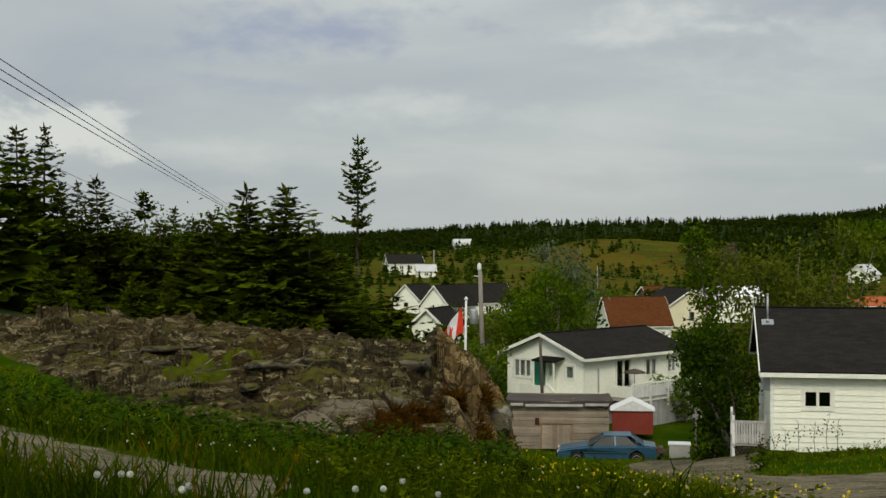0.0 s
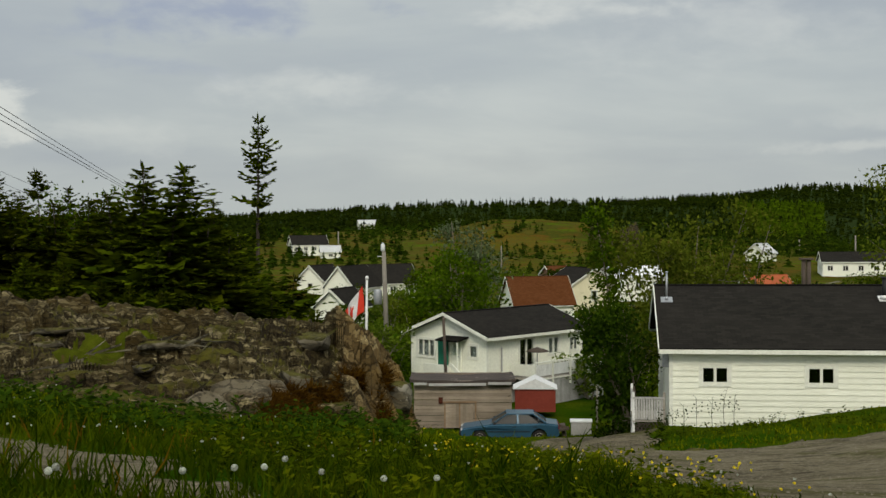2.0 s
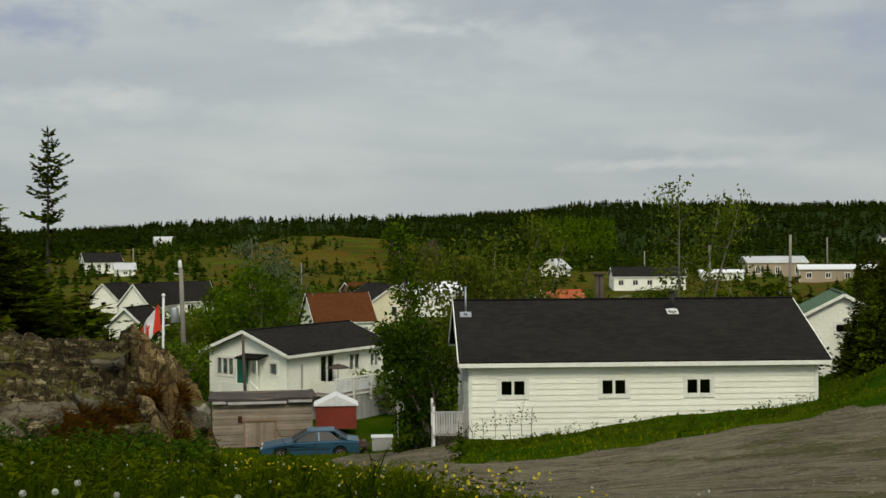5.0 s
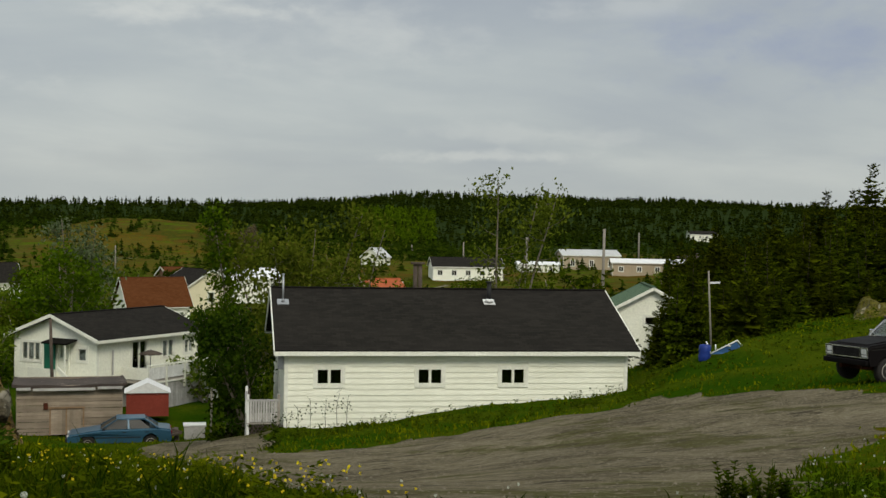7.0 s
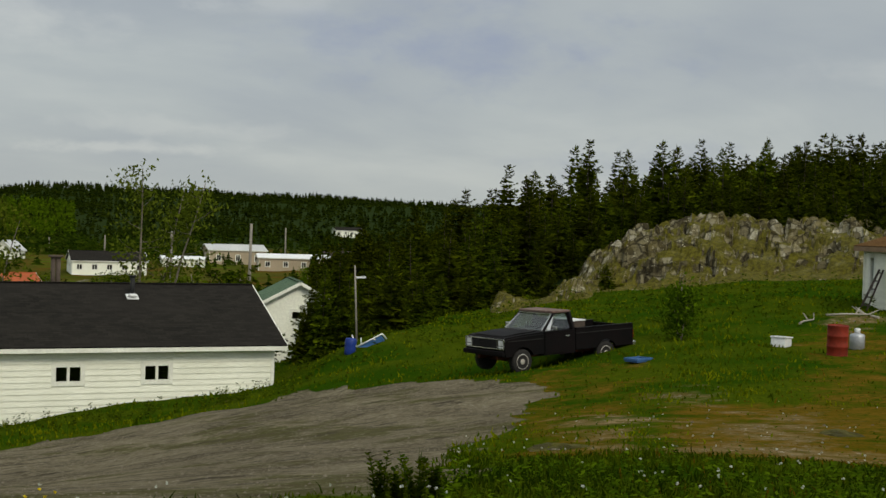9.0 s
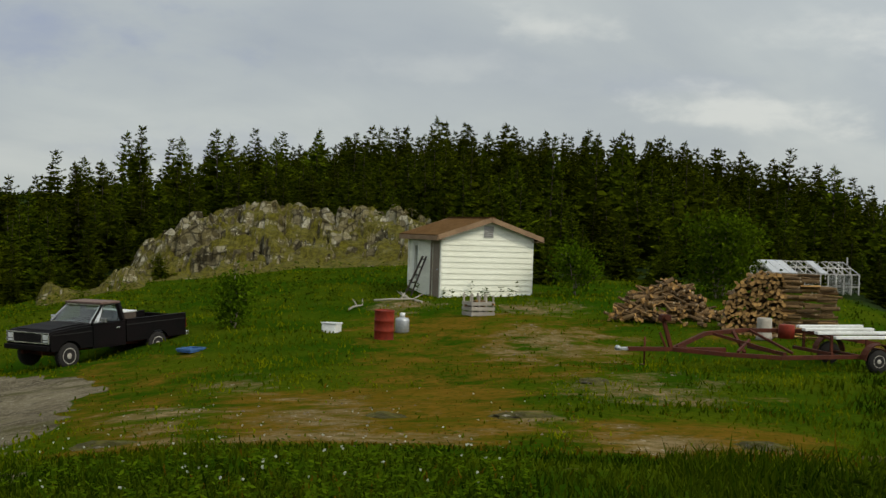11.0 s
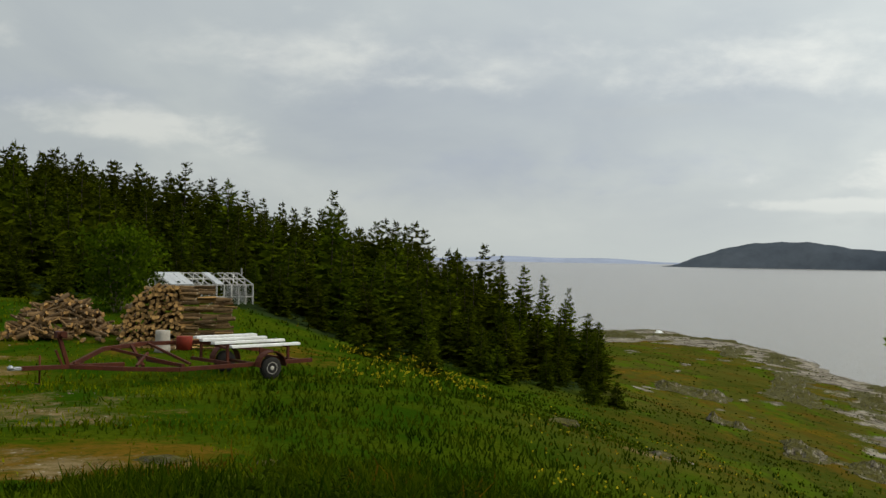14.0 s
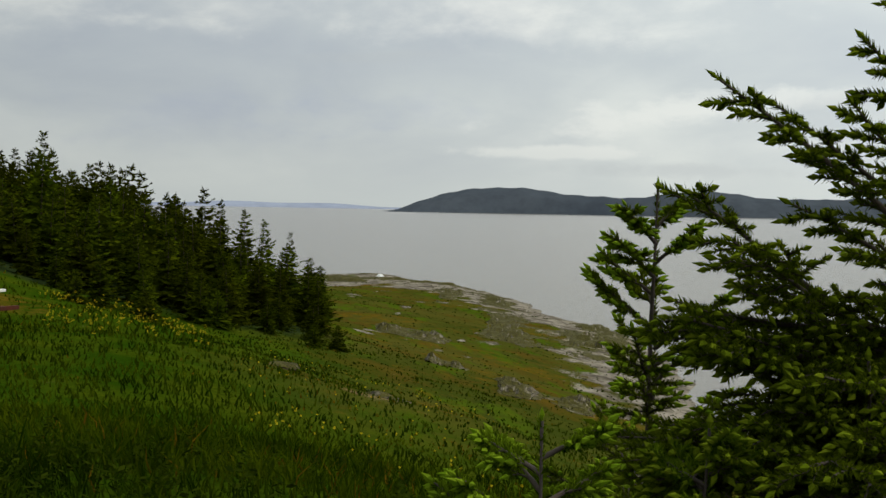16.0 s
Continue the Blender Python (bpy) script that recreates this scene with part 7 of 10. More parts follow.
# ---------------------------------------------------------------- yard things
def log_mesh(name, r, L, split, seed):
    rnd = random.Random(seed)
    bm = bmesh.new()
    n = 9
    r *= 0.8
    if split:
        prof = [(0, 0)] + [(r * math.cos(a), r * math.sin(a)) for a in (math.pi * (0.5 + split) * k / 6 for k in range(7))]
    else:
        prof = [(r * math.cos(2 * math.pi * k / n) * rnd.uniform(0.9, 1.08), r * math.sin(2 * math.pi * k / n) * rnd.uniform(0.9, 1.08)) for k in range(n)]
    rings = [[bm.verts.new((x, p[0] * s + rnd.uniform(-0.004, 0.004), p[1] * s)) for p in prof] for x, s in ((-L / 2, 0.97), (-L * 0.1, 1.03), (L / 2, 0.95))]
    for a, b in zip(rings, rings[1:]):
        for k in range(len(prof)):
            f = bm.faces.new((a[k], b[k], b[(k + 1) % len(prof)], a[(k + 1) % len(prof)]))
            f.material_index = 1 if split and k in (0, len(prof) - 1) else 0
    for ring in (rings[0], rings[-1][::-1]):
        bm.faces.new(ring).material_index = 1
    bmesh.ops.recalc_face_normals(bm, faces=bm.faces)
    return finish(bm, name, [M["log_bark"], M["log_end"]])


LOGS_LONG = [log_mesh("log", 0.058, 0.62, 0, 1), log_mesh("log", 0.078, 0.56, 0, 2), log_mesh("log", 0.095, 0.5, 0.5, 3), log_mesh("log", 0.10, 0.54, 0.2, 4), log_mesh("log", 0.066, 0.48, 0, 5)]
LOGS_SHORT = [log_mesh("log", 0.055, 0.6, 0, 6), log_mesh("log", 0.075, 0.5, 0, 7), log_mesh("log", 0.10, 0.5, 0.3, 8), log_mesh("log", 0.045, 0.8, 0, 9), log_mesh("log", 0.09, 0.42, 0.5, 10)]


def heap(name, b, d, rx, ry, h, count, seed, loose, label, turn):
    rnd = random.Random(seed)
    base = on_land(b, d)
    p = thing(name, pose(base.x, base.y, base.z, 0, 0, turn), label, "woodpile")
    for i in range(count):
        a = rnd.uniform(0, 2 * math.pi) if i % 4 == 0 else rnd.uniform(math.pi * 0.85, math.pi * 2.15)
        q = math.sqrt(rnd.random()) if loose else rnd.random() ** 0.6
        x, y = rx * q * math.cos(a), ry * q * math.sin(a)
        top = h * (1 - q ** (1.5 if loose else 3.2))
        z = max(0.06, top - rnd.uniform(0, 0.12) if i % 3 else rnd.uniform(0.05, max(0.06, top)))
        if loose:
            m = pose(x, y, z, rnd.uniform(-180, 180), rnd.uniform(-28, 28), rnd.uniform(0, 360))
        elif x > rx * 0.08:
            m = pose(x, y, z, rnd.uniform(-180, 180), rnd.uniform(-5, 5), rnd.gauss(0, 9))
        else:
            m = pose(x, y, z, rnd.uniform(-180, 180), rnd.gauss(0, 14) if rnd.random() < 0.55 else rnd.gauss(62, 16), rnd.gauss(90, 24))
        piece("log", rnd.choice(LOGS_SHORT if loose else LOGS_LONG), p, m)
    return p


heap("woodpile", 66.1, 38.5, 1.85, 1.0, 1.12, 300, 3, True, "loose heap of split firewood on the grass", -23)


def stack_wood():
    """A dome of stacked firewood: ends towards one side, long sides towards the other."""
    rnd = random.Random(8)
    base = on_land(70.9, 36.3)
    p = thing("woodpile", pose(base.x, base.y, base.z, 0, 0, -64) @ Matrix.Diagonal((0.93, 0.93, 0.86, 1)), "tall stacked pile of cut firewood logs", "woodpile")
    row = 0.098
    for k in range(20):
        z = 0.06 + row * k
        w = 1.62 * math.sqrt(max(0.0, 1 - (z / 2.08) ** 2.4))
        front = -0.55 + 0.16 * (k / 20)
        # logs lying along the pile, on its seaward half
        x = 0.05
        while x < w - 0.1:
            L = rnd.uniform(0.40, 0.60)
            for y in (front, 0.55) if k % 3 == 0 else (front,):
                piece("log", rnd.choice(LOGS_LONG), p, pose(x + L / 2, y + rnd.uniform(-0.07, 0.07), z + rnd.uniform(-0.02, 0.02), rnd.uniform(-180, 180), rnd.gauss(0, 3), rnd.gauss(0, 5)))
            x += L * 0.98
        # split logs with their ends out, on the landward half
        x = -w
        while x < 0.08:
            for y in (front, 0.45) if k % 3 == 0 else (front,):
                piece("log", rnd.choice(LOGS_LONG[1:4]), p, pose(x, y + rnd.uniform(-0.08, 0.08) + 0.30 * max(0.0, -x) * 0.3, z + rnd.uniform(-0.03, 0.03), rnd.uniform(-180, 180), rnd.gauss(4, 8), 84 + rnd.gauss(0, 10)))
            x += rnd.uniform(0.085, 0.125)
    return p


stack_wood()
for k, (b, d, turn, m) in enumerate(((69.6, 34.6, 20, LOGS_LONG[3]), (68.9, 35.3, 70, LOGS_LONG[2]), (70.6, 34.4, -10, LOGS_LONG[1]), (67.7, 36.6, 40, LOGS_LONG[1]), (66.2, 36.9, 120, LOGS_SHORT[2]), (67.0, 36.7, 15, LOGS_LONG[4]), (64.9, 37.2, 60, LOGS_SHORT[1]))):
    ob = new("log", m)
    ob.matrix_basis = pose(*on_land(b, d, 0.09), 15 * k, 0, turn)
    tagged(ob, "short cut log lying beside the woodpile", "log", "loose logs")

# chopping block
bm = bmesh.new()
lathe(bm, [(0.22, 0), (0.20, 0.1), (0.19, 0.45), (0.19, 0.55), (0.175, 0.56)], 16)
for v in bm.verts:
    v.co.x *= 1 + 0.12 * math.sin(3 * math.atan2(v.co.y, v.co.x))
whole("chopping_block", bm, M["grey_wood"], pose(*on_land(70.3, 34.2), 0, 0, 30), "upright wooden chopping block beside the woodpile", "block")


def greenhouse():
    p = on_land(72.9, 59.5)
    g = thing("greenhouse", pose(p.x - 2.35, p.y + 1.6, p.z + 0.02, 0, 0, -38) @ Matrix.Diagonal((1, 1, 0.72, 1)), "derelict greenhouse of bleached wooden bars and torn film", "greenhouse")
    L, D, H, rise = 4.4, 2.5, 1.25, 0.72
    rnd = random.Random(4)
    for k in range(12):
        x = L * k / 11
        for y in (0, D):
            bm = bmesh.new()
            box(bm, (x, y, H / 2), (0.05, 0.05, H))
            part("post", bm, M["bleached"], g)
        for y0 in (0, D):
            bm = bmesh.new()
            beam(bm, (x, y0, H), (x + rnd.uniform(-0.05, 0.05), D / 2, H + rise), 0.045, 0.05)
            part("rafter", bm, M["bleached"], g)
    for a, b in (((0, 0, H), (L, 0, H)), ((0, D, H), (L, D, H)), ((0, D / 2, H + rise), (L, D / 2, H + rise)), ((0, 0, 0.5), (L, 0, 0.5)), ((0, D * 0.25, H + rise / 2), (L, D * 0.25, H + rise / 2)), ((0, D * 0.75, H + rise / 2), (L, D * 0.75, H + rise / 2))):
        bm = bmesh.new()
        beam(bm, a, b, 0.05, 0.06)
        part("rail", bm, M["bleached"], g)
    for k in range(7):
        bm = bmesh.new()
        beam(bm, (L * k / 8, 0.02, H + 0.04), (L * (k + 1.6) / 8, D / 2 - 0.05, H + rise), 0.03, 0.03)
        part("lath", bm, M["bleached"], g)
    for k in range(11):
        if k % 4 != 2:
            bm = bmesh.new()
            pane_quad(bm, (L * k / 11 + 0.03, -0.03, 0.05), (L * (k + 1) / 11 - 0.03, -0.03, 0.05), (L * (k + 1) / 11 - 0.03, -0.03, H - 0.05), (L * k / 11 + 0.03, -0.03, H - 0.05), 0.004)
            part("wall_pane", bm, M["film"], g)
        if k in (0, 1, 2, 6):
            bm = bmesh.new()
            n = Vector((0, -rise, D / 2)).normalized() * 0.05
            q = [Vector((L * k / 11, -0.02, H)), Vector((L * (k + 1) / 11 - 0.02, -0.02, H)), Vector((L * (k + 1) / 11 - 0.02, D / 2, H + rise)), Vector((L * k / 11, D / 2, H + rise))]
            pane_quad(bm, *[v + n for v in q], 0.006)
            part("roof_sheet", bm, M["grey_sheet"], g)
    for x in (0, L):
        bm = bmesh.new()
        for y in (0.65, 1.25, 1.85):
            box(bm, (x, y, (H + rise * (1 - abs(y - D / 2) / (D / 2))) / 2), (0.05, 0.05, H + rise * (1 - abs(y - D / 2) / (D / 2))))
        box(bm, (x, D / 2, H * 0.5), (0.05, D, 0.05))
        beam(bm, (x + 0.02, 0.65, 0.1), (x + 0.02, 1.85, H), 0.05)
        part("end_frame", bm, M["bleached"], g)
        for y0, y1 in ((0.05, 0.6), (0.7, 1.2), (1.9, 2.45)):
            bm = bmesh.new()
            pane_quad(bm, (x, y0, 0.1), (x, y1, 0.1), (x, y1, H - 0.05), (x, y0, H - 0.05), 0.004)
            part("end_pane", bm, M["film"], g)
    bm = bmesh.new()
    box(bm, (L, 0.9, H + rise + 0.1), (0.05, 0.05, 0.45))
    part("finial", bm, M["bleached"], g)
    return g


greenhouse()

# red drum
bm = bmesh.new()
lathe(bm, [(0.28, 0), (0.29, 0.02), (0.285, 0.05), (0.283, 0.27), (0.30, 0.29), (0.283, 0.31), (0.283, 0.56), (0.30, 0.58), (0.283, 0.60), (0.285, 0.83), (0.295, 0.86), (0.295, 0.88), (0.275, 0.885), (0.27, 0.86), (0.02, 0.86)], 28)
whole("oil_drum", bm, M["red_drum"], pose(*on_land(53.8, 33.0, -0.04), 1, -1, 0) @ Matrix.Scale(0.88, 4), "rusty red steel oil drum standing in the yard", "drum")
# grey can behind it
can = thing("gas_cylinder", pose(*on_land(54.6, 34.6, -0.02), 0, 0, 20) @ Matrix.Scale(0.85, 4), "dented pale grey metal can with a cap", "can")
bm = bmesh.new()
lathe(bm, [(0.2, 0), (0.22, 0.03), (0.22, 0.40), (0.2, 0.46), (0.08, 0.5)], 20)
part("body", bm, M["galvanised"], can)
bm = bmesh.new()
lathe(bm, [(0.08, 0.49), (0.085, 0.62), (0.05, 0.64)], 14)
part("cap", bm, M["white_plastic"], can, "pale cap")
# white fish tub
tub = thing("plastic_tub", pose(*on_land(51.5, 35.0, -0.02), 0, 3, 20) @ Matrix.Scale(0.88, 4), "stained white plastic fish tub on the grass", "tub")
bm = bmesh.new()
for c, s in (((0, -0.2, 0.15), (0.62, 0.03, 0.3)), ((0, 0.2, 0.15), (0.62, 0.03, 0.3)), ((-0.3, 0, 0.15), (0.03, 0.4, 0.3)), ((0.3, 0, 0.15), (0.03, 0.4, 0.3)), ((0, 0, 0.02), (0.6, 0.4, 0.03))):
    box(bm, c, s, bevel=0.008)
part("body", bm, M["white_plastic"], tub)
bm = bmesh.new()
for c, s in (((0, -0.22, 0.30), (0.68, 0.05, 0.04)), ((0, 0.22, 0.30), (0.68, 0.05, 0.04)), ((-0.32, 0, 0.30), (0.05, 0.44, 0.04)), ((0.32, 0, 0.30), (0.05, 0.44, 0.04))):
    box(bm, c, s, bevel=0.01)
part("rim", bm, M["white_plastic"], tub)
# slatted crate with wood in it
crate = thing("wooden_crate", pose(*on_land(57.95, 38.0, -0.02), 0, 0, -28) @ Matrix.Scale(0.78, 4), "grey slatted crate half full of firewood", "crate")
for x in (-0.45, -0.15, 0.15, 0.45):
    for y in (-0.32, 0.32):
        bm = bmesh.new()
        box(bm, (x, y, 0.42 + 0.03 * math.sin(9 * x)), (0.06, 0.05, 0.84))
        part("post", bm, M["grey_wood"], crate)
for k in range(3):
    for y in (-0.36, 0.36):
        bm = bmesh.new()
        box(bm, (0, y, 0.12 + 0.19 * k), (1.0, 0.025, 0.13))
        part("slat", bm, M["grey_wood"], crate)
    for x in (-0.49, 0.49):
        bm = bmesh.new()
        box(bm, (x, 0, 0.12 + 0.19 * k), (0.025, 0.7, 0.13))
        part("slat", bm, M["grey_wood"], crate)
for k in range(9):
    piece("log", LOGS_SHORT[k % 5], crate, pose(-0.3 + 0.08 * k, 0.1 * math.sin(3 * k), 0.42 + 0.06 * (k % 3), 20 * k, 8 * math.sin(k), 35 * k))
# blue tray beside the truck
tray = thing("blue_tray", pose(*on_land(45.45, 33.0, 0.0), 0, 0, 10) @ Matrix.Scale(0.66, 4), "flat blue plastic sheet box lying on the grass", "tray")
bm = bmesh.new()
box(bm, (0, 0, 0.05), (1.0, 0.6, 0.08), bevel=0.02)
for c, s in (((0, -0.3, 0.12), (1.04, 0.05, 0.08)), ((0, 0.3, 0.12), (1.04, 0.05, 0.08)), ((-0.5, 0, 0.12), (0.05, 0.6, 0.08)), ((0.5, 0, 0.12), (0.05, 0.6, 0.08))):
    box(bm, c, s, bevel=0.01)
part("body", bm, M["blue_sheet"], tray)
# blue barrel and a collapsed swing seat beside the leaning pole
bm = bmesh.new()
lathe(bm, [(0.24, 0), (0.29, 0.06), (0.30, 0.3), (0.285, 0.42), (0.30, 0.55), (0.29, 0.78), (0.22, 0.86), (0.05, 0.87)], 22)
whole("plastic_barrel", bm, M["blue_plastic"], pose(*on_land(32.75, 46.5, -0.05), 0, 3, 0) @ Matrix.Scale(0.72, 4), "blue plastic barrel at the wood's edge", "barrel")
sw = thing("garden_swing", pose(*on_land(33.5, 46.5, 0), 0, 0, -22) @ Matrix.Scale(0.72, 4), "collapsed garden swing with pale frame and blue canvas", "swing")
bm = bmesh.new()
for a, b in (((-0.55, 0, 0.05), (-0.75, 0.1, 0.62)), ((-0.75, 0.1, 0.62), (-0.55, 0.5, 0.0)), ((-0.55, 0, 0.05), (0.75, 0.0, 0.72)), ((0.75, 0, 0.72), (1.05, 0.3, 0.42)), ((-0.3, 0.05, 0.2), (-0.3, 0.1, 0.5)), ((0.3, 0.0, 0.45), (1.0, 0.4, 0.3))):
    tube(bm, [a, b], 0.03, 8)
part("frame", bm, M["white_board"], sw)
bm = bmesh.new()
pane_quad(bm, (-0.5, -0.02, 0.03), (1.0, 0.2, 0.05), (0.95, 0.25, 0.42), (0.7, 0.03, 0.66), 0.01)
part("canvas", bm, M["blue_sheet"], sw, "blue canvas sheet")


def ladder():
    corner = Vector((37.67, 25.13, yard_z))
    out = Vector((math.cos(radians(146)), math.sin(radians(146)), 0))  # outwards from the door wall
    along = Vector((math.cos(radians(56)), math.sin(radians(56)), 0))
    foot = corner + along * 1.75 + out * 0.55
    l = thing("ladder", Matrix.Identity(4), "dark narrow wooden ladder leaning on the shed", "ladder")
    head = corner + along * 1.35 + out * 0.12 + Vector((0, 0, 1.45))
    foot.z = land_at(foot.x, foot.y)
    for s in (-0.24, 0.24):
        bm = bmesh.new()
        beam(bm, foot + along * s * 1.3, head + along * s * 0.7, 0.05, 0.06)
        part("stile", bm, M["dark_wood"], l)
    for k in range(5):
        bm = bmesh.new()
        t = 0.12 + 0.2 * k
        c = foot.lerp(head, t)
        w = 0.24 * (1.3 - 0.6 * t)
        beam(bm, c - along * w, c + along * w, 0.03, 0.045)
        part("rung", bm, M["dark_wood"], l)


ladder()
bm = bmesh.new()
box(bm, (0, 0, 0.11), (0.36, 0.04, 0.4))
for k in range(5):
    box(bm, (0, -0.035, -0.02 + 0.07 * k), (0.3, 0.02, 0.03), Matrix.Rotation(0.5, 3, 'X'))
vent = part("gable_vent", bm, M["concrete"], yard_shed, "grey louvred gable vent")
vent.matrix_basis = pose(3.24, 1.75, 2.28, 0, 0, 90)
# driftwood sticks in the grass
for b, d, turn in ((52.6, 41, 20), (54.4, 42, -40), (55.0, 42.5, 60)):
    bm = bmesh.new()
    tube(bm, [(-0.8, 0, 0.06), (-0.2, 0.06, 0.10), (0.5, -0.02, 0.12), (0.9, 0.1, 0.3)], [0.035, 0.03, 0.025, 0.012], 8)
    tube(bm, [(0.1, 0.02, 0.1), (0.3, 0.25, 0.32)], [0.03, 0.012], 6)
    whole("branch", bm, M["grey_wood"], pose(*on_land(b, d, -0.03), 0, 0, turn), "bleached dead branch lying in the grass", "branch", "dead branches")
# white bin below the drive
bn = thing("storage_bin", pose(*on_land(10.35, 57, -0.05), 0, 0, -10), "pale grey lidded storage bin beside the track", "bin")
bm = bmesh.new()
box(bm, (0, 0, 0.3), (0.9, 0.7, 0.6), bevel=0.03)
part("body", bm, M["concrete"], bn)
bm = bmesh.new()
box(bm, (0, 0, 0.63), (0.98, 0.76, 0.07), bevel=0.02)
part("lid", bm, M["white_plastic"], bn)


# ---------------------------------------------------------------- poles, wires, flag
def utility_pole(b, d, h, r, label, lean=0.0, arm=None, base=None, name="utility_pole", extra=False, wood="post_wood"):
    p = on_land(b, d, -0.3)
    if base is not None:
        p.z = base
    po = thing(name, pose(p.x, p.y, p.z, 0, lean, -b), label, "pole", "utility poles")
    bm = bmesh.new()
    tube(bm, [(0, 0, 0), (0, 0, h * 0.5), (0, 0, h)], [r, r * 0.88, r * 0.72], 12)
    part("shaft", bm, M[wood], po)
    if arm:
        bm = bmesh.new()
        box(bm, (0, -r, h - 0.35), (arm, 0.1, 0.12))
        for x in (-0.45, 0.0, 0.45):
            lathe(bm, [(0.04, 0), (0.05, 0.06), (0.03, 0.12)], 8, c=(x * arm, -r, h - 0.29))
        part("cross_arm", bm, M["grey_wood"], po)
    if extra:
        bm = bmesh.new()
        lathe(bm, [(0.28, 0), (0.30, 0.05), (0.30, 1.0), (0.26, 1.1)], 16, c=(-0.55, -0.1, h - 3.9))
        part("transformer", bm, M["galvanised"], po, "grey transformer can")
        bm = bmesh.new()
        lathe(bm, [(0.1, 0), (0.17, 0.1), (0.14, 0.5), (0.03, 0.62)], 12, c=(-0.05, 0, h))
        tube(bm, [(0, 0, h - 0.4), (-0.5, 0, h - 0.35)], 0.03, 6)
        part("lamp_head", bm, M["white_plastic"], po, "white lamp head")
    return po


def pole_top(b, d, e):
    return EYE_Z + d * math.tan(radians(e))


utility_pole(1.75, 95, pole_top(1.75, 95, -1.4) - 3.2, 0.2, "old wooden utility pole with a grey transformer", -1.5, base=3.2, extra=True)
utility_pole(28.28, 150, pole_top(0, 150, -0.11) - 2.5, 0.2, "bare wooden utility pole in the village", 0.5, base=2.5)
utility_pole(24.9, 180, pole_top(0, 180, -0.55) - 2.0, 0.2, "bare wooden utility pole in the village", 0, base=2.0)
utility_pole(29.84, 320, pole_top(0, 320, -0.25) - 3.0, 0.22, "far wooden utility pole", 0, base=3.0)
utility_pole(19.8, 400, pole_top(0, 400, -0.97) - 2.5, 0.22, "far wooden utility pole", 0, base=2.5)
utility_pole(22.1, 300, pole_top(0, 300, -0.8) - 2.5, 0.2, "far wooden utility pole", 0, base=2.5)
utility_pole(-0.35, 325, pole_top(0, 325, -0.5) - 4.0, 0.2, "far wooden utility pole on the hillside", 0, base=4.0)
utility_pole(6.9, 260, pole_top(0, 260, -1.2) - 2.0, 0.16, "thin wooden pole in the village", 0, base=2.0)
utility_pole(4.39, 65.0, pole_top(0, 65, -4.35) - 4.0, 0.095, "dark wooden post in front of the bungalow", -2.0, base=4.0, name="timber_post", wood="dark_wood")
leaning = utility_pole(33.05, 47.6, 3.1, 0.04, "slim leaning white pole with a small bracket", -3.0, name="clothesline_pole")
bm = bmesh.new()
box(bm, (0.22, 0, 2.66), (0.36, 0.05, 0.07))
part("bracket", bm, M["white_plastic"], leaning)
utility_pole(11.05, 58, 2.4, 0.05, "thin pale stake beside the track", 0.5, name="garden_stake")


def wire(points, sag, r=0.012, n=14, group="overhead wires"):
    a, b = Vector(points[0]), Vector(points[1])
    bm = bmesh.new()
    tube(bm, [a.lerp(b, k / n) - Vector((0, 0, 4 * sag * (k / n) * (1 - k / n))) for k in range(n + 1)], r, 5)
    whole("overhead_wire", bm, M["wire"], Matrix.Identity(4), "thin black overhead power wire", "wire", group)


def sky_point(b, d, e):
    p = polar(b, d)
    p.z = EYE_Z + d * math.tan(radians(e))
    return p


# wires come over from beyond the road and run down past the spruces
for e0, e1 in ((10.55, 1.05), (10.0, 0.95), (9.45, 0.9)):
    wire((sky_point(-24, 24, e0), sky_point(-8.7, 84, e1)), 0.05, 0.012)
for e0, e1 in ((6.5, 0.45), (5.9, 0.05), (5.5, -0.3), (5.1, -0.6)):
    wire((sky_point(-24, 62, e0), sky_point(-11, 150, e1)), 0.1, 0.016)


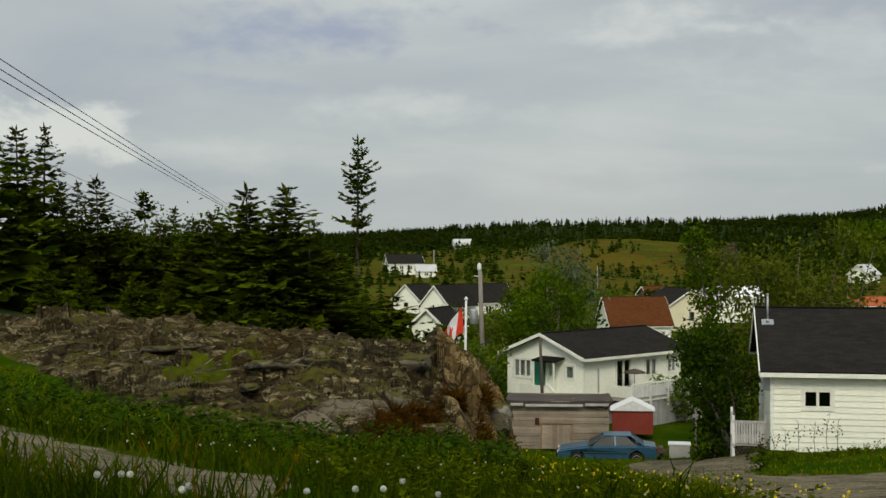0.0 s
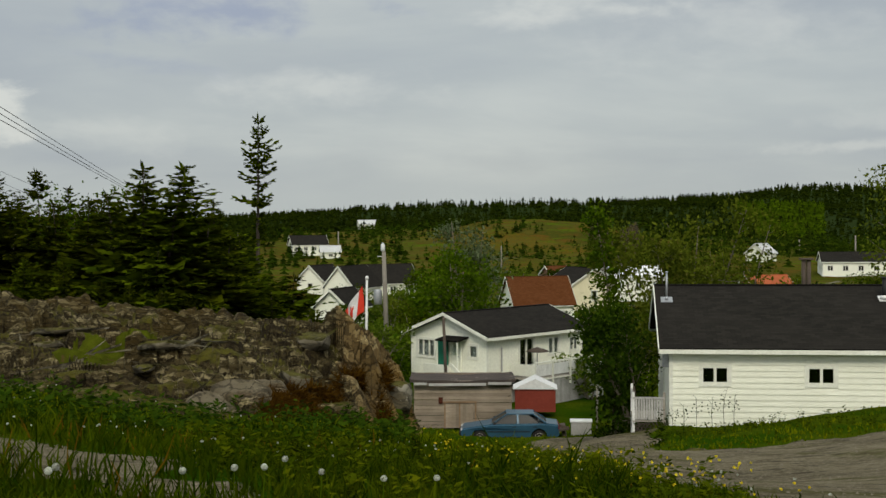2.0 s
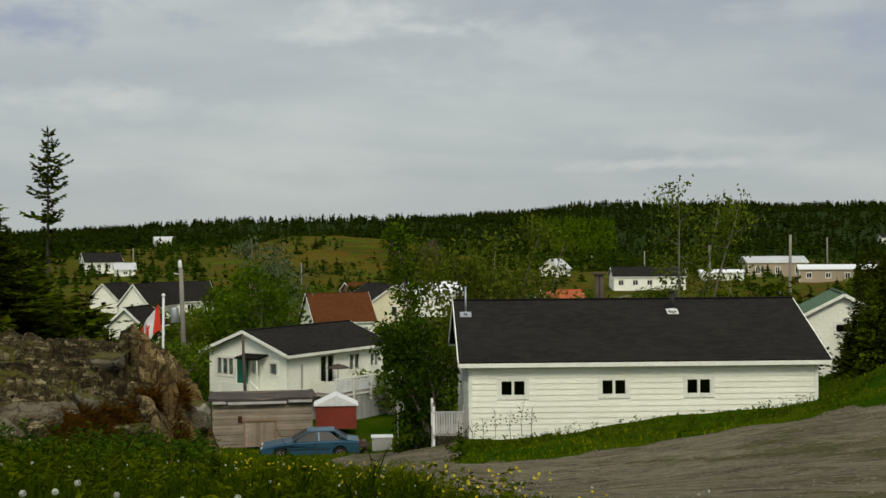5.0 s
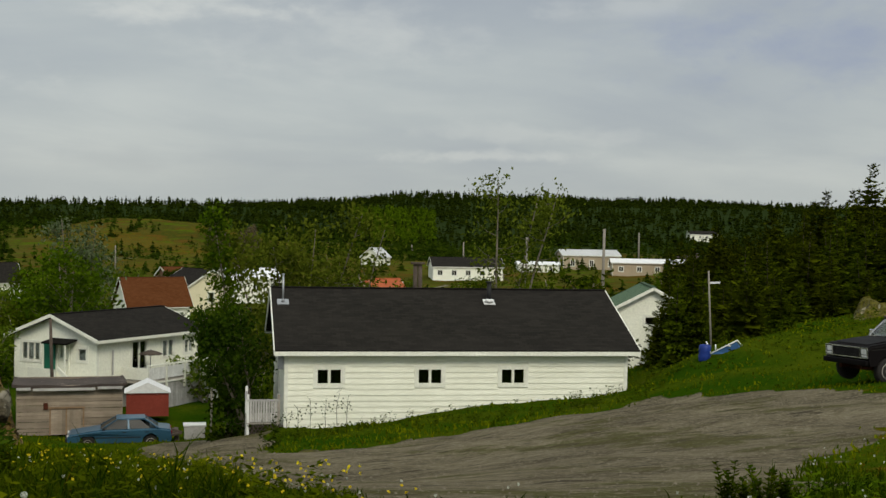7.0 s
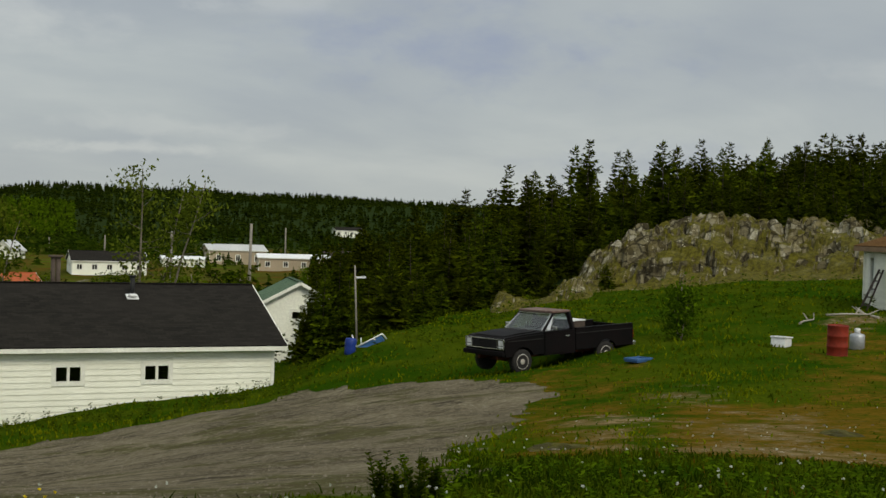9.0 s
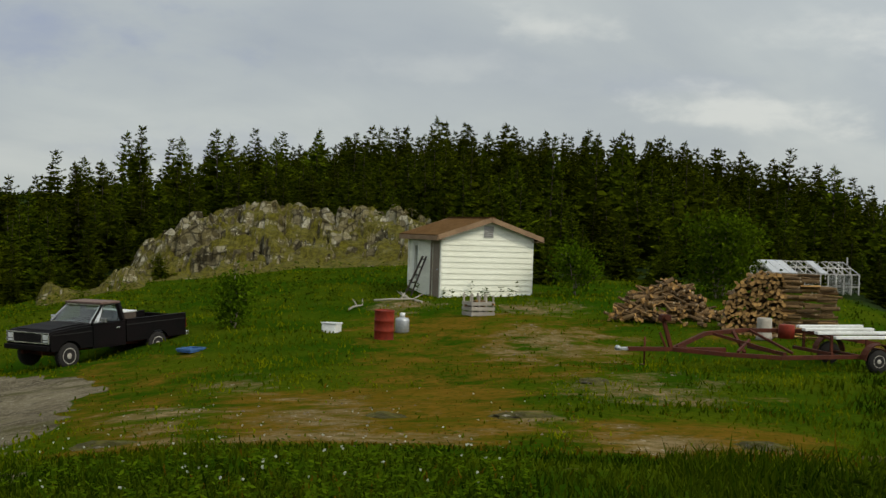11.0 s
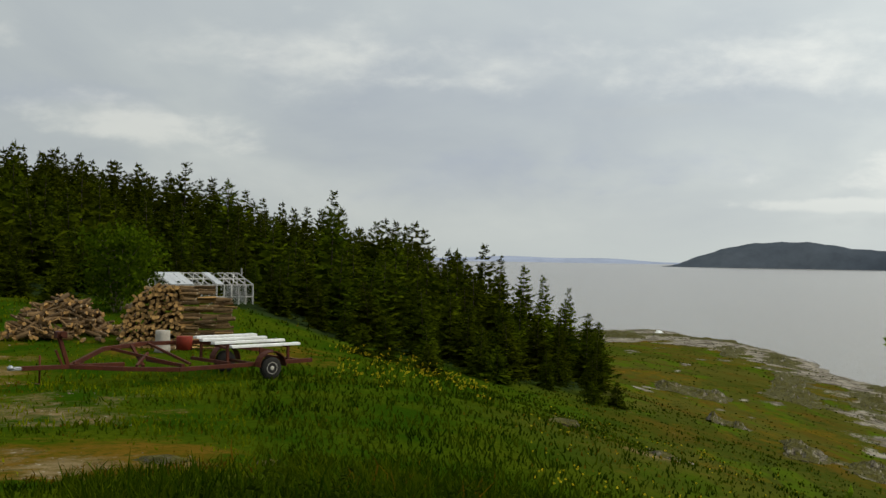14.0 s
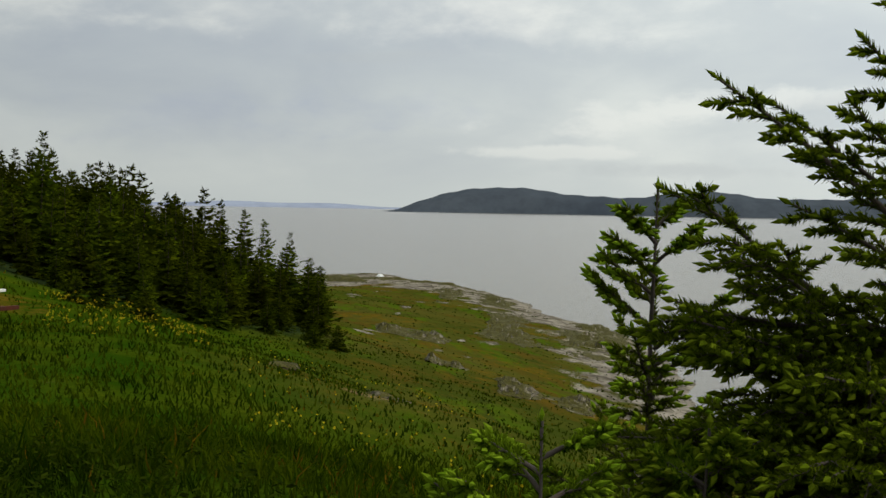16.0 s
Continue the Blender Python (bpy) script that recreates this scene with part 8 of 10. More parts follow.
def flag():
    """A flag hanging from its pole: red, white with a red leaf shape, red."""
    p = sky_point(0.62, 30.5, -5.9)
    f = thing("flagpole", pose(p.x, p.y, p.z - 1.0, 0, 0, 0), "white flagpole with a drooping red and white flag", "flag")
    bm = bmesh.new()
    tube(bm, [(0, 0, 0), (0.05, 0, 2.75)], [0.035, 0.028], 10)
    lathe(bm, [(0.03, 2.75), (0.05, 2.79), (0.02, 2.84)], 10, c=(0.05, 0, 0))
    part("pole", bm, M["flag_white"], f)
    nx, nz = 30, 14
    bm = bmesh.new()

    def at(u, v):
        # u: out from the pole, v: down the hoist; the cloth droops and folds
        x = -0.06 - 0.78 * u * 0.62 + 0.04 * math.sin(9 * u + 2 * v)
        z = 2.55 - 0.62 * v - 0.85 * u ** 1.35 * 0.78 + 0.05 * math.sin(7 * u + 1)
        y = 0.10 * math.sin(10 * u + 1.5 * v) * (0.3 + u)
        return Vector((x, y, z))
    grid = [[bm.verts.new(at(i / nx, k / nz)) for k in range(nz + 1)] for i in range(nx + 1)]
    for i in range(nx):
        for k in range(nz):
            u, v = (i + 0.5) / nx, (k + 0.5) / nz
            dx, dy = (u - 0.5) * 2, v - 0.5
            r, a = math.hypot(dx, dy), math.atan2(dx, -dy)
            leaf = r < 0.20 + 0.12 * abs(math.cos(2.5 * a)) - 0.06 * abs(math.sin(5 * a)) and not (dy > 0.22 and abs(dx) > 0.03)
            fc = bm.faces.new((grid[i][k], grid[i + 1][k], grid[i + 1][k + 1], grid[i][k + 1]))
            fc.material_index = 1 if (u < 0.25 or u > 0.75 or leaf) else 0
            fc.smooth = True
    part("flag", bm, [M["flag_white"], M["flag_red"]], f, "red and white cloth flag with a red leaf shape")


flag()
# ---------------------------------------------------------------- trees
def unit(v):
    return v / (np.linalg.norm(v, axis=-1, keepdims=True) + 1e-9)


def spruce_meshes(name, h, R, seed, levels, per, twigs, bare=0.06, thin=1.0, material=None, twig=0.30, top_bias=0.9, ragged=0.3, profile=None, fine=True):
    """A spruce: a tapered trunk and whorls of boughs, each a flat spray of side shoots that droops and lifts at its tip."""
    rng = np.random.default_rng(seed)
    bm = bmesh.new()
    bend = rng.normal(0, 0.02, 2)
    pts = [(bend[0] * h * (k / 6) ** 2, bend[1] * h * (k / 6) ** 2, h * k / 6) for k in range(7)]
    tube(bm, pts, [0.014 * h * (1 - 0.93 * k / 6) for k in range(7)], 7)
    trunk = finish(bm, name + "_trunk", M["spruce_bark"])
    quads = []

    def leaf(p, d, ln, wide):
        """Slim sprays from places p, along d."""
        mid = p + d * (ln * 0.45)[:, None]
        wd = unit(np.cross(d, rng.normal(0, 0.8, (len(p), 3)) + np.array([0, 0, 1.0]))) * wide[:, None]
        quads.append(np.stack([p, mid + wd, p + d * ln[:, None], mid - wd], 1))
    swell = rng.uniform(0, 6.28, 3)
    for w in range(levels):
        f0 = bare + (0.985 - bare) * ((w + 0.5) / levels) ** 0.92
        turn = rng.uniform(0, 6.28)
        weak = rng.uniform(0.75, 1.1)
        # older growth close to the trunk closes the crown
        core = weak * (R * ((1 - f0) ** top_bias + 0.03) if profile is None else 0.5 * profile(f0))
        ang = turn + 0.5 + np.arange(5) * 1.2566 + rng.normal(0, 0.2, 5)
        inner = unit(np.stack([np.cos(ang), np.sin(ang), rng.uniform(-0.55, -0.15, 5) + 0.5 * f0], -1))
        leaf(np.repeat(np.array([[bend[0] * h * f0 * f0, bend[1] * h * f0 * f0, h * f0]]), 5, 0), inner, np.full(5, 0.74 * core), np.full(5, 0.26 * core))
        for k in range(per):
            if rng.random() > thin:
                continue
            f = min(0.985, max(bare, f0 + rng.normal(0, 0.35 / levels)))
            a = turn + 6.283 * k / per + rng.normal(0, 0.25)
            reach = R * ((1 - f) ** top_bias + 0.035) if profile is None else profile(f)
            reach *= 1 + ragged * (0.6 * math.sin(a + swell[0] + 3 * f) + 0.5 * math.sin(11 * f + 2 * a + swell[1]))
            L = max(0.12, weak * reach * rng.uniform(0.65, 1.15))
            up = 0.85 * f - 0.22 + rng.normal(0, 0.10)
            base = np.array([bend[0] * h * f * f, bend[1] * h * f * f, h * f])
            d = np.array([math.cos(a), math.sin(a), 0.0])
            side = np.array([-d[1], d[0], 0.0])
            n = max(5, int(twigs * (0.3 + 0.7 * L / R)))
            t = 0.16 + 0.84 * (np.arange(n) + rng.random(n)) / n
            pos = base + np.outer(t * L, d)
            pos[:, 2] += L * (up * t - 0.42 * t * t + 0.34 * t ** 3)
            ln = (0.34 * L * (1.08 - t) + twig * 0.45) * rng.uniform(0.6, 1.2, n) * (0.48 + 0.52 * (1 - f))
            sgn = np.where(np.arange(n) % 2, 1.0, -1.0)
            dirs = unit(d * rng.uniform(0.5, 1.0, (n, 1)) + np.outer(sgn * rng.uniform(0.45, 1.0, n), side) + np.stack([np.zeros(n), np.zeros(n), rng.uniform(-0.55, 0.22, n) + 0.25 * f], -1))
            leaf(pos, dirs, ln * 1.1, (0.20 if fine else 0.27) * ln + 0.016)
            # two lesser shoots off each
            for s2 in (-1.0, 1.0) if fine else ():
                d2 = unit(dirs + s2 * 0.8 * unit(np.cross(dirs, np.array([0, 0, 1.0]))) + rng.normal(0, 0.22, (n, 3)))
                leaf(pos + dirs * (ln * 0.35)[:, None], d2, ln * 0.62, 0.15 * ln + 0.015)
            # the bough's own end, lifted
            end = base + d * L * 0.72 + np.array([0, 0, L * (up * 0.72 - 0.09)])
            leaf(end[None], unit(d + np.array([0, 0, 0.25 + 0.5 * f]))[None], np.array([L * 0.33 + 0.08]), np.array([0.05 * L + 0.02]))
    top = np.array([bend[0] * h, bend[1] * h, h])
    lead = np.repeat(top[None] - np.array([0, 0, 0.45]), 5, 0) + np.array([0, 0, 1.0]) * rng.uniform(0, 0.25, (5, 1))
    leaf(lead, unit(rng.normal(0, 0.28, (5, 3)) + np.array([0, 0, 1.0])), np.full(5, 0.42), np.full(5, 0.035))
    v = np.concatenate(quads).reshape(-1, 3)
    return trunk, raw_mesh(name + "_crown", v, np.arange(len(v)), 4, material or M["needles"])


def tree_thing(name, meshes, m, label, group):
    t = thing(name, m, label, "tree", group)
    for nm, me in zip(("trunk", "crown"), meshes):
        new(nm, me).parent = t
    return t


SPRUCES = [spruce_meshes("spruce", 6.0, 2.0, 1, 22, 6, 11, 0.02, 1, None, 0.50, 0.92, 0.22), spruce_meshes("spruce", 6.5, 1.85, 2, 23, 6, 11, 0.05, 0.97, None, 0.46, 0.86, 0.28), spruce_meshes("spruce", 5.5, 2.1, 3, 21, 6, 11, 0.02, 1, M["needles_light"], 0.50, 0.95, 0.22),
           spruce_meshes("spruce", 7.0, 1.5, 4, 23, 5, 12, 0.10, 0.88, None, 0.46, 0.62, 0.40), spruce_meshes("spruce", 6.0, 2.0, 5, 21, 6, 11, 0.02, 0.97, M["needles_light"], 0.50, 0.88, 0.28),
           spruce_meshes("spruce", 6.0, 1.9, 41, 18, 6, 9, 0.15, 1, None, 0.50, 0.92, 0.25, None, False), spruce_meshes("spruce", 6.5, 1.6, 42, 19, 6, 8, 0.15, 1, None, 0.48, 0.82, 0.3, None, False), spruce_meshes("spruce", 5.5, 2.0, 43, 17, 6, 9, 0.15, 1, M["needles_light"], 0.50, 0.92, 0.25, None, False),
           spruce_meshes("spruce", 6.0, 1.8, 44, 13, 6, 5, 0.30, 1, None, 0.60, 0.88, 0.25, None, False)]
SPRUCE_H = [6.0, 6.5, 5.5, 7.0, 6.0, 6.0, 6.5, 5.5, 6.0]
BUSH = spruce_meshes("young_spruce", 2.2, 1.25, 6, 12, 7, 13, 0.0, 1.0, M["needles_light"], 0.26, 0.7, 0.35)
made = {}


def put_spruce(b, d, h, kind, turn, group, label="dark green spruce tree standing in the wood", sink=0.15, wide=1.0):
    p = on_land(b, d, -sink)
    s = h / SPRUCE_H[kind]
    w = s * wide
    m = Matrix.Translation(p) @ Matrix.Rotation(radians(turn), 4, 'Z') @ Matrix.Diagonal((w, w, s, 1))
    if (kind, label) not in made:
        made[(kind, label)] = tree_thing("spruce_tree", SPRUCES[kind], m, label, group)
        return made[(kind, label)]
    t = copy_thing(made[(kind, label)], Matrix.Identity(4))
    t.matrix_basis = m
    t["group"] = group
    return t


# the eastern wood: how high the tree tops stand above the eye, by bearing
SKYLINE = ((28, -2.4), (31.9, -1.9), (33.9, -0.9), (36.3, 0.6), (38.5, 1.6), (40.6, 2.7), (43.9, 3.5), (46, 3.8), (52, 4.3), (57, 4.3), (61, 3.7), (65, 3.7), (69, 3.3), (72, 2.9), (75, 2.2), (78, 1.7), (81, 1.3), (84.5, 0.2), (87, -1.0), (90, -2.4))
WOOD_EDGE = ((29, 70), (31, 54), (33, 51), (36, 56), (39, 64), (43, 72), (50, 77), (56, 66), (58.5, 52), (63, 52), (68, 56), (71, 62), (74, 63), (77, 57), (80, 54), (83, 55), (86, 58), (90, 60))


def lerp_table(table, x):
    return float(np.interp(x, [a for a, _ in table], [b for _, b in table]))


rnd = random.Random(11)
taken = []
for tries in range(9000):
    b = rnd.uniform(30.5, 89.6)
    edge = lerp_table(WOOD_EDGE, b)
    d = edge + 32 * rnd.random() ** 1.3
    p = polar(b, d)
    near = 1.75 + 0.03 * (d - edge)
    if any((p.x - q[0]) ** 2 + (p.y - q[1]) ** 2 < near * near for q in taken):
        continue
    # low at the edge of the wood, rising storey by storey to the skyline
    cap = EYE_Z + d * math.tan(radians(lerp_table(SKYLINE, b) + rnd.gauss(-0.1, 0.25))) - land_at(p.x, p.y)
    storey = min(1.0, 0.45 + 0.55 * (d - edge) / 15)
    h = cap * storey * (rnd.uniform(0.72, 1.0) if rnd.random() < 0.80 else rnd.uniform(1.0, 1.2))
    h = max(rnd.uniform(1.5, 2.3), min(8.8, h))
    taken.append((p.x, p.y, b, d, d - edge, h))
    if len(taken) >= 460:
        break
taken.sort(key=lambda q: q[4])
deep = {5: [], 6: [], 7: [], 8: []}
for k, (x, y, b, d, into, h) in enumerate(taken):
    wide = rnd.uniform(0.9, 1.25) * (1.0 if h > 5 and into > 8 else 1.3)
    turn = rnd.uniform(0, 360)
    if k < 235:
        kind = rnd.choice((0, 1, 2, 2, 4, 4, 3)) if into < 9 else rnd.choice((5, 6, 7))
        put_spruce(b, d, h, kind, turn, "eastern spruce wood", wide=wide)
    else:
        kind = rnd.choice((5, 6, 6, 7))
        s = h / SPRUCE_H[kind]
        deep[kind].append(Matrix.Translation(on_land(b, d, -0.15)) @ Matrix.Rotation(radians(turn), 4, 'Z') @ Matrix.Diagonal((s * wide, s * wide, s, 1)))
# farther in, up to the crest of the hill
far_rng = random.Random(23)
for k in range(900):
    b = far_rng.uniform(31, 87.5)
    d = far_rng.uniform(lerp_table(WOOD_EDGE, b) + 26, 150)
    if b > 86 - (d - 85) * 0.09:
        continue
    s = far_rng.uniform(4.2, 7.2) / 6.0
    wide = far_rng.uniform(0.95, 1.3)
    deep[8].append(Matrix.Translation(on_land(b, d, -0.15)) @ Matrix.Rotation(far_rng.uniform(0, 6.28), 4, 'Z') @ Matrix.Diagonal((s * wide, s * wide, s, 1)))
for kind, spots in deep.items():
    crown = SPRUCES[kind][1]
    co = np.empty(len(crown.vertices) * 3)
    crown.vertices.foreach_get("co", co)
    co = np.concatenate([co.reshape(-1, 3), np.ones((len(crown.vertices), 1))], 1)
    v = np.concatenate([(co @ np.array(m).T)[:, :3] for m in spots])
    tagged(new("spruce_wood", raw_mesh("spruce_wood", v, np.arange(len(v)), 4, crown.materials[0])), "dark green spruces crowded deep in the wood", "woods", kind="stuff")

# spruces behind the western outcrop, with the heights they show
for b, d, h, k, w in ((-18.6, 41, 5.6, 3, 0.9), (-17.6, 43, 5.9, 1, 0.8), (-16.9, 42, 4.2, 3, 0.8), (-16.2, 44, 4.3, 1, 0.75), (-15.3, 42, 4.5, 0, 0.9), (-19.6, 40, 5.0, 2, 1), (-21, 42, 5.2, 0, 1), (-23, 41, 5.5, 1, 1),
                      (-9.0, 39, 5.1, 0, 1.0), (-8.2, 38.4, 5.0, 2, 1.1), (-7.4, 39, 5.5, 1, 1.25), (-6.6, 38.2, 4.3, 2, 1.2), (-5.6, 38.5, 3.9, 4, 1.2), (-4.6, 38.8, 3.2, 2, 1.3), (-3.4, 38.5, 2.9, 4, 1.3), (-2.3, 38.2, 2.5, 2, 1.4), (-1.4, 37.8, 2.0, 4, 1.5),
                      (-10.2, 40, 4.0, 4, 1.2), (-11.4, 41, 3.6, 0, 1.1), (-12.6, 43, 3.4, 4, 1.2), (-13.6, 44, 3.5, 2, 1.2), (-14.6, 43, 3.2, 4, 1.2), (-8.8, 43, 4.4, 0, 1.1), (-6.0, 43, 4.2, 1, 1.2), (-4.4, 44, 3.8, 2, 1.2), (-12, 47, 4.4, 1, 1.0), (-2.6, 44, 3.4, 0, 1.3), (-0.9, 42, 2.6, 4, 1.3)):
    put_spruce(b, d, h, k, b * 37, "spruces behind the outcrop", "dense dark spruce tree behind the bedrock outcrop", 0.2, w * (1.75 if b > -10.5 else 1.5))
for b, d, h in ((-0.9, 36.4, 1.9), (-0.3, 35.6, 1.5), (0.2, 35.0, 1.1), (-1.7, 37, 2.3), (-9.6, 36.6, 1.3), (-8.3, 36.0, 1.5), (-7.2, 36.2, 1.6), (-6.1, 35.7, 1.6), (-5.1, 35.9, 1.5), (-4.1, 35.4, 1.5), (-3.2, 35.2, 1.5), (-2.3, 34.8, 1.35), (-1.4, 34.6, 1.25), (-0.7, 34.2, 1.0), (-10.8, 37.2, 1.2), (-12.4, 38, 1.2), (-14, 38.5, 1.1), (-16, 39, 1.2), (-17.6, 38.6, 1.3),
                (40, 60, 1.6), (41.5, 57.5, 1.4), (44, 60, 1.2), (34.5, 50.5, 2.6), (32.2, 49.8, 2.2), (90.3, 57, 1.2), (89.2, 56, 1.0), (66, 50, 1.6), (61, 50.5, 1.4), (72.5, 60.5, 1.5), (79, 53.5, 1.3), (82, 53, 1.4), (85, 56, 1.6)):
    q = Matrix.Translation(on_land(b, d, 0.25 if d < 40 and b < 0 else -0.05)) @ Matrix.Rotation(b, 4, 'Z') @ Matrix.Diagonal((h / 2.0, h / 2.0, h / 2.2, 1))
    if "bush" not in made:
        made["bush"] = tree_thing("young_spruce", BUSH, q, "low fresh-green young spruce at the wood's edge", "young spruces")
    else:
        copy_thing(made["bush"], Matrix.Identity(4)).matrix_basis = q

for b, d, h, k in ((31.0, 50.5, 2.9, 2), (31.5, 49.5, 3.5, 4), (32.2, 50, 3.9, 0), (31.2, 53, 3.4, 1)):
    put_spruce(b, d, h, k, b * 50, "eastern spruce wood")

for k in range(14):
    put_spruce(rnd.uniform(-11, -3), rnd.uniform(37.5, 40), rnd.uniform(1.6, 2.8), rnd.choice((0, 2, 4)), 50 * k, "spruces behind the outcrop", "dense dark spruce tree behind the bedrock outcrop", 0.1, 1.9)

# the tall half-bare spruce and the small round-topped one
def tall_outline(f):
    """A pointed head of open storeys, one storey of long boughs, then bare stem."""
    if f > 0.70:
        return 0.14 + 0.56 * min(1.0, (1.0 - f) / 0.16) ** 0.8
    return 1.10 if 0.60 < f < 0.645 else (0.4 if f < 0.53 else 0.16)


tall = spruce_meshes("bare_spruce", 8.45, 0.9, 21, 19, 6, 13, 0.46, 0.9, M["needles"], 0.42, 0.32, 0.25, tall_outline)
tree_thing("spruce_tree", tall, Matrix.Translation(on_land(-4.05, 46, 0)), "tall thin spruce with a bare lower trunk", "lone spruces")
wisp = spruce_meshes("topped_spruce", 4.8, 0.75, 22, 7, 6, 12, 0.80, 0.9, M["needles"], 0.40, 0.35, 0.3)
tree_thing("spruce_tree", wisp, Matrix.Translation(on_land(-13.2, 47, -0.1)), "slim bare-stemmed spruce with a tufted top", "lone spruces")


def leafy_meshes(name, h, R, seed, leaves, size, material, stems=1, sparse_top=0.0, trunk_r=0.09, clumps=26, low=0.25):
    """A broadleaved tree: limbs that fork and hundreds of small leaves in loose clumps round their ends."""
    rng = np.random.default_rng(seed)
    bm = bmesh.new()
    ends = []
    for s in range(stems):
        lean = rng.normal(0, 0.10, 2) * (1 if stems == 1 else 2.2)
        base = np.array([rng.normal(0, 0.12 * (stems > 1)), rng.normal(0, 0.12 * (stems > 1)), 0])
        hh = h * rng.uniform(0.8, 1.0)
        axis = [base + np.array([lean[0] * hh * t, lean[1] * hh * t, hh * t]) + rng.normal(0, 0.03, 3) * h * 0.2 * (t > 0) for t in np.linspace(0, 1, 7)]
        tube(bm, axis, [trunk_r * (1 - 0.9 * t) + 0.008 for t in np.linspace(0, 1, 7)], 7)
        for c in range(clumps // stems):
            t = low + (0.98 - low) * rng.random() ** 0.8
            k = min(5, int(t * 6))
            p0 = axis[k] + (axis[k + 1] - axis[k]) * (t * 6 - k)
            a = rng.uniform(0, 6.28)
            spread = R * (math.sin(math.pi * min(0.98, 0.18 + 0.78 * t)) ** 0.7) * rng.uniform(0.45, 1.0)
            p1 = p0 + np.array([math.cos(a) * spread, math.sin(a) * spread, spread * rng.uniform(0.15, 0.8)])
            mid = (p0 + p1) / 2 + np.array([0, 0, -0.08 * spread])
            tube(bm, [p0, mid, p1], [trunk_r * 0.35 * (1 - t) + 0.012, trunk_r * 0.2 * (1 - t) + 0.008, 0.005], 3, False)
            ends += [(p1, t), ((p1 + mid) / 2, t), (mid, t)]
        ends.append((axis[-1], 1.0))
    trunk = finish(bm, name + "_trunk", M["bark"])
    idx = rng.integers(0, len(ends), leaves)
    cen = np.array([e[0] for e in ends])[idx]
    tt = np.array([e[1] for e in ends])[idx]
    keep = rng.random(leaves) > sparse_top * np.clip((tt - 0.45) * 2, 0, 1)
    cen = cen[keep]
    n = len(cen)
    cen = cen + rng.normal(0, 1, (n, 3)) * np.array([1, 1, 0.75]) * (0.13 * R + 0.14)
    d = unit(rng.normal(0, 1, (n, 3)) + np.array([0, 0, -0.3]))
    w = unit(np.cross(d, rng.normal(0, 1, (n, 3))))
    s = size * rng.uniform(0.6, 1.35, (n, 1))
    quad = np.stack([cen - d * s, cen + w * s * 0.55, cen + d * s, cen - w * s * 0.55], 1).reshape(-1, 3)
    return trunk, raw_mesh(name + "_crown", quad, np.arange(len(quad)), 4, material)


def leafy(b, d, base_lift, meshes, label, group="broadleaved trees", turn=0, scale=1.0, name="leafy_tree"):
    p = on_land(b, d, base_lift)
    return tree_thing(name, meshes, Matrix.Translation(p) @ Matrix.Rotation(radians(turn), 4, 'Z') @ Matrix.Diagonal((scale, scale, scale, 1)), label, group)


leafy(12.75, 48.3, -0.3, leafy_meshes("dogberry", 5.6, 1.0, 31, 5200, 0.085, M["leaf_dark"], 3, 0.1, 0.07, 60, 0.05), "dense dark leafy tree beside the cottage", turn=20)
leafy(11.7, 51.5, -0.3, leafy_meshes("dogberry", 4.4, 0.9, 36, 2600, 0.085, M["leaf_dark"], 3, 0.1, 0.05, 40, 0.05), "smaller leafy tree beside the cottage", turn=70)
leafy(4.95, 88, -0.5, leafy_meshes("willow", 9.2, 3.1, 32, 6500, 0.15, M["leaf"], 3, 0.1, 0.16, 75, 0.08), "broad green leafy tree behind the bungalow", turn=50)
leafy(5.3, 93, -0.5, leafy_meshes("silver_willow", 11.2, 2.3, 33, 3200, 0.13, M["leaf_silver"], 3, 0.15, 0.12, 50, 0.35), "pale silvery leafy tree behind the bungalow", turn=10)
leafy(14.6, 62, -0.4, leafy_meshes("aspen", 10.8, 2.6, 34, 10500, 0.11, M["leaf_pale"], 4, 0.15, 0.08, 70, 0.15), "light green aspen clump behind the cottage", turn=0)
leafy(16.4, 64, -0.4, leafy_meshes("aspen", 10.0, 2.0, 38, 2600, 0.10, M["leaf_pale"], 4, 0.35, 0.07, 50, 0.15), "thin light green aspen behind the cottage", turn=120)
leafy(12.35, 60, -0.4, leafy_meshes("tall_aspen", 13.2, 0.8, 35, 2200, 0.11, M["leaf"], 1, 0.1, 0.08, 44, 0.3), "slender tall aspen with a thin top", turn=0)
leafy(23.7, 64, -0.4, leafy_meshes("rowan", 12.6, 2.0, 37, 2800, 0.105, M["leaf_pale"], 3, 0.2, 0.09, 44, 0.35), "open sparse-leaved tree behind the cottage roof", turn=35)
leafy(47.2, 38, -0.05, leafy_meshes("alder_bush", 1.75, 0.55, 39, 2200, 0.060, M["leaf"], 3, 0.1, 0.03, 26, 0.05), "small green bush in the yard", name="bush")
leafy(68.4, 51, -0.1, leafy_meshes("alder_bush", 3.2, 1.5, 40, 5600, 0.085, M["leaf"], 4, 0.15, 0.05, 44, 0.05), "light green alder bush before the wood", name="bush")
leafy(62.3, 46, -0.1, leafy_meshes("alder_bush", 1.7, 0.9, 41, 1900, 0.07, M["leaf"], 3, 0.1, 0.03, 24, 0.05), "bright green low bush by the shed", name="bush")
